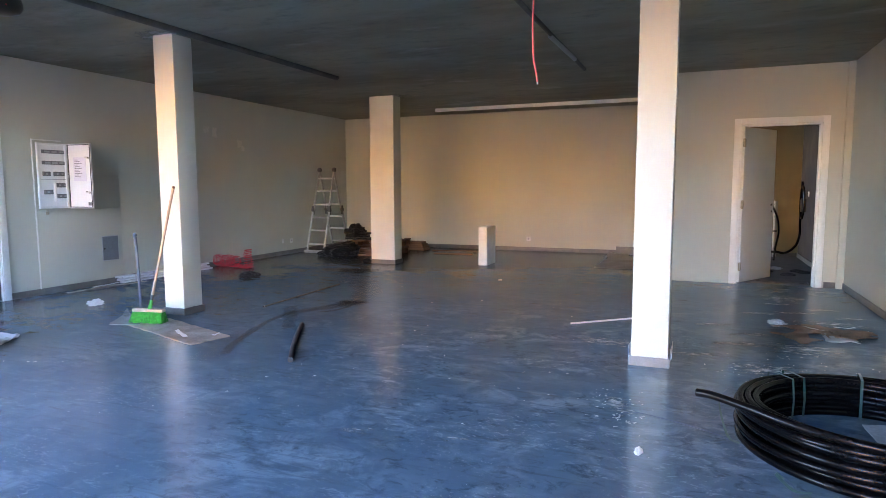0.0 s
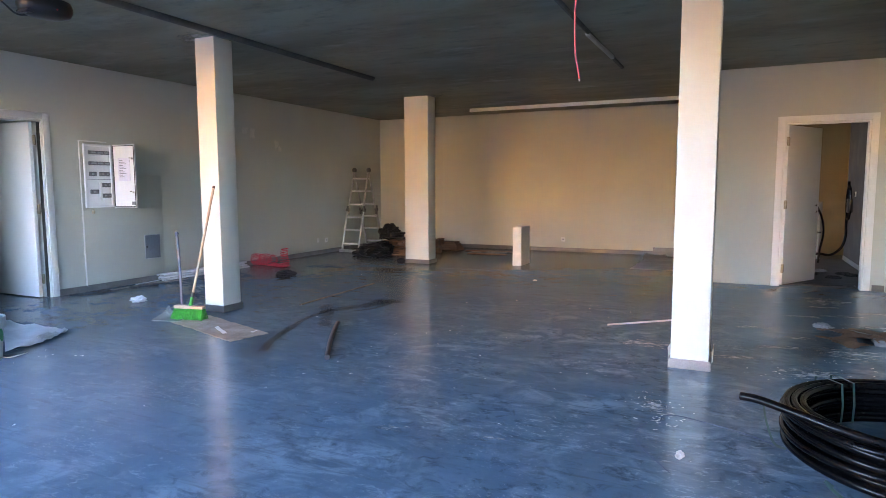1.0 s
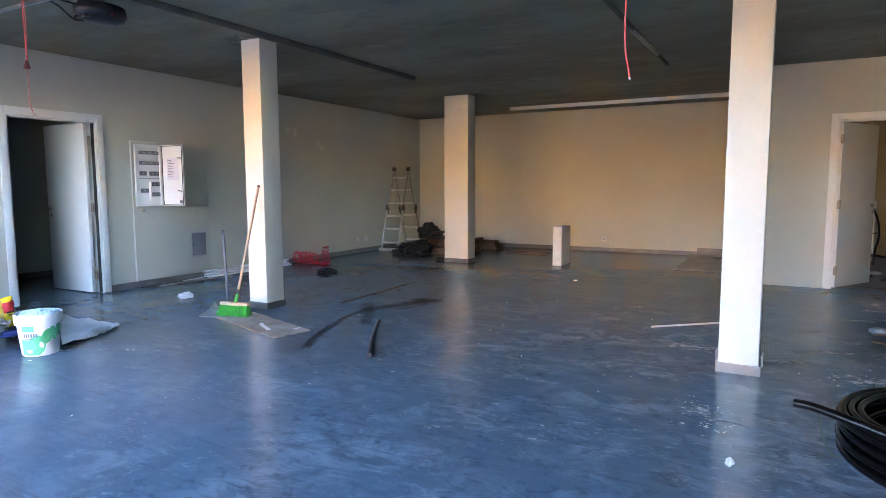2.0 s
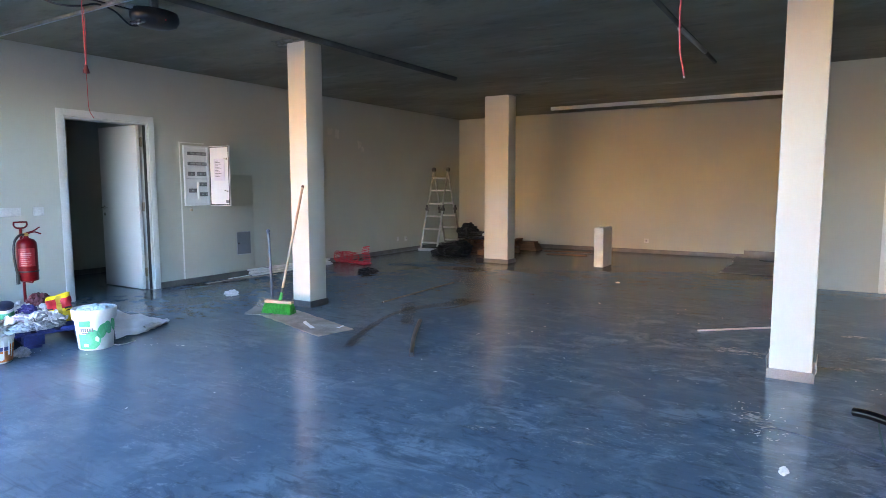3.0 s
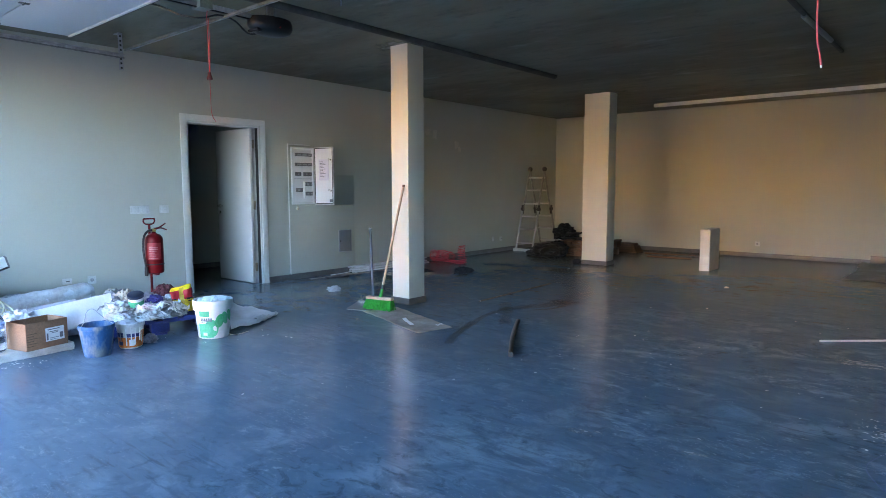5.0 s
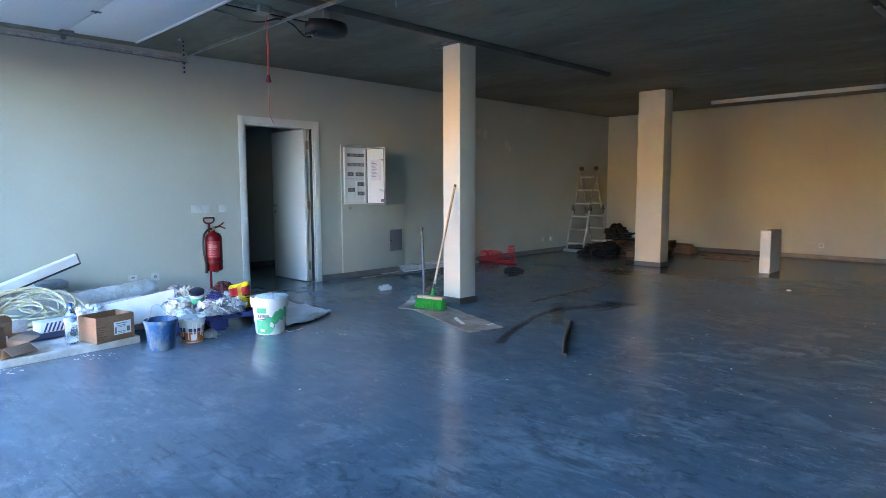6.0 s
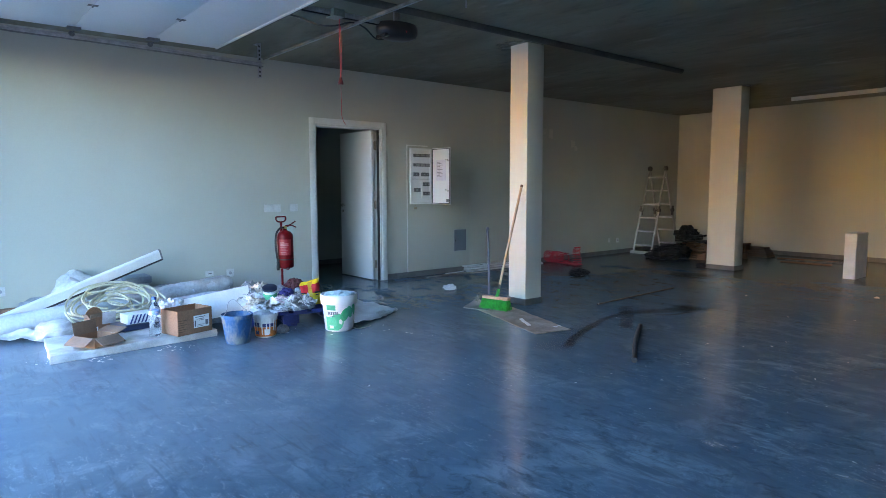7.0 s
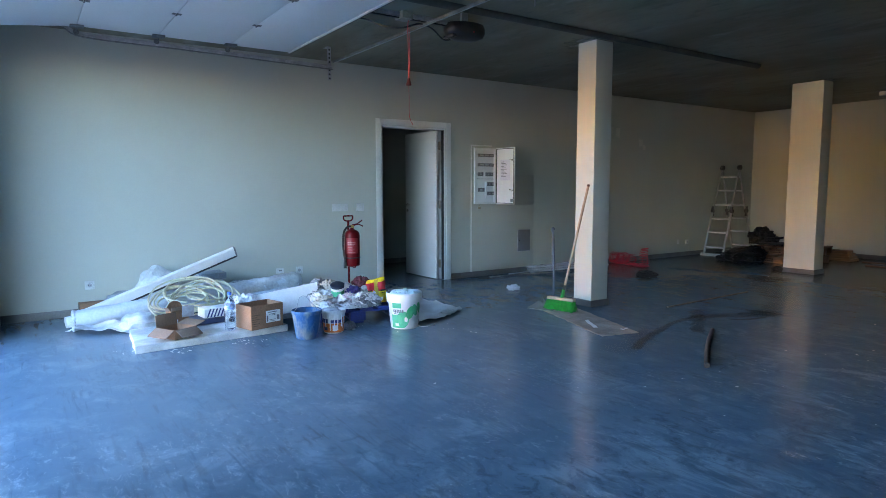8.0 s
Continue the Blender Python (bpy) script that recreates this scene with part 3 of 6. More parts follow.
def disc_smear(name, x, y, rx, ry, material, label, category, z=0.002, turn=0.0, edge=-0.28):
    verts, faces, rim = [Vector((x, y, z))], [], [0.0]
    n = 28
    for k, f in enumerate((0.5, 1.0)):
        for i in range(n):
            a = 2 * math.pi * i / n
            r = f * (1 + 0.25 * noise.noise(Vector((math.cos(a) * 1.5, math.sin(a) * 1.5, x + y))))
            u, v = rx * r * math.cos(a), ry * r * math.sin(a)
            verts.append(Vector((x + u * math.cos(turn) - v * math.sin(turn), y + u * math.sin(turn) + v * math.cos(turn), z)))
            rim.append(edge * f * f)
    for i in range(n):
        j = (i + 1) % n
        faces.append((0, 1 + i, 1 + j))
        faces.append((1 + i, 1 + n + i, 1 + n + j, 1 + j))
    data = bpy.data.meshes.new(name)
    data.from_pydata(verts, [], faces)
    data.attributes.new("rim", "FLOAT", "POINT").data.foreach_set("value", rim)
    data.materials.append(material)
    return tagged(new(name, data), label, category, kind="structure")


# ---- overhead: sectional door, rails, opener, cords, pipes ----
DOOR_Z = 2.575
DX0, DX1 = -6.58, -3.20
sd = thing("sectional_door", pose(0, 0, 0), "white insulated sectional garage door rolled up under the ceiling", "garage door")
EDGES = [0.08, 0.70, 1.32, 1.89]
for y0, y1 in zip(EDGES, EDGES[1:]):
    part("panel", block(DX0, DX1, y0 + 0.002, y1 - 0.002, DOOR_Z, DOOR_Z + 0.04, bevel=0.004), SHEET_WHITE, sd)
tilted = block(DX0, DX1, -0.56, -0.002, 0, 0.04, bevel=0.004)
bmesh.ops.transform(tilted, matrix=pose(0, 0.08, DOOR_Z, 7), verts=tilted.verts)
part("panel", tilted, SHEET_WHITE, sd)
part("end_strip", block(DX0 - 0.004, DX1 + 0.004, 1.890, 1.912, DOOR_Z - 0.008, DOOR_Z + 0.046, bevel=0.003), PLASTIC_WHITE, sd, "white edge strip with a black seal")
part("seal", block(DX0, DX1, 1.912, 1.926, DOOR_Z - 0.004, DOOR_Z + 0.03), BLACK, sd, "black strip along the edge")
for y in EDGES[:3]:
    for x in (-5.73, -4.89, -4.05):
        h = block(x - 0.024, x + 0.024, y - 0.034, y - 0.008, DOOR_Z - 0.004, DOOR_Z - 0.001, bevel=0.001)
        box(h, x - 0.024, x + 0.024, y + 0.008, y + 0.034, DOOR_Z - 0.004, DOOR_Z - 0.001, bevel=0.001)
        tube(h, [(x - 0.03, y, DOOR_Z - 0.007), (x + 0.03, y, DOOR_Z - 0.007)], 0.006, 8)
        part("hinge", h, TRACK, sd, "galvanised middle hinge")
    for x in (DX0 + 0.05, DX1 - 0.05):
        s = -1 if x < -5 else 1
        h = block(x - 0.035, x + 0.035, y - 0.05, y + 0.05, DOOR_Z - 0.022, DOOR_Z - 0.001, bevel=0.003)
        tube(h, [(x, y, DOOR_Z - 0.035), (x + s * 0.11, y, DOOR_Z - 0.035)], 0.006, 8)
        lathe(h, [(0.0, -0.01), (0.02, -0.01), (0.024, 0.0), (0.02, 0.01), (0.0, 0.01)], 14, pose(x + s * 0.10, y, DOOR_Z - 0.035, 0, 90))
        part("roller_bracket", h, TRACK, sd, "galvanised roller bracket")


def rail_set(x, s):
    """A horizontal track with its curve and upright; s is the side that the open channel faces."""
    th = thing("door_track", pose(0, 0, 0), "galvanised steel guide track of the garage door under the ceiling", "track", "door tracks")
    z = DOOR_Z - 0.055
    line = [(x, 2.40, z - 0.03), (x, 1.0, z - 0.005), (x, 0.16, z + 0.004), (x, 0.0, z + 0.06), (x, -0.20, z + 0.085), (x, -0.50, z + 0.085)]
    pts = bend(line, 5)
    for k, (dy, dz, w) in enumerate(((0.032, 0.028, 0.045), (-0.032, -0.028, 0.045))):
        bm = bmesh.new()
        rows = []
        for i, p in enumerate(pts):
            d = (pts[min(i + 1, len(pts) - 1)] - pts[max(i - 1, 0)]).normalized()
            nrm = Vector((0, -d.z, d.y))
            q = p + nrm * (0.017 if k == 0 else -0.017)
            rows.append([bm.verts.new(q + Vector((dx, 0, 0)) + nrm * t) for dx, t in ((-0.020, -0.002), (0.020, -0.002), (0.020, 0.002), (-0.020, 0.002))])
        for lo, hi in zip(rows, rows[1:]):
            for i in range(4):
                bm.faces.new((lo[i], lo[(i + 1) % 4], hi[(i + 1) % 4], hi[i]))
        bm.faces.new(rows[0]), bm.faces.new(list(reversed(rows[-1])))
        part("flange", bm, STEEL if k == 1 else TRACK, th)
    web = bmesh.new()
    rows = []
    for i, p in enumerate(pts):
        d = (pts[min(i + 1, len(pts) - 1)] - pts[max(i - 1, 0)]).normalized()
        nrm = Vector((0, -d.z, d.y))
        rows.append([web.verts.new(p + Vector((s * dx, 0, 0)) + nrm * t) for dx, t in ((0.018, -0.017), (0.021, -0.017), (0.021, 0.017), (0.018, 0.017))])
    for lo, hi in zip(rows, rows[1:]):
        for i in range(4):
            web.faces.new((lo[i], lo[(i + 1) % 4], hi[(i + 1) % 4], hi[i]))
    web.faces.new(rows[0]), web.faces.new(list(reversed(rows[-1])))
    part("web", web, STEEL, th)
    up = block(x - s * 0.09 - 0.025, x - s * 0.09 + 0.025, SOUTH - 0.085, SOUTH - 0.075, 0.004, OPENING_TOP)
    box(up, x - s * 0.064 - 0.002, x - s * 0.064 + 0.002, SOUTH - 0.075, SOUTH - 0.03, 0.004, OPENING_TOP)
    part("upright", up, TRACK, th, "upright track in the reveal")
    # perforated hanger from the ceiling, which hangs on below the track
    hang = block(x + s * 0.030, x + s * 0.034, 2.36, 2.40, 2.365, CEIL - 0.004)
    box(hang, x + s * 0.034, x + s * 0.062, 2.398, 2.402, 2.365, CEIL - 0.004)
    box(hang, x + s * 0.030, x + s * 0.13, 2.36, 2.40, CEIL - 0.006, CEIL - 0.001)
    hanger = part("hanger", hang, STEEL, th, "perforated steel hanger")
    for i in range(8):
        dot = block(x + s * 0.026, x + s * 0.029, 2.372, 2.388, 2.375 + i * 0.042, 2.393 + i * 0.042)
        part("slot", dot, BLACK, hanger)
    return th


rail_set(-6.66, -1)
rail_set(-3.12, 1)
bar = thing("cross_strut", pose(0, 0, 0), "galvanised angle strut across the ends of the tracks", "strut")
part("leg", block(-6.69, -3.09, 2.415, 2.418, 2.546, 2.568), TRACK, bar)
part("flange", block(-6.69, -3.09, 2.418, 2.436, 2.546, 2.549), STEEL, bar)

op = thing("door_opener", pose(-4.90, 2.83, 2.56, 0, 0, 0), "dark grey electric garage door opener on a steel rail", "door opener")
b = bmesh.new()
lathe(b, [(0.0, -0.075), (0.10, -0.072), (0.155, -0.05), (0.175, -0.015), (0.175, 0.02), (0.165, 0.05), (0.12, 0.06), (0.0, 0.06)], 28, Matrix.Diagonal((0.78, 1.12, 1, 1)))
part("housing", b, BLACK, op)
part("lens", block(-0.07, 0.07, -0.17, -0.12, -0.07, -0.045, bevel=0.012), paint("smoked_lens", (0.05, 0.05, 0.055), 0.2, bump=0), op, "smoked lamp cover")
lamp = bmesh.new()
lathe(lamp, [(0.006, 0), (0.006, 0.004), (0, 0.006)], 10, pose(0.137, 0.0, -0.03, 0, 90))
part("button", lamp, RED_PLASTIC, op, "small red button")
part("rail", block(-0.018, 0.018, -3.36, -0.16, 0.03, 0.062, bevel=0.002), STEEL, op, "long steel drive rail")
part("chain", block(-0.008, 0.008, -3.3, -0.16, 0.016, 0.026), BLACK, op, "black drive chain")
part("bracket", block(-0.06, 0.06, -0.64, -0.54, 0.012, 0.07, bevel=0.004), paint("grey_green_plastic", (0.25, 0.28, 0.24), 0.5, bump=0.05), op, "grey trolley on the rail")
part("strap", block(-0.012, 0.012, -0.03, 0.03, 0.055, CEIL - 2.56 - 0.001), STEEL, op)

cord = thing("release_cord", pose(-4.88, 2.266, -0.009), "red emergency release cord with a bell-shaped pull", "cord")
part("cord", tube(bmesh.new(), bend([(0, 0, 2.575), (-0.01, 0, 2.52), (-0.003, 0, 2.3), (0, 0, 2.105)], 4), 0.0034, 6), RED_CORD, cord)
part("cord", tube(bmesh.new(), bend([(0.004, 0.004, 2.52), (0.006, 0.006, 2.3), (0.002, 0.003, 2.11)], 4), 0.0024, 6), RED_CORD, cord)
bell = bmesh.new()
lathe(bell, [(0.0, 2.125), (0.010, 2.122), (0.014, 2.10), (0.021, 2.082), (0.021, 2.066), (0.0, 2.066)], 16)
part("pull", bell, paint("dark_red_pull", (0.12, 0.012, 0.014), 0.5, bump=0.05), cord, "dark red bell-shaped pull")
part("tail", tube(bmesh.new(), bend([(0, 0, 2.07), (0.003, 0.0, 1.95), (-0.004, 0.005, 1.84), (0.004, 0.012, 1.79), (0.012, 0.03, 1.755)], 5), 0.0022, 6), RED_CORD, cord)

cord = thing("hanging_cord", pose(-0.839, 2.149, -0.012), "red cord hanging loose from the ceiling", "cord")
part("cord", tube(bmesh.new(), bend([(0.01, 0.0, CEIL + 0.012), (0.006, 0, 2.4), (0.0, 0, 2.0), (-0.004, 0, 1.86), (0.0, 0, 1.745), (0.01, 0.0, 1.69), (0.016, 0.0, 1.653)], 6), 0.0032, 8), RED_CORD, cord)
part("tip", tube(bmesh.new(), [(0.0155, 0, 1.656), (0.017, 0, 1.645)], 0.0030, 6), PAPER, cord, "pale cut end")

rod = thing("ceiling_wire", pose(-4.12, 2.92, 0), "short pale wire end hanging from the ceiling", "wire")
part("wire", tube(bmesh.new(), bend([(0, 0, CEIL), (0.004, 0, 2.66), (0, 0.002, 2.60)], 4), 0.006, 8), GREY_METAL, rod)

cab = thing("opener_cable", pose(0, 0, 0), "black cable slung between the opener and the door", "cable")
part("cable", tube(bmesh.new(), bend([(-5.25, 1.75, 2.64), (-5.15, 2.02, 2.60), (-5.02, 2.14, 2.53), (-4.93, 2.25, 2.52), (-4.90, 2.38, 2.56), (-4.97, 2.55, 2.56), (-5.02, 2.70, 2.50), (-4.97, 2.78, 2.51)], 6), 0.007, 8), BLACK, cab)


def conduit(x, y0, y1, r, material, label):
    th = thing("ceiling_conduit", pose(x, y0, CEIL), label, "conduit", "ceiling conduits")
    part("pipe", tube(bmesh.new(), [(0, 0, -0.006), (0, (y1 - y0) * 0.5, -0.006), (0, y1 - y0, -0.006)], r, 14), material, th)
    return th


CEMENT = paint("cement_grey_pipe", (0.105, 0.10, 0.083), 0.8, vary=0.2, scale=3, fine=30, bump=0.2)
conduit(-4.74, 2.0, 7.10, 0.040, CEMENT, "grey cement-splashed conduit along the ceiling")
conduit(-1.61, 3.6, 7.82, 0.022, CEMENT, "thin grey conduit along the ceiling")
sleeve = thing("conduit_sleeve", pose(-1.615, 5.88, CEIL), "pale length of plastic conduit on the ceiling", "conduit")
part("pipe", tube(bmesh.new(), [(0, 0, -0.024), (0.02, 1.2, -0.024)], 0.023, 12), paint("pale_grey_conduit", (0.36, 0.36, 0.35), 0.5, vary=0.1, scale=6, fine=60, bump=0.05), sleeve)
batten = thing("ceiling_batten", pose(-4.85, 10.72, CEIL), "long white batten fixed to the ceiling before the back wall", "batten")
part("batten", block(0, 4.09, 0, 0.05, -0.062, -0.001, bevel=0.003), LACQUER, batten)
CEILING_PLASTER = smear("ceiling_plaster_smear", (0.56, 0.55, 0.50), 0.22, 0.56, 9, 0.7, 0.9)
disc_smear("plaster_mark", -5.06, 4.50, 0.30, 0.25, CEILING_PLASTER, "pale plaster smear on the ceiling round the column", "smear", z=CEIL - 0.002)
disc_smear("plaster_mark", -4.95, 9.0, 0.40, 0.27, CEILING_PLASTER, "pale plaster smear on the ceiling round the column", "smear", z=CEIL - 0.002)


# ---- west wall fittings ----
def on_west(y, z):
    """Local x along the wall towards the north, y into the room, z up."""
    return Matrix.Translation((WEST, y, z)) @ Matrix(((0, 1, 0, 0), (1, 0, 0, 0), (0, 0, 1, 0), (0, 0, 0, 1)))


RECESS_SHADE = paint("recess_shade_grey", (0.40, 0.40, 0.41), 0.5, bump=0.02)


PLATE_WHITE = paint("white_switch_plastic", (0.62, 0.63, 0.61), 0.45, vary=0.03, scale=8, fine=60, bump=0.02)


def socket(m, label="white wall socket with a round recess", round_hole=True):
    th = thing("wall_socket", m, label, "socket", "wall sockets")
    part("plate", block(-0.042, 0.042, 0.001, 0.010, -0.042, 0.042, bevel=0.004), PLATE_WHITE, th)
    f = bmesh.new()
    lathe(f, [(0.0, 0.0102), (0.019, 0.0102), (0.0205, 0.0165), (0.029, 0.0165), (0.031, 0.0100)], 24, pose(0, 0, 0, -90))
    bmesh.ops.delete(f, geom=[q for q in f.faces if len(q.verts) > 4], context="FACES")
    part("insert", f, PLATE_WHITE, th)
    floor_disc = bmesh.new()
    lathe(floor_disc, [(0.0185, 0.0104), (0.0185, 0.0112), (0.0, 0.0112)], 24, pose(0, 0, 0, -90))
    # Grey disc: the shade inside the white recess put into its colour.
    part("recess", floor_disc, RECESS_SHADE, th, "shaded bottom of the recess")
    for x in (-0.0095, 0.0095):
        h = bmesh.new()
        lathe(h, [(0.0028, 0.0112), (0.0028, 0.0116), (0, 0.0117)], 10, pose(x, 0, 0, -90))
        part("pin_hole", h, BLACK, th)
    return th


def switch(m, gangs):
    th = thing("light_switch", m, "white rocker light switch plate" if gangs == 1 else "double white rocker light switch plate", "switch", "light switches")
    w = 0.052 * gangs
    part("plate", block(-w, w, 0.001, 0.009, -0.045, 0.045, bevel=0.004), PLATE_WHITE, th)
    for g in range(gangs):
        c = (g - (gangs - 1) / 2) * 0.09
        r = block(c - 0.036, c + 0.036, 0.009, 0.014, -0.035, 0.035, bevel=0.003)
        bmesh.ops.rotate(r, cent=(c, 0.011, 0), matrix=Matrix.Rotation(radians(3), 3, "X"), verts=r.verts)
        part("rocker", r, PLATE_WHITE, th)
    return th


switch(on_west(2.79, 1.004), 2)
switch(on_west(3.06, 1.005), 1)
socket(on_west(2.262, 0.285))
socket(on_west(0.127, 0.297))
socket(on_west(9.66, 0.25), "cream wall socket with a round recess")
plate = thing("blank_plate", on_west(2.03, 0.295), "flat white blanking plate on the wall", "plate")
part("plate", block(-0.045, 0.045, 0.001, 0.006, -0.03, 0.03, bevel=0.002), PLATE_WHITE, plate)
part("mark", block(-0.012, 0.022, 0.006, 0.0072, -0.006, 0.006), PRINT_GREY, plate)
plate = thing("blank_plate", on_west(9.40, 0.262), "small cream blanking plate on the wall", "plate")
part("plate", block(-0.03, 0.03, 0.001, 0.008, -0.04, 0.04, bevel=0.003), PLATE_WHITE, plate)
socket(Matrix.Translation((-3.295, NORTH, 0.235)) @ pose(0, 0, 0, 0, 0, 180), "white wall socket low on the back wall")

# flush cover boards under and round the distribution board
cov = thing("cover_board", on_west(4.75, 0), "cream painted cover boards of the electric riser on the wall", "cover board")
part("board", block(0.012, 1.148, 0.001, 0.010, 0.078, 0.985, bevel=0.003), WALL, cov)
part("board", block(0.44, 1.148, 0.001, 0.010, 0.995, 1.42, bevel=0.003), WALL, cov)
part("edge_strip", block(-0.004, 0.008, 0.001, 0.014, 0.06, 1.825, bevel=0.002), LACQUER, cov)
part("edge_strip", block(0.010, 0.36, 0.001, 0.014, 1.812, 1.825, bevel=0.003), LACQUER, cov)
hat = thing("meter_hatch", on_west(5.71, 0.47), "small grey metal meter hatch in the cover board", "hatch")
part("frame", block(-0.122, 0.122, 0.010, 0.016, -0.162, 0.162, bevel=0.002), STEEL, hat)
part("door", block(-0.114, 0.114, 0.016, 0.021, -0.154, 0.154, bevel=0.002), paint("mid_grey_enamel", (0.17, 0.19, 0.21), 0.5, vary=0.06, bump=0.04), hat)
k = bmesh.new()
lathe(k, [(0.012, 0.021), (0.012, 0.026), (0.0, 0.028)], 14, pose(-0.095, 0, 0, -90))
part("lock", k, BLACK, hat, "round black lock")

eb = thing("distribution_board", on_west(4.99, 1.40), "white electric distribution board with its door standing open", "electric panel")
f = bmesh.new()
for x0, x1, z0, z1 in ((-0.195, -0.170, -0.385, 0.385), (0.150, 0.172, -0.385, 0.385), (-0.170, 0.150, 0.360, 0.385), (-0.170, 0.150, -0.385, -0.360)):
    box(f, x0, x1, 0.002, 0.030, z0, z1, bevel=0.003)
part("frame", f, SHEET_WHITE, eb)
part("back_plate", block(-0.170, 0.150, 0.002, 0.012, -0.360, 0.360), SHEET_WHITE, eb)
for z in (0.285, 0.155):
    r = part("breaker_row", block(-0.135, 0.145, 0.012, 0.024, z - 0.021, z + 0.021, bevel=0.002), PRINT_GREY, eb, "row of circuit breakers")
    for i in range(12):
        part("breaker", block(-0.130 + i * 0.0225, -0.110 + i * 0.0225, 0.024, 0.034, z - 0.010, z + 0.012, bevel=0.001), GREY_METAL if i % 4 else PRINT_GREY, r)
for x0, x1, z in ((-0.135, -0.04, 0.025), (0.0, 0.135, 0.025), (-0.13, -0.02, -0.19), (0.02, 0.14, -0.11), (0.02, 0.145, -0.24)):
    r = part("breaker_row", block(x0, x1, 0.012, 0.024, z - 0.026, z + 0.026, bevel=0.002), PRINT_GREY, eb, "short row of circuit breakers")
    for i in range(int((x1 - x0) / 0.03)):
        part("breaker", block(x0 + 0.006 + i * 0.03, x0 + 0.026 + i * 0.03, 0.024, 0.032, z - 0.010, z + 0.010, bevel=0.001), GREY_METAL if i % 2 else PRINT_GREY, r)
part("cable_duct", block(-0.005, 0.012, 0.012, 0.040, -0.30, -0.08, bevel=0.002), PLASTIC_WHITE, eb)
part("divider", block(-0.165, 0.148, 0.012, 0.016, -0.042, -0.036), GREY_METAL, eb)
HINGE = Matrix.Translation((0.176, 0.03, 0)) @ pose(0, 0, 0, 0, 0, 82)
dr = block(0.0, 0.345, -0.022, -0.002, -0.39, 0.39, bevel=0.003)
bmesh.ops.transform(dr, matrix=HINGE, verts=dr.verts)
leaf = part("door", dr, SHEET_WHITE, eb, "open white steel door")


def on_leaf(name, bm, material, label=""):
    bmesh.ops.transform(bm, matrix=HINGE, verts=bm.verts)
    return part(name, bm, material, leaf, label)


gk = bmesh.new()
for x0, x1, z0, z1 in ((0.008, 0.018, -0.380, 0.380), (0.327, 0.337, -0.380, 0.380), (0.018, 0.327, 0.370, 0.380), (0.018, 0.327, -0.380, -0.370)):
    box(gk, x0, x1, -0.0015, 0.003, z0, z1)
on_leaf("gasket_or_gap_shade", gk, BLACK, "dark rubber gasket")
on_leaf("paper", block(0.085, 0.265, -0.001, 0.0015, -0.06, 0.225), paint("lilac_paper", (0.72, 0.70, 0.78), 0.7, vary=0.03, bump=0.02), "printed list in a plastic sleeve")
for i in range(11):
    on_leaf("printed_line", block(0.105, 0.15 + 0.05 * ((i * 7) % 3) / 2 + 0.01, 0.002, 0.0032, 0.19 - i * 0.02, 0.196 - i * 0.02), PRINT_GREY)
for z in (0.215, -0.20):
    lk = bmesh.new()
    lathe(lk, [(0.014, 0.0), (0.014, 0.012), (0.0, 0.014)], 14, pose(0.305, 0, z, -90))
    box(lk, 0.26, 0.30, 0.006, 0.010, z + 0.004, z + 0.016)
    on_leaf("lock", lk, CHROME, "steel quarter-turn lock")
on_leaf("sticker", block(0.275, 0.325, -0.001, 0.0015, -0.355, -0.315), PRINT_GREY, "small dark maker's plate")
pad = bmesh.new()
lathe(pad, [(0.0, -0.016), (0.016, -0.016), (0.018, -0.01), (0.018, 0.014), (0.0, 0.016)], 14, pose(-0.115, 0.03, -0.44))
tube(pad, [(-0.115 + 0.012 * math.cos(a), 0.03, -0.425 + 0.022 * math.sin(a)) for a in (0, 0.8, 1.57, 2.3, 3.14)], 0.003, 6)
part("padlock", pad, HINGE_METAL, eb, "small brass padlock")

# ---- fire extinguisher on its stand ----
fx = thing("fire_extinguisher", pose(-6.746, 2.636, -0.0, 0, 0, 0), "red fire extinguisher hooked on a red tubular floor stand", "extinguisher")
c = bmesh.new()
lathe(c, [(0.0, 0.375), (0.070, 0.376), (0.082, 0.384), (0.085, 0.40), (0.085, 0.712), (0.080, 0.742), (0.062, 0.767), (0.030, 0.780), (0.020, 0.788), (0.020, 0.800), (0.0, 0.80)], 32)
body = part("cylinder", c, RED, fx)
lab = bmesh.new()
n = 14
for j in range(n):
    a0, a1 = radians(-75 + 95 * j / n), radians(-75 + 95 * (j + 1) / n)
    vs = [lab.verts.new((0.0862 * math.cos(a), 0.0862 * math.sin(a), z)) for a, z in ((a0, 0.52), (a1, 0.52), (a1, 0.69), (a0, 0.69))]
    lab.faces.new(vs)
part("label", lab, paint("dark_red_label", (0.33, 0.02, 0.03), 0.4, vary=0.1, scale=20, bump=0.0), body, "printed red label")
FAINT = paint("faint_print", (0.50, 0.20, 0.20), 0.5, bump=0)
for i in range(8):
    t = bmesh.new()
    z = 0.66 - i * 0.018
    a0 = -62
    a1 = -62 + (60 if i in (1, 2) else 30 + (i * 17) % 30)
    for j in range(6):
        b0, b1 = radians(a0 + (a1 - a0) * j / 6), radians(a0 + (a1 - a0) * (j + 1) / 6)
        hh = 0.006 if i in (1, 2) else 0.002
        t.faces.new([t.verts.new((0.0872 * math.cos(a), 0.0872 * math.sin(a), zz)) for a, zz in ((b0, z - hh), (b1, z - hh), (b1, z + hh), (b0, z + hh))])
    part("printed_line", t, FAINT, body)
v = block(-0.02, 0.02, -0.016, 0.016, 0.80, 0.832, bevel=0.004)
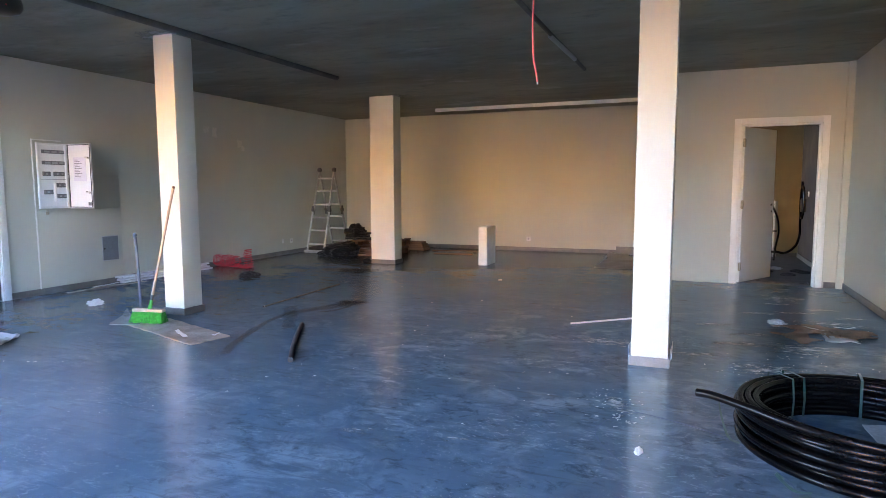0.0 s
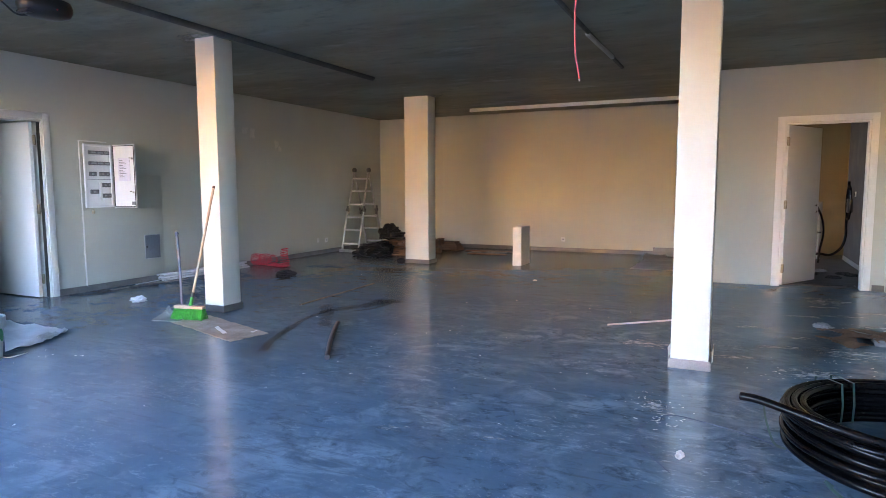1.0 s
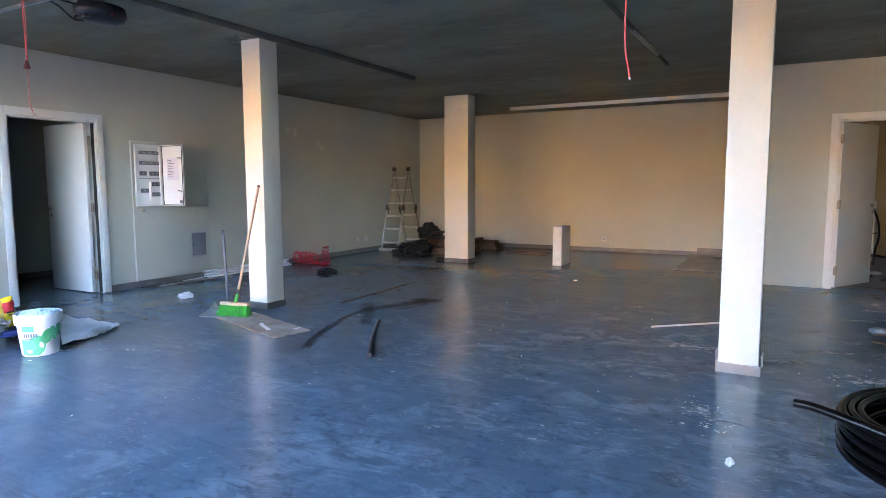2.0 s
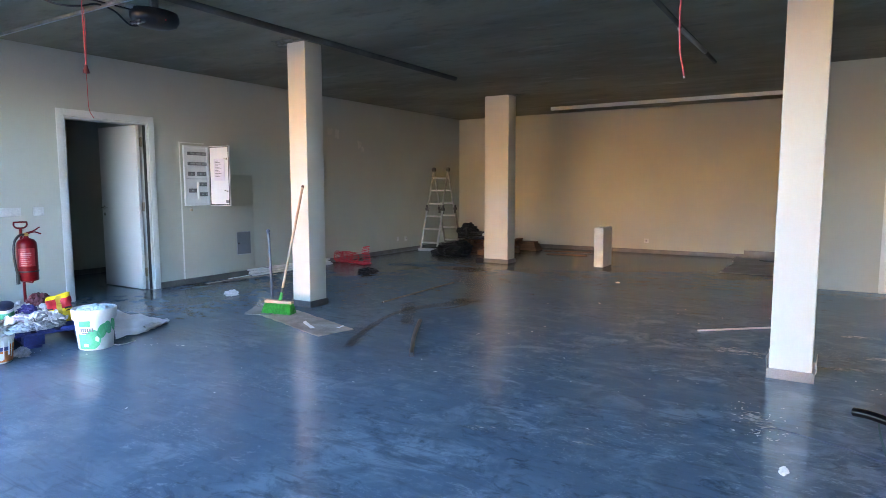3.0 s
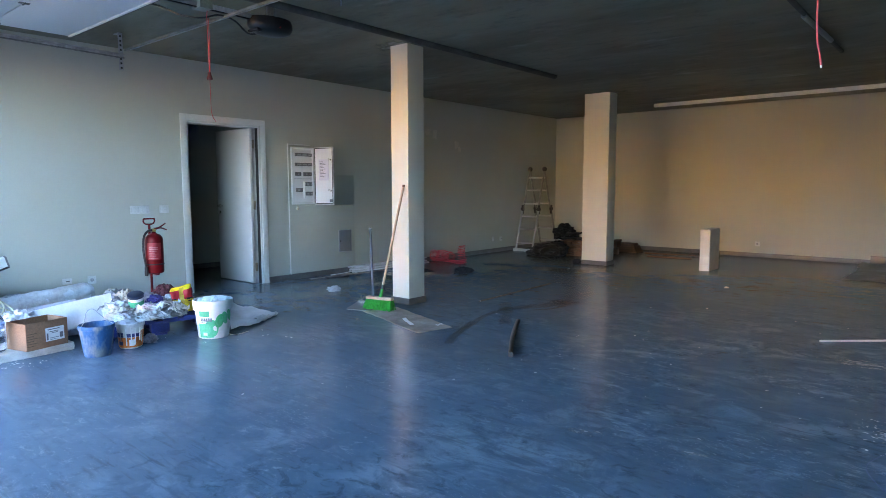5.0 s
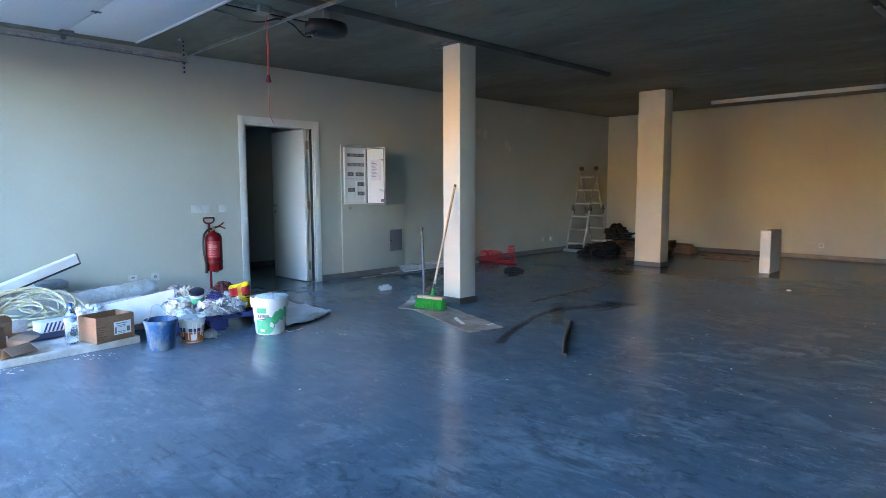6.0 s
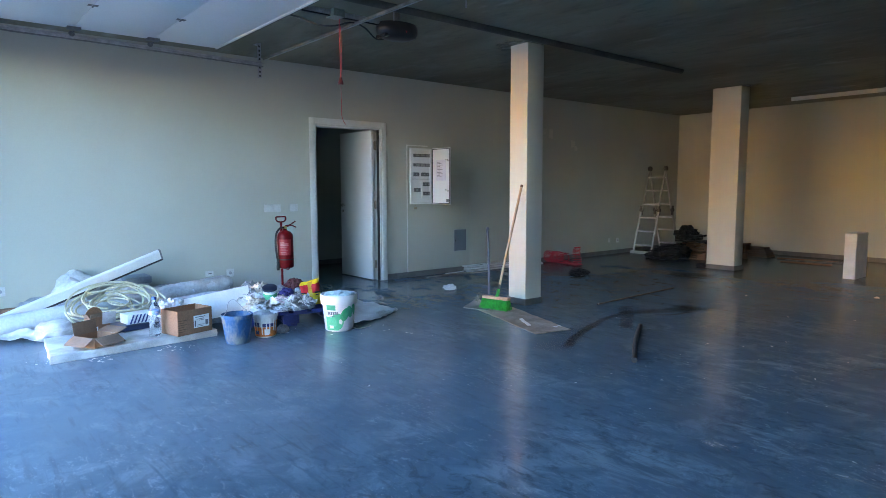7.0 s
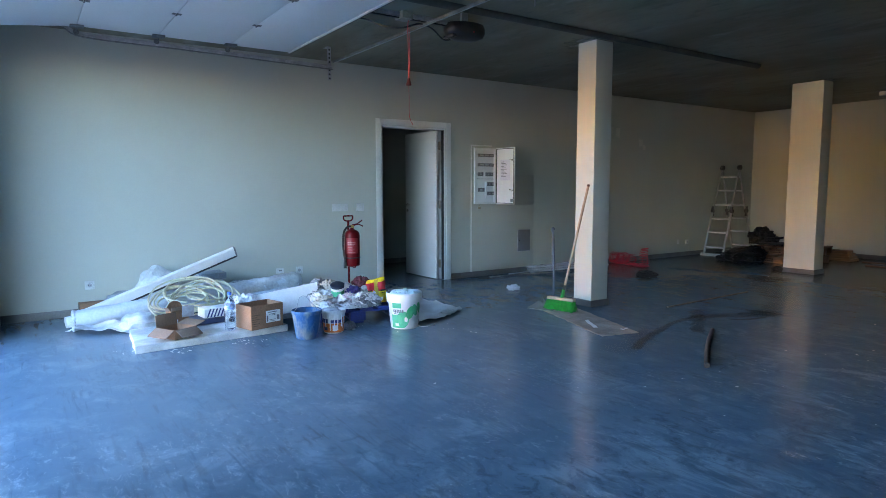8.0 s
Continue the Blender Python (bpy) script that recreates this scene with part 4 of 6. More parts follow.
part("valve", v, paint("brass", (0.55, 0.38, 0.12), 0.35, 0.9), fx, "brass valve")
part("lever", tube(bmesh.new(), bend([(0.01, 0.0, 0.832), (0.03, 0.05, 0.845), (0.04, 0.105, 0.882)], 5), 0.0065, 8), RED, fx)
part("grip", tube(bmesh.new(), bend([(0.01, 0.0, 0.82), (0.03, 0.06, 0.836), (0.04, 0.115, 0.815)], 5), 0.0065, 8), RED, fx)
part("hose", tube(bmesh.new(), bend([(0.0, -0.01, 0.815), (0.01, -0.06, 0.81), (0.02, -0.11, 0.75), (0.03, -0.125, 0.62), (0.035, -0.11, 0.47), (0.035, -0.105, 0.41)], 6), 0.011, 10), BLACK, fx, "black rubber hose")
nz = bmesh.new()
lathe(nz, [(0.0, 0.36), (0.016, 0.36), (0.018, 0.39), (0.015, 0.45), (0.0, 0.455)], 14, pose(0.035, -0.106, 0))
part("nozzle", nz, BLACK, fx, "black nozzle")
bnd = bmesh.new()
lathe(bnd, [(0.0865, 0.465), (0.089, 0.465), (0.089, 0.477), (0.0865, 0.477)], 32)
part("strap", bnd, BLACK, fx, "black retaining strap")
st = bmesh.new()
tube(st, [(-0.095, 0, 0.02), (-0.095, 0, 0.875)], 0.013, 10)
part("stand_pole", st, RED, fx)
part("stand_handle", tube(bmesh.new(), bend([(-0.095, 0, 0.870), (-0.095, -0.035, 0.875), (-0.095, -0.055, 0.895), (-0.095, -0.055, 0.920), (-0.095, -0.045, 0.927), (-0.095, 0.045, 0.927), (-0.095, 0.055, 0.920), (-0.095, 0.055, 0.895), (-0.095, 0.035, 0.875), (-0.095, 0, 0.870)], 4), 0.008, 8), RED, fx)
for a in (15, 135, 255):
    d = Vector((math.cos(radians(a)), math.sin(radians(a)), 0))
    foot = part("stand_leg", tube(bmesh.new(), bend([(-0.095, 0, 0.16), Vector((-0.095, 0, 0.12)) + d * 0.08, Vector((-0.095, 0, 0.012)) + d * 0.27], 5), 0.011, 8), RED, fx)
    cap = bmesh.new()
    tube(cap, [Vector((-0.095, 0, 0.02)) + d * 0.255, Vector((-0.095, 0, 0.013)) + d * 0.285], 0.0125, 8)
    part("cap", cap, BLACK, foot)
part("cradle", tube(bmesh.new(), bend([(-0.095, 0, 0.37), (-0.05, 0, 0.365), (0.06, 0, 0.365), (0.085, 0, 0.385)], 4), 0.007, 8), RED, fx)


# ---- the heap by the west wall ----
fb = thing("foam_board", pose(-5.90, 0.84, 0, 0, 0, 5), "thick white foam insulation board lying on the floor", "board")
bm = block(-0.34, 0.31, -0.60, 0.62, 0.0, 0.06, bevel=0.006)
bmesh.ops.subdivide_edges(bm, edges=bm.edges[:], cuts=11, use_grid_fill=True)
for v in bm.verts:
    v.co += Vector((0.008 * noise.noise(v.co * 9), 0.008 * noise.noise(v.co * 9 + Vector((3, 0, 0))), 0.004 * noise.noise(v.co * 7) if v.co.z > 0.03 else 0))
for v in bm.verts:
    if v.co.y < -0.3:
        v.co.y += 0.10 * (0.31 - v.co.x) / 0.65 * min(1.0, (-0.3 - v.co.y) / 0.25)
    if v.co.x > 0.29 or v.co.y < -0.45:
        v.co += Vector((0.006 * noise.noise(v.co * 40), 0.006 * noise.noise(v.co * 40 + Vector((9, 0, 0))), 0))
part("board", bm, FOAM, fb)


def crumbs(name, spots, material, label, seed, size=(0.004, 0.014), z=0.0, kind="stuff"):
    """Small flakes scattered round the spots (x, y, spread, count)."""
    rnd = random.Random(seed)
    verts, faces = [], []
    for x, y, s, n in spots:
        for _ in range(n):
            cx, cy = rnd.gauss(x, s), rnd.gauss(y, s * 0.7)
            r, a0, long = rnd.uniform(*size), rnd.uniform(0, 6.3), rnd.uniform(1.0, 3.2)
            k = len(verts)
            way = rnd.gauss(0.2, 0.7)
            pts = []
            for i in range(3):
                u, v = long * r * rnd.uniform(0.6, 1.3) * math.cos(a0 + i * 2.1), r * rnd.uniform(0.6, 1.3) * math.sin(a0 + i * 2.1)
                pts.append((cx + u * math.cos(way) - v * math.sin(way), cy + u * math.sin(way) + v * math.cos(way)))
            verts += [(px, py, z + 0.0005) for px, py in pts] + [(cx, cy, z + r * rnd.uniform(0.15, 0.5))]
            faces += [(k, k + 1, k + 3), (k + 1, k + 2, k + 3), (k + 2, k, k + 3), (k + 2, k + 1, k)]
    data = bpy.data.meshes.new(name)
    data.from_pydata(verts, [], faces)
    data.materials.append(material)
    return tagged(new(name, data), label, "debris", kind=kind)


crumbs("foam_crumbs", [(-5.53, 0.6, 0.08, 26), (-5.48, 1.1, 0.08, 26), (-5.6, 0.3, 0.12, 10), (-5.35, 2.0, 0.2, 14), (-5.0, 2.7, 0.2, 10)], FOAM, "white foam crumbs scattered along the board", 4, (0.003, 0.009))


def carton(m, w, d, h, flaps, label, material=CARD):
    """An open cardboard box; flaps: four angles outwards from upright for +x, -x, +y, -y."""
    th = thing("cardboard_box", m, label, "box", "cardboard boxes")
    t = 0.005
    part("bottom", block(-w / 2, w / 2, -d / 2, d / 2, 0.001, t), CARD_IN, th)
    sides = ((0, w / 2, d), (180, w / 2, d), (90, d / 2, w), (270, d / 2, w))
    for (turn, off, length), flap in zip(sides, flaps):
        place = pose(0, 0, 0, 0, 0, turn)
        bm = block(off - t, off, -length / 2 + 0.001, length / 2 - 0.001, t, h, bevel=0.001, m=place)
        wall = part("side", bm, material, th)
        if flap is not None:
            deep = min(w, d) * 0.48
            bm = block(-t, 0, -length / 2 + 0.004, length / 2 - 0.004, 0.0, deep, bevel=0.001)
            bmesh.ops.transform(bm, matrix=place @ pose(off, 0, h, 0, flap, 0), verts=bm.verts)
            part("flap", bm, CARD_IN, wall, "folded-out flap")
    return th


BASE = 0.068
cb = carton(pose(-5.675, 1.25, BASE, 0, 0, 15.7), 0.23, 0.31, 0.20, (None, None, None, None), "open brown cardboard box with a printed white label")
part("lining", block(-0.105, -0.02, -0.145, 0.145, 0.14, 0.143), CARD_IN, cb, "folded-in lid flap")
part("label", block(0.1155, 0.1175, -0.015, 0.125, 0.045, 0.145), PAPER, cb, "white printed label")
for i, (y0, y1, z0, z1) in enumerate(((0.0, 0.09, 0.128, 0.134), (0.012, 0.08, 0.112, 0.117), (0.03, 0.075, 0.102, 0.106), (0.09, 0.115, 0.06, 0.10), (-0.008, 0.004, 0.055, 0.105), (0.012, 0.08, 0.065, 0.069), (0.012, 0.07, 0.054, 0.057))):
    part("printed_bar", block(0.1178, 0.1185, y0, y1, z0, z1), PRINT_GREY, cb)
for i in range(6):
    part("printed_bar", block(0.1155, 0.1165, -0.15, -0.15 + 0.05 + 0.025 * (i % 2), 0.03 + i * 0.018, 0.036 + i * 0.018), paint("brown_print", (0.16, 0.09, 0.05), 0.8, bump=0), cb)
carton(pose(-5.680, 0.585, BASE, 0, 0, 28), 0.22, 0.20, 0.075, (122, 8, 75, 122), "small opened cardboard box with its flaps spread out")
cb = carton(pose(-6.02, 0.66, BASE, 0, 0, 25), 0.07, 0.17, 0.15, (20, None, None, 30), "upright cardboard carton torn open at the top")
part("flap_lining", block(0.03, 0.033, 0.02, 0.12, 0.10, 0.20, bevel=0.001, m=pose(0, 0, 0, 0, 12, -18)), paint("grey_board", (0.42, 0.42, 0.43), 0.7, bump=0.05), cb, "grey inside of a folded flap")
lid = bmesh.new()
lathe(lid, [(0.075, -0.003), (0.075, 0.003)], 24, pose(-0.03, -0.005, 0.15, 0, 90))
part("lid", lid, CARD, cb, "rounded brown cardboard lid")
part("label", block(0.0352, 0.037, -0.075, -0.02, 0.02, 0.075), PAPER, cb, "white paper label")

bt = thing("water_bottle", pose(-5.68, 1.005, BASE), "clear plastic water bottle with a blue cap and label", "bottle")
b = bmesh.new()
prof = [(0.0, 0.004), (0.036, 0.0), (0.043, 0.008), (0.044, 0.03)]
for i in range(7):
    prof += [(0.042, 0.04 + i * 0.018), (0.0445, 0.049 + i * 0.018)]
prof += [(0.0445, 0.175), (0.0445, 0.21), (0.040, 0.232), (0.026, 0.262), (0.0145, 0.282), (0.0145, 0.30), (0.0, 0.30)]
lathe(b, prof, 24)
part("body", b, CLEAR, bt)
b = bmesh.new()
lathe(b, [(0.0451, 0.176), (0.0456, 0.177), (0.0456, 0.208), (0.0451, 0.209)], 24)
part("label", b, paint("blue_white_label", (0.20, 0.36, 0.66), 0.4, scale=20, bump=0, second=(0.7, 0.72, 0.75), patch=(0.45, 0.55)), bt, "blue and white printed label")
b = bmesh.new()
lathe(b, [(0.0, 0.292), (0.0165, 0.292), (0.0165, 0.312), (0.014, 0.316), (0.0, 0.316)], 18)
part("cap", b, paint("blue_cap", (0.03, 0.12, 0.55), 0.35, bump=0.02), bt, "blue screw cap")

pk = thing("striped_pack", pose(-6.13, 0.97, 0.068, 0, 0, 8), "white pack with dark blue diagonal stripes", "pack")
part("tray", block(-0.12, 0.12, -0.20, 0.14, 0.0, 0.045, bevel=0.004), paint("dark_blue_tray", (0.03, 0.045, 0.09), 0.5, bump=0.05), pk, "dark blue tray")
part("carton", block(-0.07, 0.09, -0.10, 0.13, 0.046, 0.125, bevel=0.003), PAPER, pk)
for i in range(7):
    st = bmesh.new()
    y = -0.085 + i * 0.03
    st.faces.new([st.verts.new((0.0912, yy, zz)) for yy, zz in ((y, 0.05), (y + 0.014, 0.05), (min(y + 0.044, 0.128), 0.122), (min(y + 0.03, 0.126), 0.122))])
    part("stripe", st, PRINT_BLUE, pk)


def bucket(name, m, r0, r1, h, material, label, rim=0.012, wall=0.004):
    th = thing(name, m, label, "bucket", "buckets")
    b = bmesh.new()
    lathe(b, [(0.0, 0.002), (r0 - 0.006, 0.0), (r0, 0.008), (r1, h - 0.03), (r1 + rim, h - 0.028), (r1 + rim, h - 0.004), (r1 + rim * 0.5, h), (r1 - wall, h - 0.004), (r0 - wall, 0.012), (0.0, 0.010)], 36)
    part("body", b, material, th)
    return th


bb = bucket("builders_bucket", pose(-5.33, 1.535, 0), 0.092, 0.119, 0.235, BLUE_WORN, "battered blue builder's bucket splashed with mortar", 0.005, 0.005)
part("handle", tube(bmesh.new(), bend([(0.0, -0.122, 0.215), (0.0, -0.085, 0.26), (0.005, -0.065, 0.335), (0.01, -0.02, 0.35), (0.01, 0.05, 0.275), (0.0, 0.121, 0.215)], 6), 0.0028, 6), STEEL, bb, "bent wire handle")
b = bmesh.new()
crumple(b, (0, 0, 0.165), (0.100, 0.100, 0.03), 3, 0.2)
part("mortar", b, paint("dry_mortar", (0.12, 0.115, 0.11), 0.95, vary=0.2, scale=14, fine=90, bump=0.5), bb, "dried mortar inside")

pt = bucket("paint_tub", pose(-5.39, 1.80, 0), 0.082, 0.098, 0.20, paint("drippy_tub", (0.70, 0.70, 0.67), 0.45, vary=0.08, scale=8, fine=60, bump=0.1), "white paint tub with an orange print and dried drips", 0.007)
for a0, a1, z0, z1, mat in ((-110, 70, 0.012, 0.092, ORANGE_PRINT), (-95, -55, 0.094, 0.130, PRINT_BLUE), (-40, 20, 0.094, 0.122, PRINT_BLUE), (24, 60, 0.094, 0.14, ORANGE_PRINT), (-88, -60, 0.03, 0.06, PRINT_BLUE), (-30, -5, 0.025, 0.075, PAPER)):
    q = bmesh.new()
    n = max(3, int((a1 - a0) / 9))
    for j in range(n):
        b0, b1 = radians(a0 + (a1 - a0) * j / n), radians(a0 + (a1 - a0) * (j + 1) / n)
        rad = lambda z: 0.0832 + 0.016 * z / 0.172 + (0.0006 if mat is ORANGE_PRINT else 0.0011)
        q.faces.new([q.verts.new((rad(z) * math.cos(a), rad(z) * math.sin(a), z)) for a, z in ((b0, z0), (b1, z0), (b1, z1), (b0, z1))])
    part("print", q, mat, pt)
rnd = random.Random(9)
for i in range(6):
    a = radians(-70 + 22 * i + rnd.uniform(-8, 8))
    low = rnd.uniform(0.03, 0.10)
    q = tube(bmesh.new(), [((0.0835 + 0.016 * z / 0.172) * math.cos(a), (0.0835 + 0.016 * z / 0.172) * math.sin(a), z) for z in (0.165, 0.12, (0.12 + low) / 2, low)], rnd.uniform(0.003, 0.006), 6)
    part("drip", q, PAPER, pt, "dried white paint drip")
b = bmesh.new()
crumple(b, (-0.02, -0.01, 0.17), (0.065, 0.065, 0.035), 5, 0.5)
part("rag", b, FILM, pt, "crumpled plastic stuffed in the top")

wb = bucket("plaster_bucket", pose(-5.225, 2.41, 0), 0.122, 0.148, 0.315, PLASTIC_WHITE, "white plastic plaster bucket with a green leaf print", 0.010)
b = bmesh.new()
lathe(b, [(0.1475, 0.240), (0.157, 0.238), (0.160, 0.284), (0.160, 0.313), (0.157, 0.317), (0.152, 0.314), (0.150, 0.290)], 36)
bmesh.ops.delete(b, geom=[q for q in b.faces if len(q.verts) > 4], context="FACES")
part("collar", b, PLASTIC_WHITE, wb)


def on_bucket(a0, a1, z0, z1, lift=0.0008):
    q = bmesh.new()
    n = max(3, int((a1 - a0) / 8))
    rad = lambda z: 0.1225 + 0.0255 * (z - 0.008) / 0.277 + lift
    for j in range(n):
        b0, b1 = radians(a0 + (a1 - a0) * j / n), radians(a0 + (a1 - a0) * (j + 1) / n)
        q.faces.new([q.verts.new((rad(z) * math.cos(a), rad(z) * math.sin(a), z)) for a, z in ((b0, z0), (b1, z0), (b1, z1), (b0, z1))])
    return q


def leaf_on_bucket(a, z, ra, rz, lean, lift=0.0012):
    q = bmesh.new()
    rad = lambda zz: 0.1225 + 0.0255 * (zz - 0.008) / 0.277 + lift
    c = q.verts.new((rad(z) * math.cos(radians(a)), rad(z) * math.sin(radians(a)), z))
    ring = []
    for i in range(18):
        t = 2 * math.pi * i / 18
        u, w = ra * math.cos(t), rz * math.sin(t)
        aa, zz = a + u * math.cos(lean) - w * 400 * math.sin(lean), z + w * math.cos(lean) + u * math.sin(lean) / 400
        ring.append(q.verts.new((rad(zz) * math.cos(radians(aa)), rad(zz) * math.sin(radians(aa)), zz)))
    for i in range(18):
        q.faces.new((c, ring[i], ring[(i + 1) % 18]))
    return q


part("print", on_bucket(-85, -30, 0.012, 0.13), GREEN_PRINT, wb, "green printed field")
part("print", on_bucket(-78, -42, 0.19, 0.245), TURQUOISE_PRINT, wb)
part("print", leaf_on_bucket(-36, 0.09, 24, 0.075, 0.0), TURQUOISE_PRINT, wb)
part("print", leaf_on_bucket(-8, 0.15, 15, 0.06, -0.35), GREEN_PRINT, wb)
part("print", leaf_on_bucket(12, 0.17, 12, 0.055, 0.3), TURQUOISE_PRINT, wb)
part("print", leaf_on_bucket(34, 0.185, 11, 0.055, 0.4), GREEN_PRINT, wb)
part("print", leaf_on_bucket(-2, 0.045, 12, 0.04, 0.4), PLASTIC_WHITE, wb)
for i in range(6):
    part("printed_bar", on_bucket(-74 + i * 7.0, -69 + i * 7.0, 0.150, 0.178, 0.0014), PRINT_GREY, wb)
part("printed_bar", on_bucket(-72, -45, 0.136, 0.142, 0.0014), PRINT_GREY, wb)
part("printed_bar", on_bucket(-68, -52, 0.03, 0.055, 0.0014), PAPER, wb)
part("handle", tube(bmesh.new(), bend([(0.10, 0.075, 0.02), (0.125, 0.11, 0.008), (0.115, 0.19, 0.005), (0.09, 0.27, 0.004)], 5), 0.003, 6), PLASTIC_WHITE, wb, "loose white wire handle lying on the floor")
b = bmesh.new()
for i in range(12):
    a, q = i * 2.4, 0.030 * math.sqrt(i)
    crumple(b, (q * math.cos(a), q * math.sin(a), 0.305 - 0.18 * q + 0.004 * (i % 3)), (0.040, 0.036, 0.026), 20 + i, 0.55, None, 3, 2.6)
part("film", b, paint("pale_blue_film", (0.52, 0.68, 0.72), 0.3, vary=0.1, scale=9, bump=0.1), wb, "crumpled pale blue film in the top")


# blue pallet with rubbish on it
PAL = Matrix.Translation((-5.62, 2.14, 0)) @ pose(0, 0, 0, 0, 0, -13)
bp = thing("blue_pallet", PAL, "blue-painted wooden pallet covered with rubbish", "pallet")
for y in (-0.40, 0.0, 0.40):
    for x in (-0.02, -0.28, -0.54):
        part("block", block(x - 0.05, x + 0.05, y - 0.07, y + 0.07, 0.022, 0.10, bevel=0.003), BLUE_WOOD, bp)
    part("runner", block(-0.59, 0.03, y - 0.05, y + 0.05, 0.0, 0.021, bevel=0.002), BLUE_WOOD, bp)
for x in (-0.02, -0.28, -0.54):
    part("stringer", block(x - 0.05, x + 0.05, -0.47, 0.47, 0.101, 0.120, bevel=0.002), BLUE_WOOD, bp)
for i in range(6):
    y = -0.41 + i * 0.164
    part("deck_board", block(-0.59, 0.03, y - 0.06, y + 0.06, 0.121, 0.141, bevel=0.002), BLUE_WOOD, bp)

TOP = 0.142
rnd = random.Random(31)


def wrap(name, x, y, z, r, seed, material, label, jag=0.42, rest=TOP, scale=2.4):
    th_ob = crumple(bmesh.new(), (0, 0, 0), r, seed, jag, rest - z, 5, scale)
    ob = new(name, mesh_from(name, th_ob, material, 35))
    ob.matrix_basis = pose(x, y, z)
    return tagged(ob, label, "rubbish", "rubbish on the pallet")


SPOTS = [(-5.66, 1.86, 0.07, 0.045), (-5.72, 1.97, 0.08, 0.05), (-5.64, 2.06, 0.06, 0.04), (-5.70, 2.13, 0.08, 0.045), (-5.62, 2.20, 0.07, 0.035), (-5.66, 2.31, 0.08, 0.04),
         (-5.81, 1.90, 0.09, 0.06), (-5.83, 2.16, 0.08, 0.06), (-5.79, 2.28, 0.08, 0.06), (-5.93, 1.92, 0.09, 0.09), (-5.95, 2.18, 0.08, 0.08), (-5.93, 2.30, 0.09, 0.07),
         (-6.06, 1.86, 0.11, 0.10), (-6.08, 2.06, 0.10, 0.11), (-6.10, 2.24, 0.10, 0.09), (-5.88, 2.06, 0.06, 0.05), (-5.75, 2.05, 0.05, 0.05), (-5.78, 2.20, 0.05, 0.05)]
wrap_mats = [FILM, FILM_GREY, PAPER, FILM, paint("beige_film", (0.55, 0.48, 0.38), 0.45, bump=0.1), FILM_GREY, FILM]
wrap_says = ["crumpled white plastic wrapping", "crumpled grey plastic wrapping", "crumpled sheet of white paper", "crumpled white plastic wrapping", "crumpled beige paper wrapping", "crumpled grey plastic wrapping", "crumpled white plastic wrapping"]
for i, (x, y, r, h) in enumerate(SPOTS):
    wrap("crumpled_wrapping", x, y, TOP + h * 0.5, (r, r * (0.8 + 0.4 * ((i * 7) % 5) / 4), h), 40 + i, wrap_mats[(i * 3) % 7], wrap_says[(i * 3) % 7], 0.46, TOP, 1.3 + 0.3 * (i % 3))
SCRAPS = ((CLEAR_FILM, "creased scrap of clear film on the rubbish"), (FILM_GREY, "folded scrap of grey film on the rubbish"), (PAPER, "torn piece of white paper on the rubbish"), (FILM_GREY, "folded scrap of grey film on the rubbish"), (PAPER, "torn piece of white paper on the rubbish"), (FILM, "folded scrap of white film on the rubbish"))
for i in range(26):
    x, y = rnd.uniform(-6.0, -5.56), rnd.uniform(1.86, 2.32)
    w_, l_ = rnd.uniform(0.035, 0.08), rnd.uniform(0.06, 0.14)
    m_, says = SCRAPS[i % 6]
    up = 0.016 + 0.055 * (-5.56 - x) / 0.44 + 0.015 * rnd.random()
    th = thing("torn_scrap", pose(x, y, TOP + up, rnd.uniform(-35, 35), rnd.uniform(-10, 50), rnd.uniform(0, 360)), says, "scrap", "rubbish on the pallet")
    part("scrap", sheet(bmesh.new(), [(-l_, -w_, 0), (l_, -w_ * 0.8, 0), (l_ * 0.9, w_, 0), (-l_, w_ * 0.7, 0)], 20, 12, 0.0012, 0.05, i, 15, None, 0.03), m_, th, smooth=60)
for i in range(10):
    x, y = rnd.uniform(-5.72, -5.52), rnd.uniform(2.02, 2.32)
    th = thing("paper_strip", pose(x, y, TOP + 0.05 + 0.05 * rnd.random(), rnd.uniform(-15, 15), rnd.uniform(-5, 30), rnd.uniform(0, 360)), "torn strip of white paper on the rubbish", "paper", "rubbish on the pallet")
    part("strip", sheet(bmesh.new(), [(-0.09, -0.010, 0), (0.09, -0.013, 0), (0.09, 0.012, 0), (-0.09, 0.009, 0)], 10, 2, 0.0015, 0.035, i, 14), PAPER, th)
tub = thing("filler_tub", pose(-5.84, 2.045, 0.275, 10, 16, 0), "small white tub with a green label and dark lid", "tub")
b = bmesh.new()
lathe(b, [(0.0, -0.06), (0.058, -0.06), (0.062, 0.05), (0.0, 0.05)], 24)
part("body", b, PLASTIC_WHITE, tub)
b = bmesh.new()
lathe(b, [(0.0595, -0.045), (0.0605, -0.045), (0.063, 0.015), (0.0622, 0.015)], 24)
part("label", b, TURQUOISE_PRINT, tub, "pale green label")
b = bmesh.new()
lathe(b, [(0.0, 0.045), (0.066, 0.045), (0.066, 0.066), (0.06, 0.07), (0.0, 0.07)], 24)
part("lid", b, paint("dark_lid", (0.02, 0.03, 0.06), 0.4, bump=0.03), tub, "dark blue lid")
wrap("violet_bag", -5.82, 2.19, 0.265, (0.05, 0.06, 0.04), 77, paint("violet_film", (0.06, 0.055, 0.26), 0.4, bump=0.1), "crumpled violet plastic bag", 0.35, TOP, 1.8)
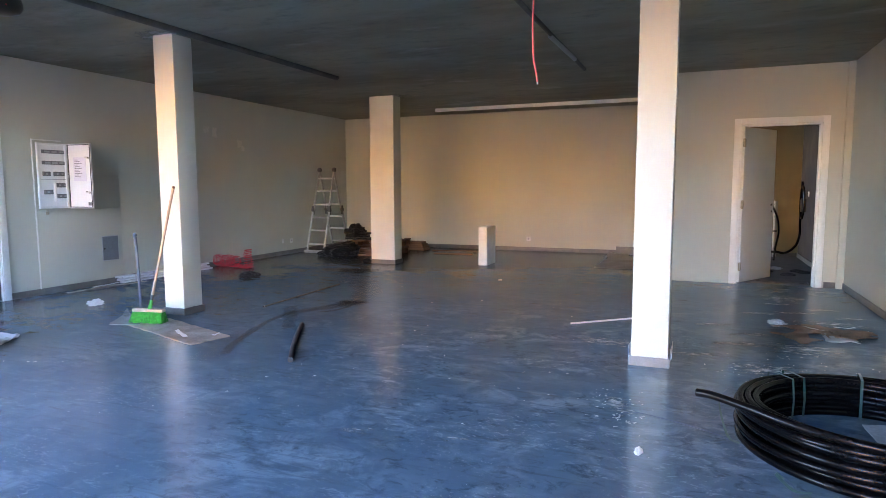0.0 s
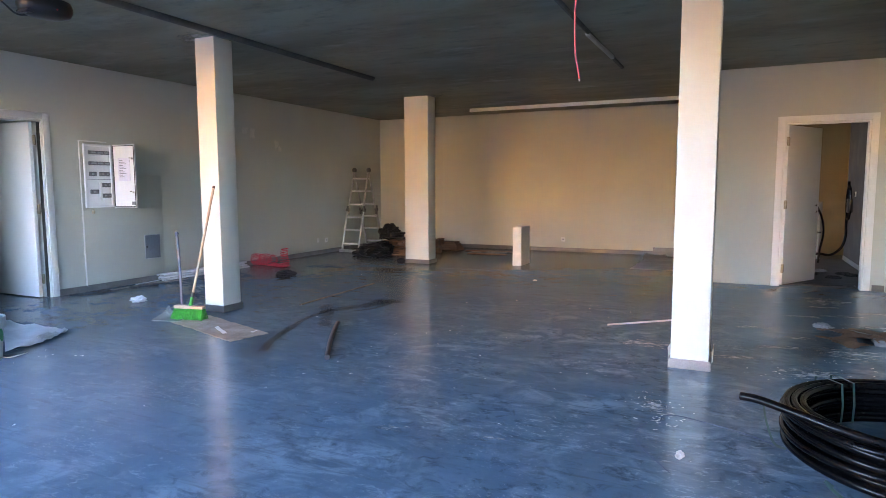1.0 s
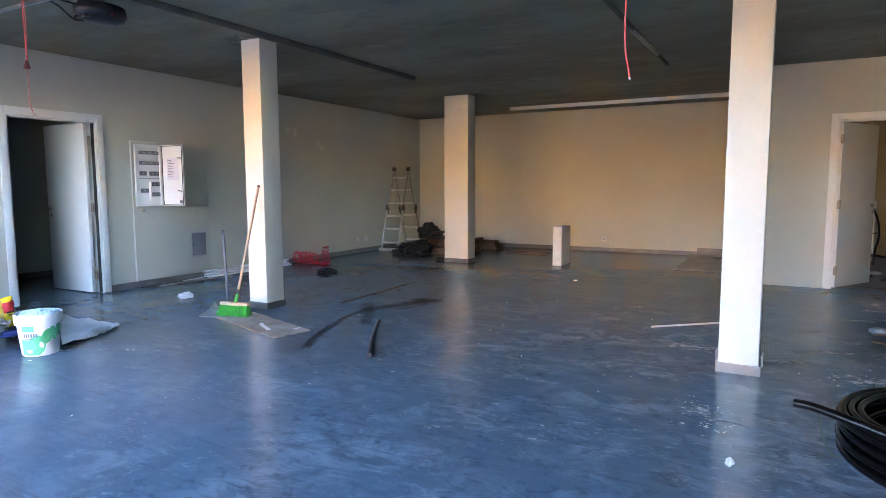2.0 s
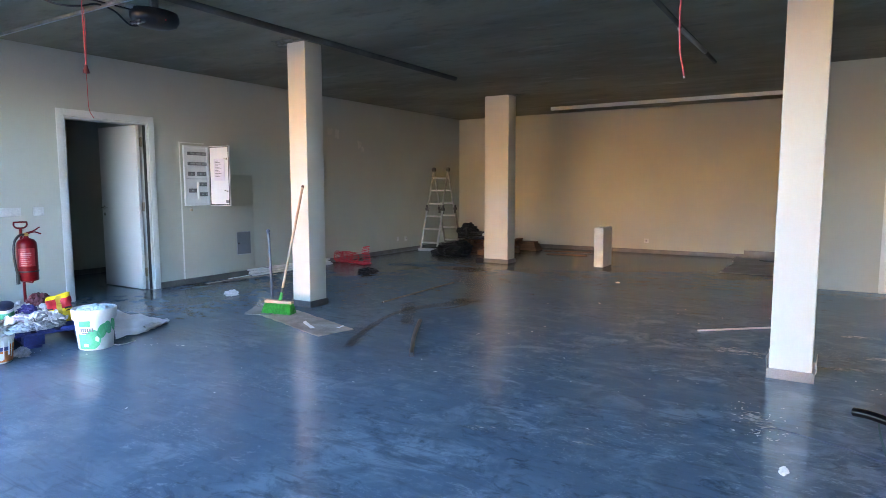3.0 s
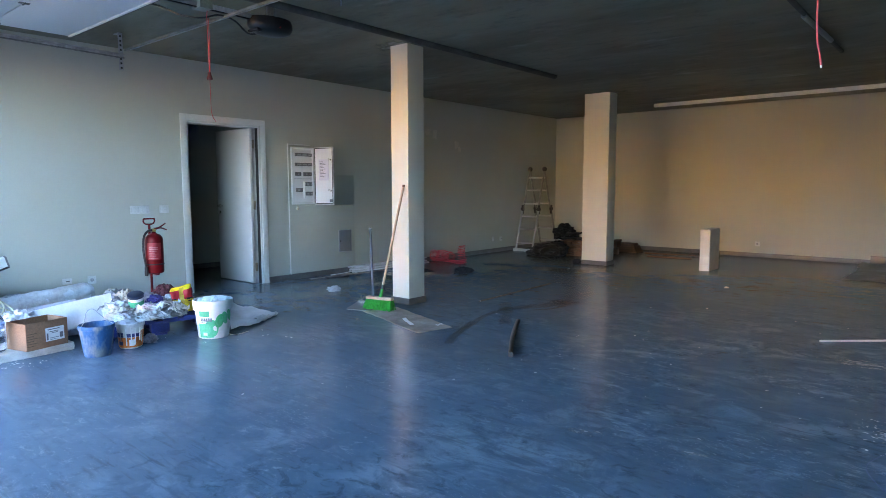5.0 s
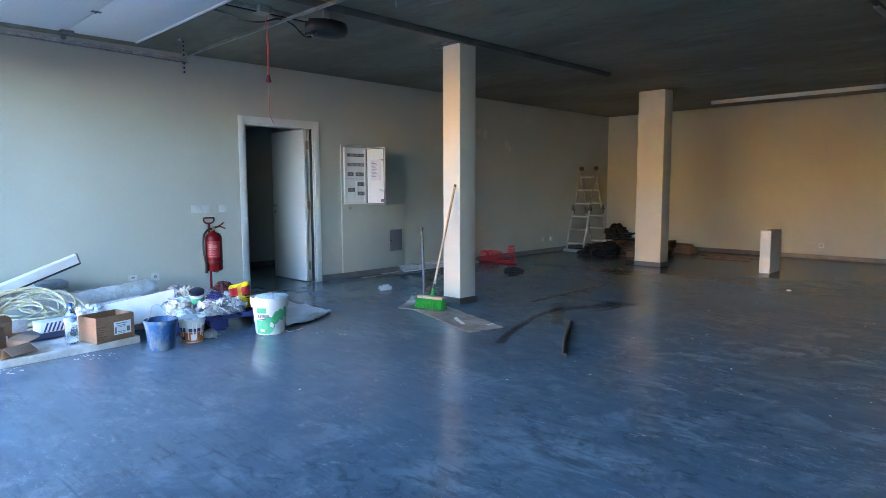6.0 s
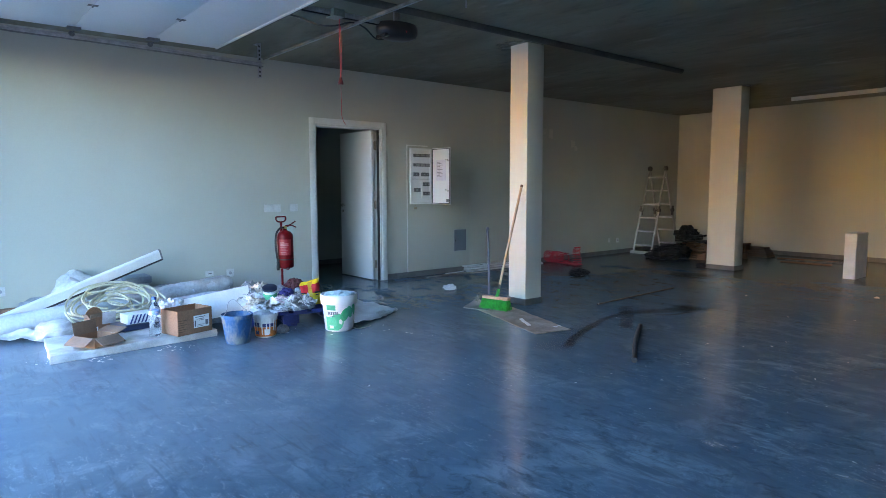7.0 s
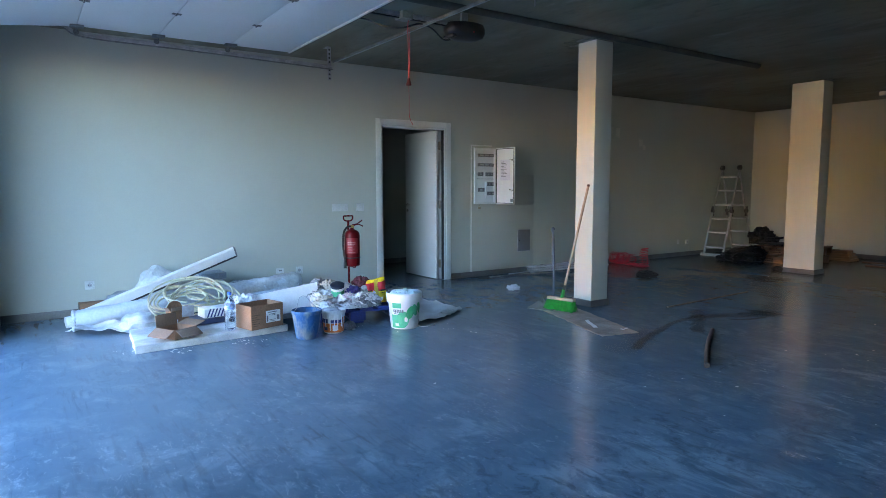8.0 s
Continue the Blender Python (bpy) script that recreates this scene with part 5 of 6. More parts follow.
wrap("dark_red_bag", -6.10, 2.42, 0.24, (0.08, 0.09, 0.09), 78, paint("dark_red_film", (0.10, 0.015, 0.02), 0.4, bump=0.1), "crumpled dark red plastic bag", 0.35, TOP, 1.8)
wrap("pink_wrapping", -5.72, 2.10, 0.215, (0.07, 0.06, 0.035), 79, paint("pink_film", (0.62, 0.50, 0.52), 0.4, bump=0.1), "crumpled pale pink wrapping")
for k, (x, y, a) in enumerate(((-5.86, 2.34, 70), (-5.70, 2.22, 20))):
    gl = thing("caulk_bottle", pose(x, y, 0.27 - 0.03 * k, 82, 15, a), "white squeeze bottle lying on the rubbish", "bottle", "rubbish on the pallet")
    b = bmesh.new()
    lathe(b, [(0.0, -0.08), (0.026, -0.08), (0.028, 0.03), (0.012, 0.05), (0.010, 0.08), (0.0, 0.082)], 18)
    part("body", b, paint("grey_white_plastic", (0.55, 0.57, 0.60), 0.4, bump=0.02), gl)

sack = thing("adhesive_bag", pose(-5.77, 2.415, TOP + 0.004, 0, 0, -24), "yellow and red paper bag of adhesive crumpled at the top", "bag")


def bag_point(u, v, lift=0.0):
    """The skin of the bag: u once round it, v from its foot to its mouth."""
    a = 2 * math.pi * u
    thick = (0.055 * (1 - v ** 3) + 0.008) * (1 + 0.14 * noise.noise(Vector((math.cos(a) * 1.7, v * 4, 2)))) + lift
    sx, sy = math.copysign(abs(math.cos(a)) ** 0.6, math.cos(a)), math.copysign(abs(math.sin(a)) ** 0.6, math.sin(a))
    p = Vector((sx * thick, sy * (0.098 - 0.012 * v + lift), 0.215 * v + 0.022 * v * v * sy))
    fold = 0.010 + 0.012 * v
    p += Vector((noise.noise(p * 21), 0.6 * noise.noise(p * 21 + Vector((3, 1, 0))), 0.5 * v * noise.noise(p * 24 + Vector((0, 5, 2))))) * fold
    p.x -= 0.035 * v * v
    p.z = max(0.0, p.z)
    return p


def bag_skin(u0, u1, v0, v1, nu, nv, lift=0.0):
    b = bmesh.new()
    rows = [[b.verts.new(bag_point(u0 + (u1 - u0) * i / nu, v0 + (v1 - v0) * k / nv, lift)) for i in range(nu + 1)] for k in range(nv + 1)]
    for lo, hi in zip(rows, rows[1:]):
        for i in range(nu):
            b.faces.new((lo[i], lo[i + 1], hi[i + 1], hi[i]))
    return b


for v0, v1, mat, says in ((0.0, 0.50, YELLOW, ""), (0.50, 0.86, RED_PLASTIC, "red printed band"), (0.86, 1.0, YELLOW, "crimped yellow top")):
    part("bag", bag_skin(0.0, 1.0, v0, v1, 44, 8), mat, sack, says)
part("seam", bag_skin(-0.012, 0.012, 0.02, 0.97, 2, 14, 0.0025), paint("dull_yellow_tape", (0.50, 0.36, 0.03), 0.5, bump=0.05), sack, "dull yellow glued seam")
for u0, u1, v0, v1 in ((-0.17, -0.04, 0.50, 0.56), (-0.15, -0.05, 0.40, 0.45), (0.04, 0.17, 0.48, 0.55), (0.05, 0.14, 0.40, 0.44), (-0.12, -0.05, 0.30, 0.33)):
    part("printed_bar", bag_skin(u0, u1, v0, v1, 6, 2, 0.002), BLACK, sack)
wrap("paper_ball", -5.423, 1.966, 0.020, (0.034, 0.034, 0.030), 90, FILM_GREY, "crumpled grey paper ball on the floor", 0.8, 0.0, 1.6)
wrap("bag_of_scraps", -6.35, 1.70, 0.10, (0.14, 0.14, 0.11), 91, FILM, "half-full white plastic rubbish bag", 0.35, 0.0)
wrap("bag_of_scraps", -6.25, 2.05, 0.15, (0.14, 0.14, 0.15), 92, FILM_GREY, "half-full grey plastic rubbish bag", 0.35, 0.0)
wrap("crumpled_film", -6.02, 1.22, 0.19, (0.11, 0.12, 0.08), 93, FILM, "crumpled clear-white film behind the box", 0.5, 0.0)

lb = thing("laminate_board", pose(0, 0, 0), "thin white laminate board leaning on the pallet", "board")
part("board", sheet(bmesh.new(), [(-5.88, 1.15, 0.075), (-5.90, 1.885, 0.125), (-5.97, 1.89, 0.345), (-6.04, 1.15, 0.245)], 8, 4, 0.012, 0.004, 2, 3), PLASTIC_WHITE, lb)
lb2 = thing("laminate_board", pose(0, 0, 0), "thin grey plastic sheet leaning behind the board", "board")
part("board", sheet(bmesh.new(), [(-6.10, 1.20, 0.01), (-6.08, 1.72, 0.01), (-6.28, 1.72, 0.28), (-6.30, 1.2, 0.24)], 8, 4, 0.004, 0.02, 3, 5), FILM_GREY, lb2)

# white packing cloth by the heap
CLOTH = paint("woven_white_plastic", (0.70, 0.72, 0.74), 0.6, vary=0.1, scale=5, fine=220, bump=0.2)
fs = thing("dust_sheet", pose(0, 0, 0), "white woven plastic dust sheet spread on the floor", "sheet")
part("sheet", sheet(bmesh.new(), [(-5.28, 2.60, 0.002), (-5.30, 2.88, 0.002), (-5.56, 3.28, 0.002), (-6.45, 3.25, 0.002)], 18, 14, 0.003, 0.03, 5, 5, 0.002), CLOTH, fs)
part("fold", sheet(bmesh.new(), [(-5.33, 2.90, 0.004), (-5.50, 3.24, 0.004), (-5.57, 3.25, 0.006), (-5.44, 2.93, 0.006)], 12, 3, 0.004, 0.05, 9, 9, 0.003), FILM, fs)

# long roll of membrane, wrapped at its far end
rl = thing("membrane_roll", pose(0, 0, 0), "long grey-white roll of membrane wrapped in film", "roll")
ax0, ax1 = Vector((-6.68, -0.06, 0.090)), Vector((-7.02, 2.07, 0.225))
b = bmesh.new()
tube(b, [ax0 + (ax1 - ax0) * k / 14 + Vector((0, 0, 0.006 * noise.noise(Vector((k * 0.6, 0, 0))))) for k in range(15)], 0.088, 22)
part("roll", b, ROLL, rl)
b = bmesh.new()
pts = [ax0 + (ax1 - ax0) * (0.60 + 0.42 * k / 16) for k in range(17)]
tube(b, pts, 0.094, 30, taper=lambda f: 1 + 0.05 * noise.noise(Vector((f * 9, 2, 1))) - 0.25 * max(0, f - 0.93) / 0.07)
for v in b.verts:
    v.co += Vector((noise.noise(v.co * 14), noise.noise(v.co * 14 + Vector((5, 0, 0))), noise.noise(v.co * 14 + Vector((0, 7, 0))))) * 0.016
part("wrapping", b, FILM, rl, "wrinkled plastic wrapping")
b = bmesh.new()
tube(b, [ax0 + (ax0 - ax1).normalized() * 0.06, ax0 + (ax1 - ax0) * 0.02], 0.05, 16)
part("core", b, FOAM, rl, "white foam core sticking out")
b = bmesh.new()
for k in range(16):
    a = 2 * math.pi * k / 16
    crumple(b, ax0 + Vector((0.080 * math.cos(a), 0.0, 0.080 * math.sin(a))), (0.016, 0.014, 0.016), k, 0.5, 0.002, 1)
part("torn_edge", b, FILM, rl, "torn white edge")
ds = thing("dust_sheet", pose(0, 0, 0), "crumpled white fabric sheet in front of the roll", "sheet")
part("sheet", sheet(bmesh.new(), [(-6.60, -0.12, 0.002), (-6.28, 0.40, 0.002), (-6.45, 0.72, 0.06), (-6.61, 0.05, 0.04)], 20, 10, 0.003, 0.05, 12, 7, 0.002, 0.02), FILM, ds)
b = bmesh.new()
crumple(b, (-6.36, 0.42, 0.07), (0.13, 0.13, 0.085), 14, 0.35, 0.002)
part("fold", b, FILM, ds)

gt = thing("plastic_trunking", pose(0, 0, 0), "white plastic gutter profile propped up on the bags", "profile")
g0, g1 = Vector((-6.86, 0.00, 0.10)), Vector((-6.91, 1.395, 0.605))
along = (g1 - g0).normalized()
flat = Vector((0.30, 0.0, 1.0))
flat = (flat - along * flat.dot(along)).normalized()
out = along.cross(flat)
if out.x < 0:
    out = -out
b = bmesh.new()
sec = [(-0.047, 0.0), (-0.047, 0.028), (-0.041, 0.035), (0.041, 0.035), (0.047, 0.028), (0.047, 0.0), (0.044, 0.0), (0.044, 0.026), (0.039, 0.031), (-0.039, 0.031), (-0.044, 0.026), (-0.044, 0.0)]
rows = [[b.verts.new(p + flat * u + out * w) for u, w in sec] for p in (g0, g1)]
for i in range(len(sec)):
    b.faces.new((rows[0][i], rows[0][(i + 1) % len(sec)], rows[1][(i + 1) % len(sec)], rows[1][i]))
b.faces.new(rows[0]), b.faces.new(list(reversed(rows[1])))
part("profile", b, PLASTIC_WHITE, gt)
b = bmesh.new()
rows = [[b.verts.new(p + flat * u + out * w) for u, w in ((-0.049, 0.0), (-0.049, 0.037), (0.049, 0.037), (0.049, 0.0))] for p in (g1 - along * 0.012, g1 + along * 0.003)]
for i in range(4):
    b.faces.new((rows[0][i], rows[0][(i + 1) % 4], rows[1][(i + 1) % 4], rows[1][i]))
b.faces.new(rows[0]), b.faces.new(list(reversed(rows[1])))
# Dark plate stands in for the shade inside the open end.
part("open_end_shade", b, PRINT_GREY, gt, "dark plate for the shaded open end")
# Black bar stands in for the channel's dark underside.
part("seal", tube(bmesh.new(), [g0 - flat * 0.054 + out * 0.026, g1 - flat * 0.054 + out * 0.026], 0.011, 6), BLACK, gt, "black strip along the edge")

for i, (x, y, z, r) in enumerate(((-7.20, 0.70, 0.20, (0.14, 0.18, 0.22)), (-7.22, 0.42, 0.10, (0.12, 0.18, 0.12)), (-7.20, 1.16, 0.15, (0.14, 0.20, 0.17)), (-7.22, 1.50, 0.11, (0.12, 0.16, 0.12)))):
    ob = new("plastic_bag", mesh_from("plastic_bag", crumple(bmesh.new(), (0, 0, 0), r, 120 + i, 0.3, 0.002 - z), FILM if i % 2 == 0 else FILM_GREY, 25))
    ob.matrix_basis = pose(x, y, z)
    tagged(ob, "bulging white plastic bag against the wall" if i % 2 == 0 else "grey plastic bag against the wall", "bag", "bags by the wall")
gb = thing("grey_box", pose(-7.18, 1.22, 0.30, 0, 4, 8), "flattened grey plastic case on the bags", "case")
part("case", block(-0.09, 0.09, -0.13, 0.13, 0, 0.07, bevel=0.012), paint("blue_grey_plastic", (0.22, 0.26, 0.30), 0.5, bump=0.05), gb)
br = thing("cardboard_tube_box", pose(-7.28, 0.16, 0, 0, 0, 3), "long brown cardboard packet by the skirting", "packet")
part("packet", block(-0.05, 0.05, -0.14, 0.26, 0.0, 0.15, bevel=0.004), CARD, br)
part("open_end", block(-0.04, 0.04, -0.143, -0.141, 0.015, 0.135), BLACK, br, "dark open end")

# coiled hose draped over the roll
hs = thing("garden_hose", pose(-6.56, 0.92, 0), "coil of yellowed clear hose thrown over the roll", "hose")
rnd = random.Random(5)
pts = []
for k in range(252):
    a = 2 * math.pi * k / 21
    f = k / 21
    r = 0.225 + 0.060 * math.sin(f * 2.9) + 0.025 * math.sin(f * 7.1 + 1)
    cx, cy = 0.05 * math.sin(f * 1.9), 0.0 + 0.12 * math.sin(f * 2.3 + 1)
    x, y = cx + 0.62 * r * math.cos(a), cy + 1.12 * r * math.sin(a)
    over_roll = 0.215 * math.exp(-((x + 0.25) / 0.19) ** 2)
    z = 0.080 + over_roll + 0.005 * f + 0.025 * math.sin(a + f * 1.3) * (f > 2) + 0.06 * math.exp(-((x + 0.1) / 0.25) ** 2)
    pts.append((x, y, z))
part("hose", tube(bmesh.new(), bend(pts, 2), 0.0085, 8), HOSE_YELLOW, hs)
part("hose_end", tube(bmesh.new(), bend([(0.1, 0.36, 0.2), (0.22, 0.40, 0.14), (0.40, 0.44, 0.075), (0.52, 0.40, 0.07)], 6), 0.0095, 8), HOSE_YELLOW, hs)
part("hose_end", tube(bmesh.new(), bend([(0.05, -0.36, 0.26), (0.16, -0.42, 0.20), (0.28, -0.34, 0.10), (0.26, -0.2, 0.072)], 6), 0.0095, 8), HOSE_YELLOW, hs)

# ---- by the first column ----
mat_card = thing("cardboard_sheet", pose(0, 0, 0), "trodden sheet of cardboard lying on the floor", "cardboard")
part("sheet", sheet(bmesh.new(), [(-5.28, 3.98, 0.0025), (-3.95, 3.56, 0.0025), (-3.87, 3.92, 0.0025), (-4.90, 4.27, 0.0025)], 26, 8, 0.005, 0.006, 3, 5, 0.002, 0.03), CARD_GREY, mat_card)
part("torn_strip", sheet(bmesh.new(), [(-4.42, 3.86, 0.010), (-4.20, 3.73, 0.010), (-4.18, 3.76, 0.012), (-4.42, 3.90, 0.012)], 8, 2, 0.003, 0.01, 4, 9), PAPER, mat_card, "pale torn strip")
sp = thing("paper_scrap", pose(-3.99, 3.89, 0.013, 0, 0, 20), "small torn scrap of white paper on the cardboard", "paper")
for turn in (0, 70):
    q = sheet(bmesh.new(), [(-0.04, -0.007, 0), (0.035, -0.005, 0), (0.04, 0.008, 0), (-0.03, 0.005, 0)], 8, 2, 0.001, 0.012, turn, 22, None, 0.008)
    bmesh.ops.transform(q, matrix=pose(0, 0, 0.002 * (turn > 0), 0, 0, turn), verts=q.verts)
    part("strip", q, PAPER, sp)

bro = thing("broom", pose(0, 0, 0), "broom with green bristles and a wooden handle leaning on the column", "broom")
h0, h1 = Vector((-4.935, 4.075, 0.145)), Vector((-4.964, 4.452, 1.268))
u = Vector((0.97, 0.20, 0)).normalized()
w = Vector((-u.y, u.x, 0))
head = Matrix(((u.x, w.x, 0, -4.935), (u.y, w.y, 0, 4.06), (0, 0, 1, 0), (0, 0, 0, 1)))
b = block(-0.155, 0.155, -0.028, 0.028, 0.112, 0.140, bevel=0.006, m=head)
part("head", b, HANDLE_WOOD, bro)
b = bmesh.new()
rnd = random.Random(8)
for i in range(34):
    for j in range(6):
        x, y = -0.148 + 0.296 * i / 33, -0.022 + 0.0088 * j
        fx_, fy_ = 1.10 + 0.03 * rnd.random(), 1.8 + 0.5 * rnd.random()
        p0 = head @ Vector((x, y, 0.113))
        p1 = head @ Vector((x * fx_ + rnd.uniform(-.004, .004), y * fy_ - 0.012, rnd.uniform(0.010, 0.02)))
        tube(b, [p0, (p0 + p1) / 2, p1], 0.0048, 5)
part("bristles", b, GREEN, bro, "bright green synthetic bristles")
part("socket", tube(bmesh.new(), [h0 - (h1 - h0).normalized() * 0.02, h0 + (h1 - h0) * 0.02, h0 + (h1 - h0) * 0.06], 0.018, 12, taper=lambda f: 1.15 - 0.3 * f), GREEN, bro, "green plastic socket")
part("collar", tube(bmesh.new(), [h0 + (h1 - h0) * 0.06, h0 + (h1 - h0) * 0.10], 0.0145, 12), BLACK, bro, "black collar")
part("handle", tube(bmesh.new(), [h0 + (h1 - h0) * 0.05, h0 + (h1 - h0) * 0.5, h1], 0.0125, 12), HANDLE_WOOD, bro)
part("cap", tube(bmesh.new(), [h1 - (h1 - h0) * 0.02, h1], 0.0132, 12), paint("brown_cap", (0.14, 0.07, 0.04), 0.5, bump=0.02), bro, "brown end cap")

dp = thing("dustpan", pose(-5.115, 4.06, 0.008, 0, 0, 18), "clear plastic dustpan with a tall grey-blue handle", "dustpan")
b = bmesh.new()
rows = []
for k in range(9):
    f = k / 8
    y = -0.17 + 0.26 * f
    hgt = 0.010 + 0.055 * f ** 1.3
    row = []
    for i in range(13):
        g = -1 + 2 * i / 12
        edge = max(0, abs(g) - 0.72) / 0.28
        row.append((0.145 * g * (1 - 0.12 * f), y, 0.003 + hgt * edge ** 1.2 + 0.035 * max(0, f - 0.75) / 0.25))
    rows.append(row)
for lift in (0.0, 0.004):
    vv = [[b.verts.new((x, y, z + lift)) for x, y, z in row] for row in rows]
    for r0, r1 in zip(vv, vv[1:]):
        for i in range(12):
            b.faces.new((r0[i], r0[i + 1], r1[i + 1], r1[i]))
part("pan", b, SMOKE_CLEAR, dp)
part("lip", block(-0.145, 0.145, -0.178, -0.165, 0.001, 0.007, bevel=0.002), FILM_GREY, dp, "pale plastic lip")
part("handle", tube(bmesh.new(), bend([(0.02, 0.075, 0.03), (0.018, 0.08, 0.12), (0.008, 0.085, 0.45), (-0.006, 0.09, 0.74), (-0.010, 0.085, 0.785), (0.004, 0.06, 0.815), (0.024, 0.045, 0.805)], 5), 0.0135, 10), GREY_BLUE, dp, "grey-blue tubular handle")
part("joint", tube(bmesh.new(), [(-0.05, 0.075, 0.045), (0.05, 0.075, 0.045)], 0.016, 10), GREY_BLUE, dp)


def bar_on_floor(name, p0, p1, r, material, label, category, sag=0.0, end=None):
    th = thing(name, pose(p0[0], p0[1], 0), label, category)
    d = Vector((p1[0] - p0[0], p1[1] - p0[1], 0))
    side = Vector((-d.y, d.x, 0)).normalized()
    part("bar", tube(bmesh.new(), [d * k / 8 + side * sag * math.sin(math.pi * k / 8) + Vector((0, 0, r + 0.001)) for k in range(9)], r, 12), material, th)
    if end:
        e = d.normalized()
        part("end_ring", tube(bmesh.new(), [e * -0.004 + Vector((0, 0, r + 0.001)), e * 0.012 + Vector((0, 0, r + 0.001))], r * 1.12, 14), end, th, "pale cut end")
        part("bore", tube(bmesh.new(), [e * -0.0065 + Vector((0, 0, r + 0.001)), e * -0.003 + Vector((0, 0, r + 0.001))], r * 0.80, 12), BLACK, th)
    return th


bar_on_floor("pipe_offcut", (-2.935, 3.47), (-3.545, 4.485), 0.018, PIPE_GREY, "short brownish pipe offcut lying on the floor", "pipe", 0.016, BLACK)
bar_on_floor("steel_tube", (-4.44, 5.085), (-4.50, 6.68), 0.008, RUST, "thin dark steel tube lying on the floor", "tube", 0.0, GREY_METAL)
bar_on_floor("white_rod", (-1.288, 5.445), (-0.56, 6.08), 0.008, PLASTIC_WHITE, "thin white plastic rod lying on the floor", "rod")
for i, (x, y, r, s) in enumerate(((-6.22, 4.53, (0.04, 0.05, 0.026), 150), (-0.475, 2.80, (0.011, 0.020, 0.010), 151), (-2.676, 7.79, (0.014, 0.012, 0.007), 152))):
    wrap("paper_ball", x, y, r[2] * 0.7, r, s, PAPER, "crumpled scrap of white paper on the floor", 1.1, 0.001, 1.3)
wrap("black_bag", -6.03, 6.80, 0.03, (0.12, 0.10, 0.045), 160, BIN_BAG, "crumpled black plastic bag on the floor", 0.4, 0.001)
wrap("black_scrap", -5.30, 8.86, 0.03, (0.06, 0.05, 0.035), 161, BIN_BAG, "dark scrap by the column foot", 0.4, 0.001)

# ---- bundle of profiles and strips along the west wall ----
pb = thing("metal_profiles", pose(-7.29, 5.70, 0, 0, 0, -1.0), "stacked bundle of white metal wall profiles on the floor", "profiles")
for i, (x, z, y0, y1, m_) in enumerate(((0.035, 0.0, 0.05, 1.65, SHEET_WHITE), (-0.035, 0.0, 0.10, 1.70, STEEL), (0.030, 0.034, 0.0, 1.60, SHEET_WHITE), (-0.035, 0.034, 0.06, 1.62, SHEET_WHITE), (0.020, 0.068, 0.10, 1.55, SHEET_WHITE), (-0.035, 0.068, 0.03, 1.66, SHEET_WHITE))):
    b = block(x - 0.030, x + 0.030, y0, y1, z + 0.020, z + 0.024)
    box(b, x - 0.030, x - 0.027, y0, y1, z, z + 0.020)
    box(b, x + 0.027, x + 0.030, y0, y1, z + 0.004, z + 0.020)
    part("profile", b, m_, pb)
part("tie", block(-0.068, 0.068, 0.30, 0.325, 0.0925, 0.095), BLACK, pb, "black tie round the bundle")
for i, (x, y, a, l_, w_, m_) in enumerate(((-7.22, 5.30, 4, 0.75, 0.05, CARD_GREY), (-7.10, 5.45, -6, 0.6, 0.07, RUST), (-7.26, 5.55, 8, 0.5, 0.03, PAPER), (-7.05, 5.65, -14, 0.55, 0.06, CARD_GREY))):
    th = thing("floor_strip", pose(x, y, 0.001 + 0.006 * i, 0, 0, a), "flat dusty strip of offcut material by the skirting", "offcut", "offcuts by the wall")
    part("strip", sheet(bmesh.new(), [(-w_ / 2, -l_ / 2, 0), (w_ / 2, -l_ / 2, 0), (w_ / 2, l_ / 2, 0), (-w_ / 2, l_ / 2, 0)], 2, 8, 0.005, 0.006, i, 5), m_, th)

# ---- the north-west corner: ladder, bags, pallets, red netting ----
lad = thing("folding_ladder", pose(-7.03, 0, 0), "folding aluminium ladder standing open like a trestle", "ladder")
LW = 0.185
RUNG = paint("polished_aluminium", (0.62, 0.61, 0.57), 0.4, 0.3, vary=0.1, scale=9, fine=90, bump=0.05)
JOINT = paint("brown_joint", (0.06, 0.05, 0.045), 0.5, bump=0.05)
apex, front, rear = (10.38, 1.575), (9.93, 0.03), (10.86, 0.03)
for foot in (front, rear):
    mid = ((apex[0] + foot[0]) / 2, (apex[1] + foot[1]) / 2)
    for s in (-1, 1):
        part("stile", tube(bmesh.new(), [(s * LW, foot[0], foot[1]), (s * LW, mid[0], mid[1])], 0.020, 8), ALUMINIUM if foot is front else DULL_ALUMINIUM, lad)
        part("stile", tube(bmesh.new(), [(s * (LW - 0.02), mid[0], mid[1]), (s * (LW - 0.02), apex[0], apex[1])], 0.017, 8), DULL_ALUMINIUM, lad)
        j = bmesh.new()
        lathe(j, [(0.0, -0.024), (0.034, -0.024), (0.040, -0.013), (0.040, 0.013), (0.034, 0.024), (0.0, 0.024)], 14, pose(s * LW, mid[0], mid[1] + 0.01, 0, 90))
        box(j, s * LW - 0.016, s * LW + 0.016, mid[0] - 0.022, mid[0] + 0.022, mid[1] - 0.085, mid[1] + 0.09, bevel=0.004)
        part("joint", j, JOINT, lad, "dark plastic locking joint")
    for i, f in enumerate((0.085, 0.255, 0.415, 0.575, 0.745, 0.905)):
        y, z = foot[0] + (apex[0] - foot[0]) * f, foot[1] + (apex[1] - foot[1]) * f
        ww = LW if i < 3 else LW - 0.02
        part("rung", tube(bmesh.new(), [(-ww, y, z), (ww, y, z)], 0.016, 8), RUNG, lad)
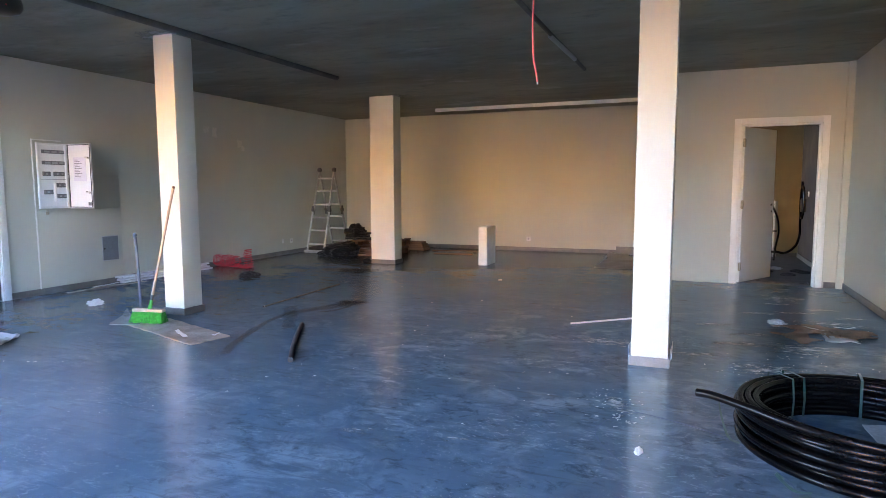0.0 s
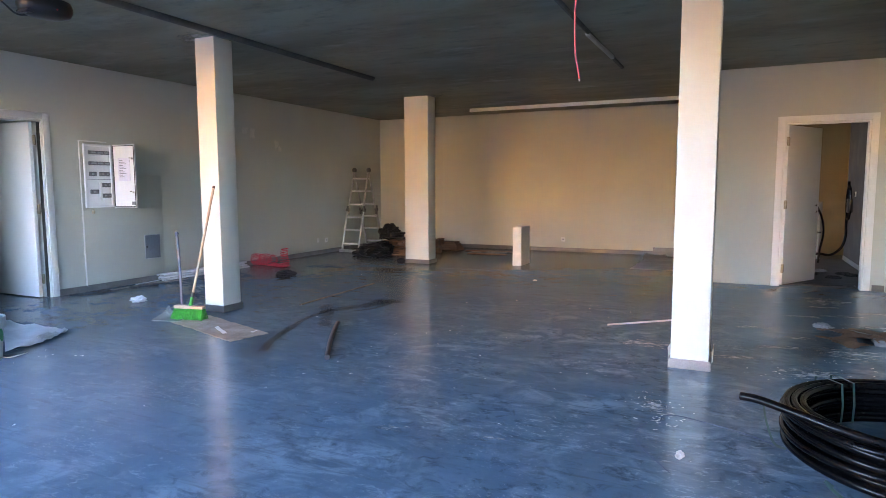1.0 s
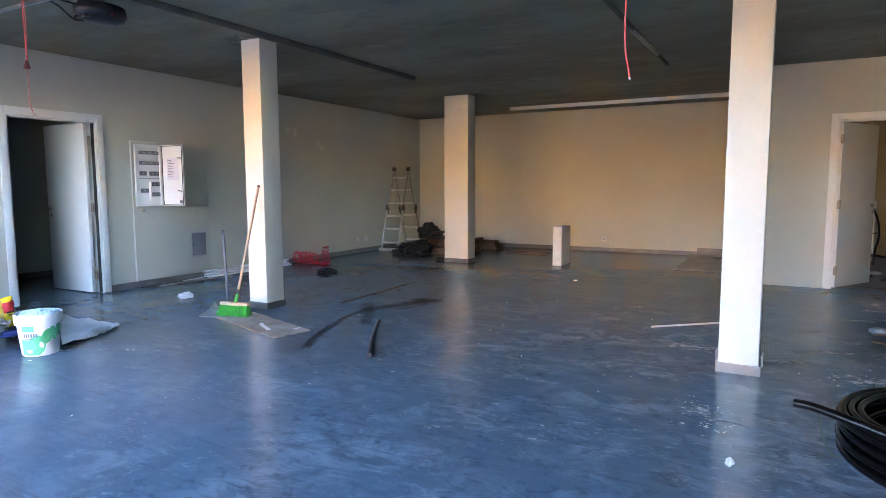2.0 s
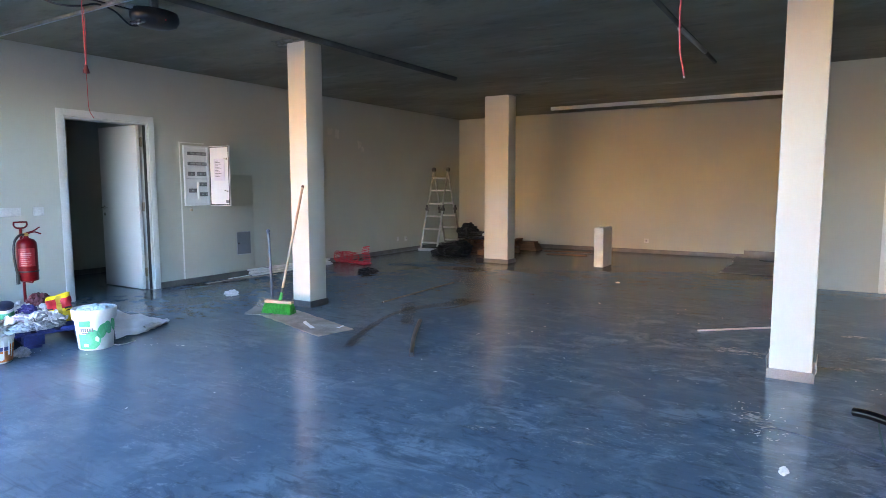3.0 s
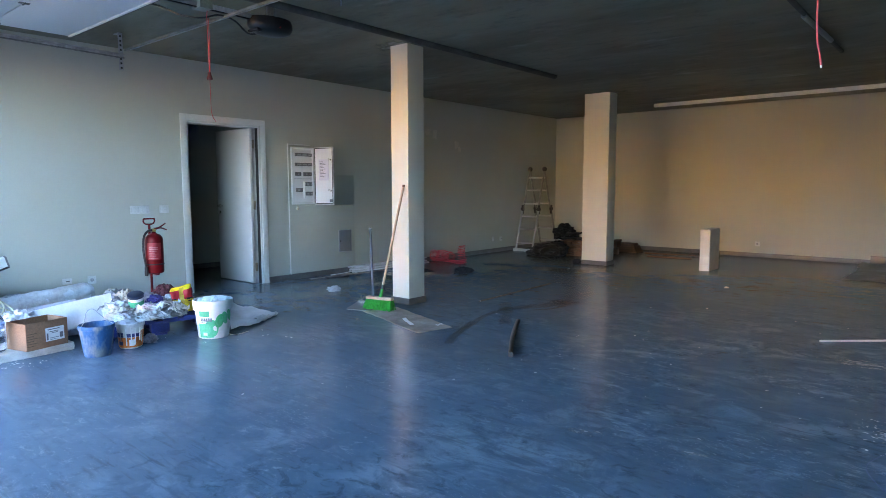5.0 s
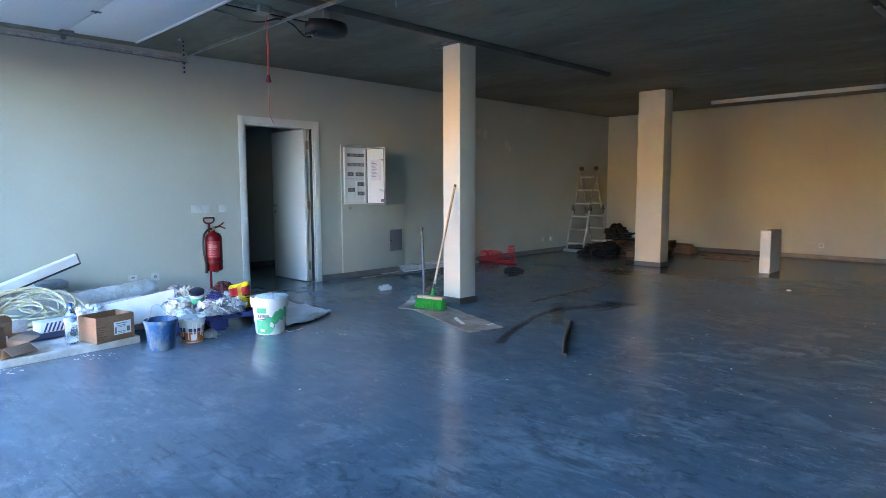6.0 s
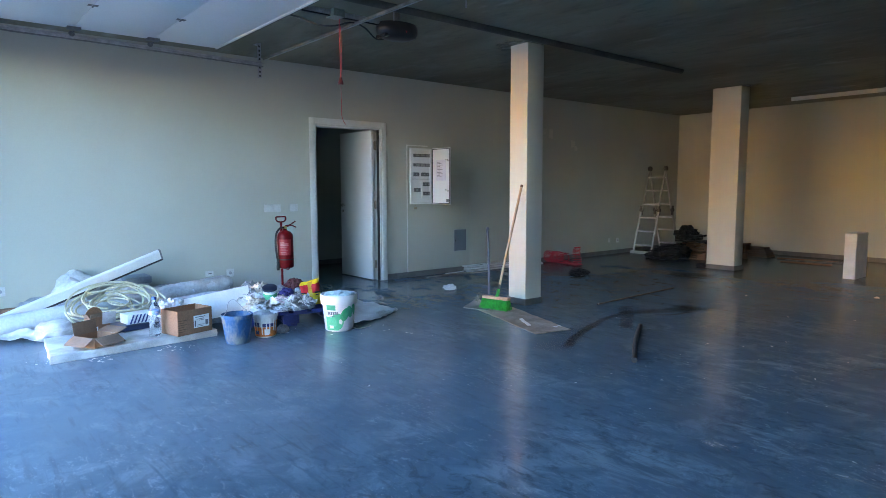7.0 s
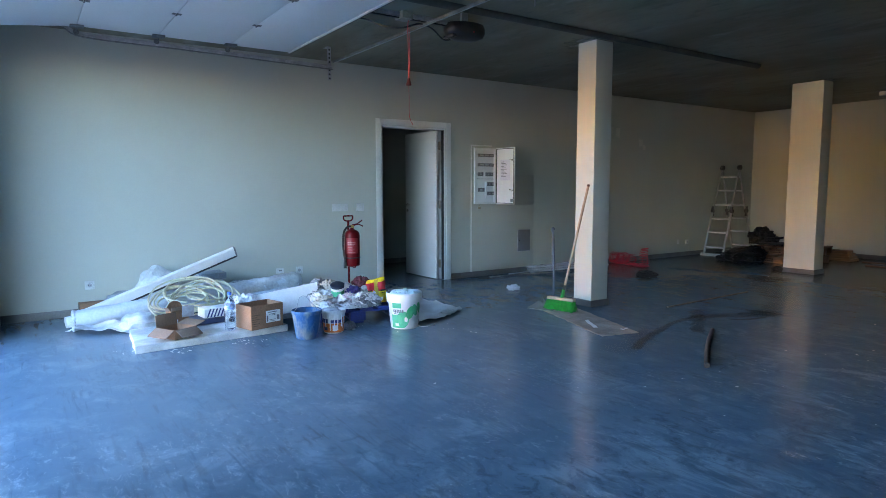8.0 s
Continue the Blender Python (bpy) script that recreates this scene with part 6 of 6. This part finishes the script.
for s in (-1, 1):
    j = bmesh.new()
    lathe(j, [(0.0, -0.028), (0.04, -0.028), (0.045, -0.015), (0.045, 0.015), (0.04, 0.028), (0.0, 0.028)], 14, pose(s * (LW - 0.02), apex[0], apex[1] + 0.02, 0, 90))
    part("joint", j, JOINT, lad, "dark plastic locking joint")
for y in (front[0], rear[0]):
    part("stabiliser", block(-0.235, 0.235, y - 0.035, y + 0.035, 0.0, 0.05, bevel=0.006), ALUMINIUM, lad, "aluminium stabiliser bar")

for i, (x, y, z, r, s) in enumerate(((-6.24, 9.50, 0.09, (0.28, 0.16, 0.12), 170), (-6.48, 9.50, 0.045, (0.17, 0.13, 0.055), 171), (-6.12, 9.66, 0.12, (0.16, 0.16, 0.13), 172))):
    wrap("rubbish_sack", x, y, z, r, s, BIN_BAG, "full black plastic rubbish sack slumped on the floor", 0.28, 0.001, 1.6)


def pallet(m, label, boards=6):
    th = thing("wooden_pallet", m, label, "pallet", "wooden pallets")
    for y in (-0.34, 0.0, 0.34):
        part("runner", block(-0.5, 0.5, y - 0.045, y + 0.045, 0.0, 0.02, bevel=0.002), WOOD, th)
        for x in (-0.43, 0.0, 0.43):
            part("block", block(x - 0.07, x + 0.07, y - 0.045, y + 0.045, 0.02, 0.10, bevel=0.003), WOOD, th)
    for i in range(boards):
        x = -0.45 + 0.9 * i / (boards - 1)
        part("deck_board", block(x - 0.055, x + 0.055, -0.4, 0.4, 0.101, 0.122, bevel=0.002), WOOD, th)
    return th


pl = pallet(pose(-5.85, 10.20, 0, 0, 0, 6), "weathered wooden pallet lying behind the column")
copy_thing(pl, pose(-5.93, 10.52, 0.123, 0, 0, 11))
for i, (x, y, z, a, w_, l_) in enumerate(((-6.16, 10.30, 0.248, 4, 0.62, 0.40), (-6.34, 10.36, 0.290, -9, 0.36, 0.34), (-6.28, 10.34, 0.335, 14, 0.40, 0.26), (-6.38, 10.38, 0.395, -16, 0.30, 0.24))):
    th = thing("folded_sheeting", pose(x, y, z, 0, 3 * (i % 2), a), "folded black plastic sheeting piled on the wooden pallets", "sheeting", "black sheeting on the pallets")
    part("fold", sheet(bmesh.new(), [(-w_ / 2, -l_ / 2, 0), (w_ / 2, -l_ / 2, 0), (w_ / 2, l_ / 2, 0), (-w_ / 2, l_ / 2, 0)], 12, 8, 0.034, 0.022, 60 + i, 9, None, 0.05), BIN_BAG, th, smooth=25)
wrap("rubbish_sack", -6.40, 10.36, 0.36, (0.15, 0.13, 0.13), 173, BIN_BAG, "crumpled black plastic sack on top of the pallets", 0.6, 0.25, 1.5)
for i in range(4):
    th = thing("timber_offcut", pose(-5.55 + 0.02 * i, 11.15, 0.042 * i + 0.002, 0, 0, 3 * i - 4), "short stacked timber offcut", "timber", "timber offcuts")
    part("timber", block(-0.36 + 0.04 * i, 0.34 - 0.05 * i, -0.14, 0.14, 0.0, 0.04, bevel=0.003), WOOD, th)
for i, (x, y, a, l_) in enumerate(((-4.45, 10.60, 4, 0.75), (-4.50, 10.82, -3, 0.7), (-4.62, 11.10, 6, 0.9), (-4.30, 11.0, 12, 0.6))):
    th = thing("plank", pose(x, y, 0.0, 0, 0, a), "thin dark wooden plank on the floor by the back wall", "plank", "planks on the floor")
    part("plank", block(-l_ / 2, l_ / 2, -0.035, 0.035, 0.001, 0.02, bevel=0.002), WOOD if i % 2 == 0 else RUST, th)

ac = thing("aerated_block", pose(-3.40, 9.43, 0, 0, 0, 0), "pale aerated concrete block standing on end", "block")
b = block(-0.072, 0.072, -0.225, 0.225, 0.0, 0.615, bevel=0.006)
bmesh.ops.subdivide_edges(b, edges=b.edges[:], cuts=4, use_grid_fill=True)
for v in b.verts:
    v.co += Vector((noise.noise(v.co * 14), noise.noise(v.co * 14 + Vector((4, 0, 0))), noise.noise(v.co * 14 + Vector((0, 4, 0))))) * 0.004
    v.co.z = max(v.co.z, 0.0)
part("block", b, AERATED, ac)

net = thing("safety_netting", pose(-7.12, 7.62, 0), "tangled roll of red plastic barrier netting", "netting")
rnd = random.Random(12)
b = bmesh.new()
for i in range(16):
    cx = rnd.uniform(-0.22, 0.16)
    ry, rz = rnd.uniform(0.06, 0.11), rnd.uniform(0.05, 0.095)
    tilt = rnd.uniform(-0.6, 0.6)
    tube(b, [(cx + tilt * 0.1 * math.sin(a), ry * math.cos(a) + 0.02 * noise.noise(Vector((a, i, 0))), 0.1 + rz * math.sin(a)) for a in [2 * math.pi * k / 12 for k in range(12)]], 0.0035, 5, close=True)
for i in range(15):
    a = 2 * math.pi * i / 15
    tube(b, bend([(x, 0.095 * math.cos(a + x * 2) + rnd.uniform(-.012, .012), 0.1 + 0.085 * math.sin(a + x * 2) + rnd.uniform(-.012, .012)) for x in (-0.24, -0.12, 0.0, 0.1, 0.18)], 2), 0.0032, 5)
part("roll", b, RED_PLASTIC, net)
b = bmesh.new()
for i in range(8):
    z = 0.02 + i * 0.038
    r = 0.075 - 0.003 * i
    tube(b, [(0.39 + 0.01 * math.sin(i) + r * math.cos(a), r * math.sin(a), z + 0.008 * math.sin(a + i)) for a in [2 * math.pi * k / 16 for k in range(16)]], 0.0055, 5, close=True)
for i in range(2):
    a = i * 2.6
    tube(b, [(0.39 + 0.074 * math.cos(a), 0.074 * math.sin(a), 0.012), (0.39 + 0.052 * math.cos(a), 0.052 * math.sin(a), 0.28)], 0.0035, 5)
part("upright_end", b, RED_PLASTIC, net, "upright curled end of the netting")
b = bmesh.new()
for i in range(9):
    y = -0.10 + i * 0.022
    tube(b, bend([(0.12, y, 0.03), (0.22, y - 0.01, 0.018 + rnd.uniform(0, .02)), (0.34, y, 0.012), (0.46, y - 0.02, 0.010 + rnd.uniform(0, .015))], 3), 0.004, 5)
for i in range(8):
    x = 0.14 + i * 0.04
    tube(b, bend([(x, -0.11, 0.02), (x + 0.01, 0.0, 0.024), (x, 0.09, 0.016)], 3), 0.004, 5)
part("flat_end", b, RED_PLASTIC, net, "flat trailing end of the netting")

CARD_PALE = paint("pale_dusty_cardboard", (0.40, 0.365, 0.32), 0.85, vary=0.14, scale=3, fine=60, bump=0.15)
cs = thing("cardboard_sheet", pose(0, 0, 0), "large dusty cardboard sheet on the floor by the back wall", "cardboard")
part("sheet", sheet(bmesh.new(), [(-1.70, 9.50, 0.003), (-0.86, 9.55, 0.003), (-0.88, 11.20, 0.003), (-1.66, 11.30, 0.003)], 16, 14, 0.006, 0.006, 21, 2.5, 0.002, 0.05), CARD_PALE, cs)
part("curled_corner", sheet(bmesh.new(), [(-1.72, 11.0, 0.01), (-1.30, 10.95, 0.012), (-1.35, 11.25, 0.03), (-1.70, 11.3, 0.06)], 8, 4, 0.005, 0.02, 22, 5, 0.003), CARD_PALE, cs)
pc = thing("plinth_piece", pose(-1.36, 11.60, 0, 0, 0, 0), "grey stone skirting offcut standing against the back wall", "offcut")
part("piece", block(-0.25, 0.55, -0.02, 0.02, 0.0, 0.15, bevel=0.003), SKIRT, pc)

# ---- the east side: coiled pipe, torn cardboard ----
CO = (0.545, 3.225)
coil = thing("pipe_coil", pose(CO[0], CO[1], 0), "coil of thick black polyethylene pipe lying on the floor", "pipe coil")
rnd = random.Random(17)
PR = 0.0195
for layer in range(6):
    for k in range(3):
        r = 0.580 - k * 0.044 - 0.012 * (layer % 2)
        ph, lean = rnd.uniform(0, 6.3), rnd.uniform(-0.006, 0.010) * (layer > 0)
        dx, dy = rnd.uniform(-0.012, 0.012), rnd.uniform(-0.012, 0.012)
        z = PR + layer * 0.0335
        b = tube(bmesh.new(), [(dx + (r + 0.010 * math.sin(2 * a + ph)) * math.cos(a), dy + (r + 0.010 * math.sin(2 * a + ph)) * math.sin(a), z + lean * (1 + math.sin(a + ph)) + 0.004 * math.sin(a * 3 + ph) * (layer > 0)) for a in [2 * math.pi * i / 72 for i in range(72)]], PR, 10, close=True)
        part("winding", b, HOSE_BLACK, coil)
end = bend([(-0.772, -0.215, 0.26), (-0.70, -0.255, 0.265), (-0.56, -0.345, 0.255), (-0.38, -0.45, 0.235), (-0.15, -0.545, 0.222), (0.10, -0.575, 0.213), (0.32, -0.48, 0.212), (0.50, -0.28, 0.212)], 8)
part("loose_end", tube(bmesh.new(), end, PR, 14), HOSE_BLACK, coil, "loose end springing out of the coil")
d0 = (end[0] - end[1]).normalized()
part("bore", tube(bmesh.new(), [end[0] + d0 * 0.0005, end[0] + d0 * 0.002], PR * 0.8, 14), BLACK, coil)
for a in (130, 121, 84):
    t = radians(a)
    c, s = math.cos(t), math.sin(t)
    ring = [(r * c, r * s, z) for r, z in ((0.622, 0.005), (0.624, 0.10), (0.616, 0.212), (0.56, 0.220), (0.452, 0.216), (0.440, 0.10), (0.445, 0.004), (0.54, 0.002))]
    b = bmesh.new()
    side = Vector((-s, c, 0)) * 0.0065
    rows = [[b.verts.new(Vector(p) - side), b.verts.new(Vector(p) + side)] for p in ring]
    for lo, hi in zip(rows, rows[1:] + rows[:1]):
        b.faces.new((lo[0], lo[1], hi[1], hi[0]))
    part("strap", b, STRAP, coil, "green plastic strap")
for p in ([(-0.42, -0.50, 0.01), (-0.46, -0.55, 0.05), (-0.40, -0.60, 0.012), (-0.33, -0.585, 0.004)], [(-0.24, -0.60, 0.012), (-0.27, -0.66, 0.02), (-0.18, -0.69, 0.006), (-0.10, -0.66, 0.004)], [(-0.62, 0.10, 0.20), (-0.66, 0.03, 0.17), (-0.655, -0.02, 0.10), (-0.62, -0.10, 0.012), (-0.57, -0.15, 0.006)]):
    b = bmesh.new()
    q = bend(p, 6)
    rows = [[b.verts.new(v + Vector((0, 0, -0.0)) - Vector((0.004, 0.006, 0))), b.verts.new(v + Vector((0.004, 0.006, 0.006)))] for v in q]
    for lo, hi in zip(rows, rows[1:]):
        b.faces.new((lo[0], lo[1], hi[1], hi[0]))
    part("strap_tail", b, STRAP, coil, "loose end of green strap")
bc = thing("plastic_card", pose(0.75, 3.42, 0.0, 0, 0, 20), "pale blue-grey plastic sheet lying inside the coil", "sheet")
part("sheet", sheet(bmesh.new(), [(-0.20, -0.13, 0.002), (0.22, -0.13, 0.002), (0.18, 0.12, 0.002), (-0.16, 0.12, 0.03)], 8, 6, 0.003, 0.02, 33, 5, 0.001), paint("pale_blue_sheet", (0.40, 0.47, 0.50), 0.4, bump=0.05), bc)
ln = thing("blue_string", pose(0, 0, 0), "thin blue string lying loose on the floor", "string")
part("string", tube(bmesh.new(), bend([(-0.50, 2.60, 0.003), (-0.66, 2.85, 0.003), (-0.70, 3.05, 0.003), (-0.58, 3.32, 0.003), (-0.40, 3.30, 0.003), (-0.13, 3.17, 0.003), (0.05, 2.98, 0.003), (0.16, 2.68, 0.003)], 8), 0.0014, 5), paint("blue_twine", (0.03, 0.07, 0.16), 0.6, bump=0), ln)

CARD_TORN = paint("torn_brown_cardboard", (0.17, 0.10, 0.06), 0.85, vary=0.22, scale=6, fine=70, bump=0.25)
for i, (x, y, a, w_, l_, m_, z) in enumerate(((0.56, 5.58, 30, 0.22, 0.30, CARD_TORN, 0.0), (0.72, 5.88, -20, 0.24, 0.36, CARD_TORN, 0.012), (0.94, 5.82, 42, 0.22, 0.36, CARD_TORN, 0.006), (0.56, 5.92, 70, 0.14, 0.30, CARD_TORN, 0.01), (0.86, 5.62, -8, 0.24, 0.16, FILM_GREY, 0.0), (1.03, 5.93, 80, 0.16, 0.26, CARD_TORN, 0.0), (0.80, 5.72, 15, 0.12, 0.22, CARD_TORN, 0.01))):
    th = thing("torn_cardboard", pose(x, y, 0.001 + z, 0, 0, a), "torn piece of brown cardboard on the floor" if m_ is not FILM_GREY else "torn piece of grey film on the floor", "cardboard", "torn cardboard pieces")
    part("piece", sheet(bmesh.new(), [(-w_ / 2, -l_ / 2, 0), (w_ / 2, -l_ / 2, 0), (w_ / 2, l_ / 2, 0), (-w_ / 2, l_ / 2, 0)], 8, 10, 0.006, 0.02, 50 + i, 7, 0.0, 0.07), m_, th)
wrap("paper_ball", 0.45, 6.13, 0.014, (0.045, 0.025, 0.018), 180, FILM_GREY, "crumpled grey paper beside the torn cardboard", 1.0, 0.001, 1.2)
for i, (x, y, a) in enumerate(((0.95, 5.98, 20), (0.70, 5.85, -40), (0.85, 6.1, 5))):
    th = thing("paper_strip", pose(x, y, 0.035, 0, 0, a), "torn strip of white paper on the cardboard", "paper")
    part("strip", sheet(bmesh.new(), [(-0.09, -0.010, 0), (0.09, -0.008, 0), (0.09, 0.008, 0), (-0.09, 0.010, 0)], 8, 2, 0.002, 0.012, i + 3, 8), PAPER, th)

# ---- the corner room ----
hp = thing("drain_pipe", pose(1.03, WC_NORTH - 0.06, 0.004), "grey waste pipe standing at the back wall of the corner room", "pipe")
part("pipe", tube(bmesh.new(), [(0, 0, 0.0), (0, 0, 0.98)], 0.032, 14), GREY_METAL, hp)
part("clamp", tube(bmesh.new(), [(0, 0, 0.44), (0, 0, 0.47)], 0.036, 14), BLACK, hp, "black pipe clamp")
wh = thing("water_hose", pose(0, 0, 0), "black hose hanging on the wall and trailing over the floor", "hose")
part("hose", tube(bmesh.new(), bend([(1.385, 11.9, 1.32), (1.38, 11.86, 1.15), (1.375, 11.84, 0.9), (1.37, 11.87, 0.62), (1.385, 11.95, 0.42), (1.33, 11.97, 0.22), (1.18, 11.95, 0.10), (1.0, 11.8, 0.13), (0.86, 11.72, 0.09), (0.72, 11.55, 0.03), (0.62, 11.3, 0.025)], 8), 0.020, 10), HOSE_BLACK, wh)
part("loop", tube(bmesh.new(), bend([(1.36, 11.66 + 0.20 * math.sin(a), 0.98 + 0.27 * math.cos(a)) for a in [2 * math.pi * k / 10 for k in range(11)]], 3), 0.017, 8), HOSE_BLACK, wh)
part("hose", tube(bmesh.new(), bend([(0.80, 11.1, 1.0), (0.88, 11.2, 0.92), (0.97, 11.3, 0.72), (1.0, 11.35, 0.48), (0.97, 11.4, 0.25), (0.95, 11.4, 0.02)], 6), 0.016, 8), HOSE_BLACK, wh)
part("bracket", block(1.34, 1.418, 11.58, 11.72, 0.82, 1.04, bevel=0.01), BLACK, wh, "black wall bracket")
sw = thing("light_switch", Matrix.Translation((EAST - 0.013, 11.35, 1.12)) @ pose(0, 0, 0, 0, 0, 90), "white switch plate inside the corner room", "switch", "light switches")
part("plate", block(-0.04, 0.04, 0.001, 0.01, -0.04, 0.04, bevel=0.003), PLASTIC_WHITE, sw)
for i in range(5):
    wrap("rubble", (0.86, 1.12, 0.95, 1.2, 0.7)[i], (10.3, 10.05, 9.6, 9.9, 9.9)[i], 0.019, (0.07, 0.05, 0.02), 190 + i, FILM_GREY if i < 1 else BIN_BAG, "scrap lying on the floor of the corner room", 0.5, 0.005)
cb2 = thing("floor_cable", pose(0, 0, 0), "thin black cable across the threshold", "cable")
part("cable", tube(bmesh.new(), bend([(0.50, 8.95, 0.006), (0.75, 8.85, 0.006), (0.95, 8.90, 0.006), (1.08, 8.82, 0.006), (1.1, 9.0, 0.006)], 6), 0.006, 6), BLACK, cb2)

# ---- marks on the floor and walls ----
ribbon("drag_mark", [(-3.50, 3.22), (-3.62, 3.52), (-3.80, 3.88), (-3.92, 4.22)], (0.46, 0.24), DIRT_SOFT, "soft dark stain beside the cardboard on the floor", "stain", steps=12)
ribbon("drag_mark", [(-3.50, 3.40), (-3.70, 3.80), (-3.88, 4.28), (-3.97, 4.58), (-3.99, 4.82), (-4.00, 4.96)], (0.10, 0.10), DIRT, "dark dirty drag mark across the floor", "stain", z=0.0026, steps=12)
ribbon("drag_mark", [(-3.56, 4.30), (-3.70, 4.50), (-3.84, 4.72), (-4.06, 5.02), (-4.24, 5.30)], (0.15, 0.19), DIRT, "short broad dirty smear across the drag mark", "stain", z=0.0042, steps=10)
ribbon("drag_mark", [(-3.99, 4.90), (-3.93, 5.12), (-3.82, 5.30), (-3.75, 5.50), (-3.72, 5.80)], (0.20, 0.34), DIRT, "dark dirty drag mark across the floor", "stain", z=0.0032, steps=12)
ribbon("drag_mark", [(-3.78, 5.02), (-3.66, 5.18), (-3.62, 5.36), (-3.64, 5.56)], (0.05, 0.09), DIRT, "thin dirty smear on the floor", "stain", z=0.0048)
ribbon("drag_mark", [(-3.68, 5.40), (-3.72, 5.86), (-3.92, 6.35), (-4.22, 6.80), (-4.50, 7.15), (-4.82, 7.55), (-5.04, 8.2)], (0.40, 0.62), DIRT_FAINT, "faint brown drag mark towards the back column", "stain", z=0.0037, steps=12)
for k, (x, y, l_) in enumerate(((0.55, 7.2, 0.5), (0.70, 6.75, 0.6), (0.35, 6.6, 0.45), (0.95, 7.0, 0.4), (0.2, 5.6, 0.4), (0.05, 5.2, 0.5), (0.75, 7.6, 0.5), (-0.1, 5.9, 0.35), (1.1, 6.6, 0.4), (-0.25, 4.75, 0.4))):
    ribbon("dust_streak", [(x - l_ / 2, y - 0.06, ), (x, y), (x + l_ / 2, y + 0.03)], (0.10, 0.16), DUST, "streak of white plaster dust on the floor", "dust", z=0.0025 + 0.0003 * k, edge=-0.25)
for x, y, rx, ry, t in ((0.22, 4.50, 0.38, 0.24, 0.3), (0.55, 5.2, 0.45, 0.3, 0.5), (0.95, 6.3, 0.40, 0.22, 0.0), (0.62, 7.6, 0.35, 0.45, 0.2), (-0.64, 3.44, 0.12, 0.26, 0.5), (-1.85, 2.55, 0.14, 0.07, 0.2), (-1.35, 2.62, 0.10, 0.05, 0.5), (-0.9, 4.9, 0.4, 0.2, 0.0)):
    disc_smear("dust_patch", x, y, rx, ry, DUST, "patch of white plaster dust on the floor", "dust", turn=t)
crumbs("plaster_flakes", [(0.2, 4.45, 0.16, 40), (0.5, 4.8, 0.3, 30), (-0.65, 3.48, 0.08, 40), (-0.58, 3.24, 0.07, 34), (-0.70, 3.65, 0.10, 14), (0.8, 6.2, 0.3, 30), (-1.3, 3.2, 0.6, 16), (-2.4, 4.2, 0.9, 22), (-3.0, 6.5, 1.0, 14), (-1.4, 6.6, 0.8, 12), (-3.2, 2.6, 0.6, 12), (-5.8, 7.2, 0.6, 8)], PAPER, "small white plaster flakes scattered on the floor", 11, (0.002, 0.008))
FILLER = paint("wall_filler", (0.56, 0.555, 0.475), 0.6, vary=0.05, bump=0.05)
for y, z, w_, h_ in ((7.55, 2.16, 0.06, 0.05), (7.72, 2.13, 0.05, 0.07), (8.30, 1.98, 0.05, 0.06), (8.38, 1.90, 0.04, 0.04)):
    q = bmesh.new()
    sheet(q, [(WEST + 0.0015, y - w_, z - h_), (WEST + 0.0015, y + w_, z - h_), (WEST + 0.0015, y + w_, z + h_), (WEST + 0.0015, y - w_, z + h_)], 6, 6, 0.0004, 0.0, y, 9, None, 0.03)
    fill = thing("filler_mark", pose(0, 0, 0), "small pale filler mark on the cream wall", "mark", "filler marks")
    part("mark", q, FILLER, fill)
tape = thing("masking_tape", pose(-0.53, 4.45, 0), "torn white masking tape along the column skirting", "tape")
for x in (-0.143, 0.143):
    b = bmesh.new()
    sheet(b, [(x, -0.15, 0.055), (x, 0.15, 0.055), (x * 1.06, 0.15, 0.125), (x * 1.06, -0.15, 0.115)], 10, 3, 0.001, 0.012, x * 10, 12, None, 0.012)
    part("tape", b, PAPER, tape)
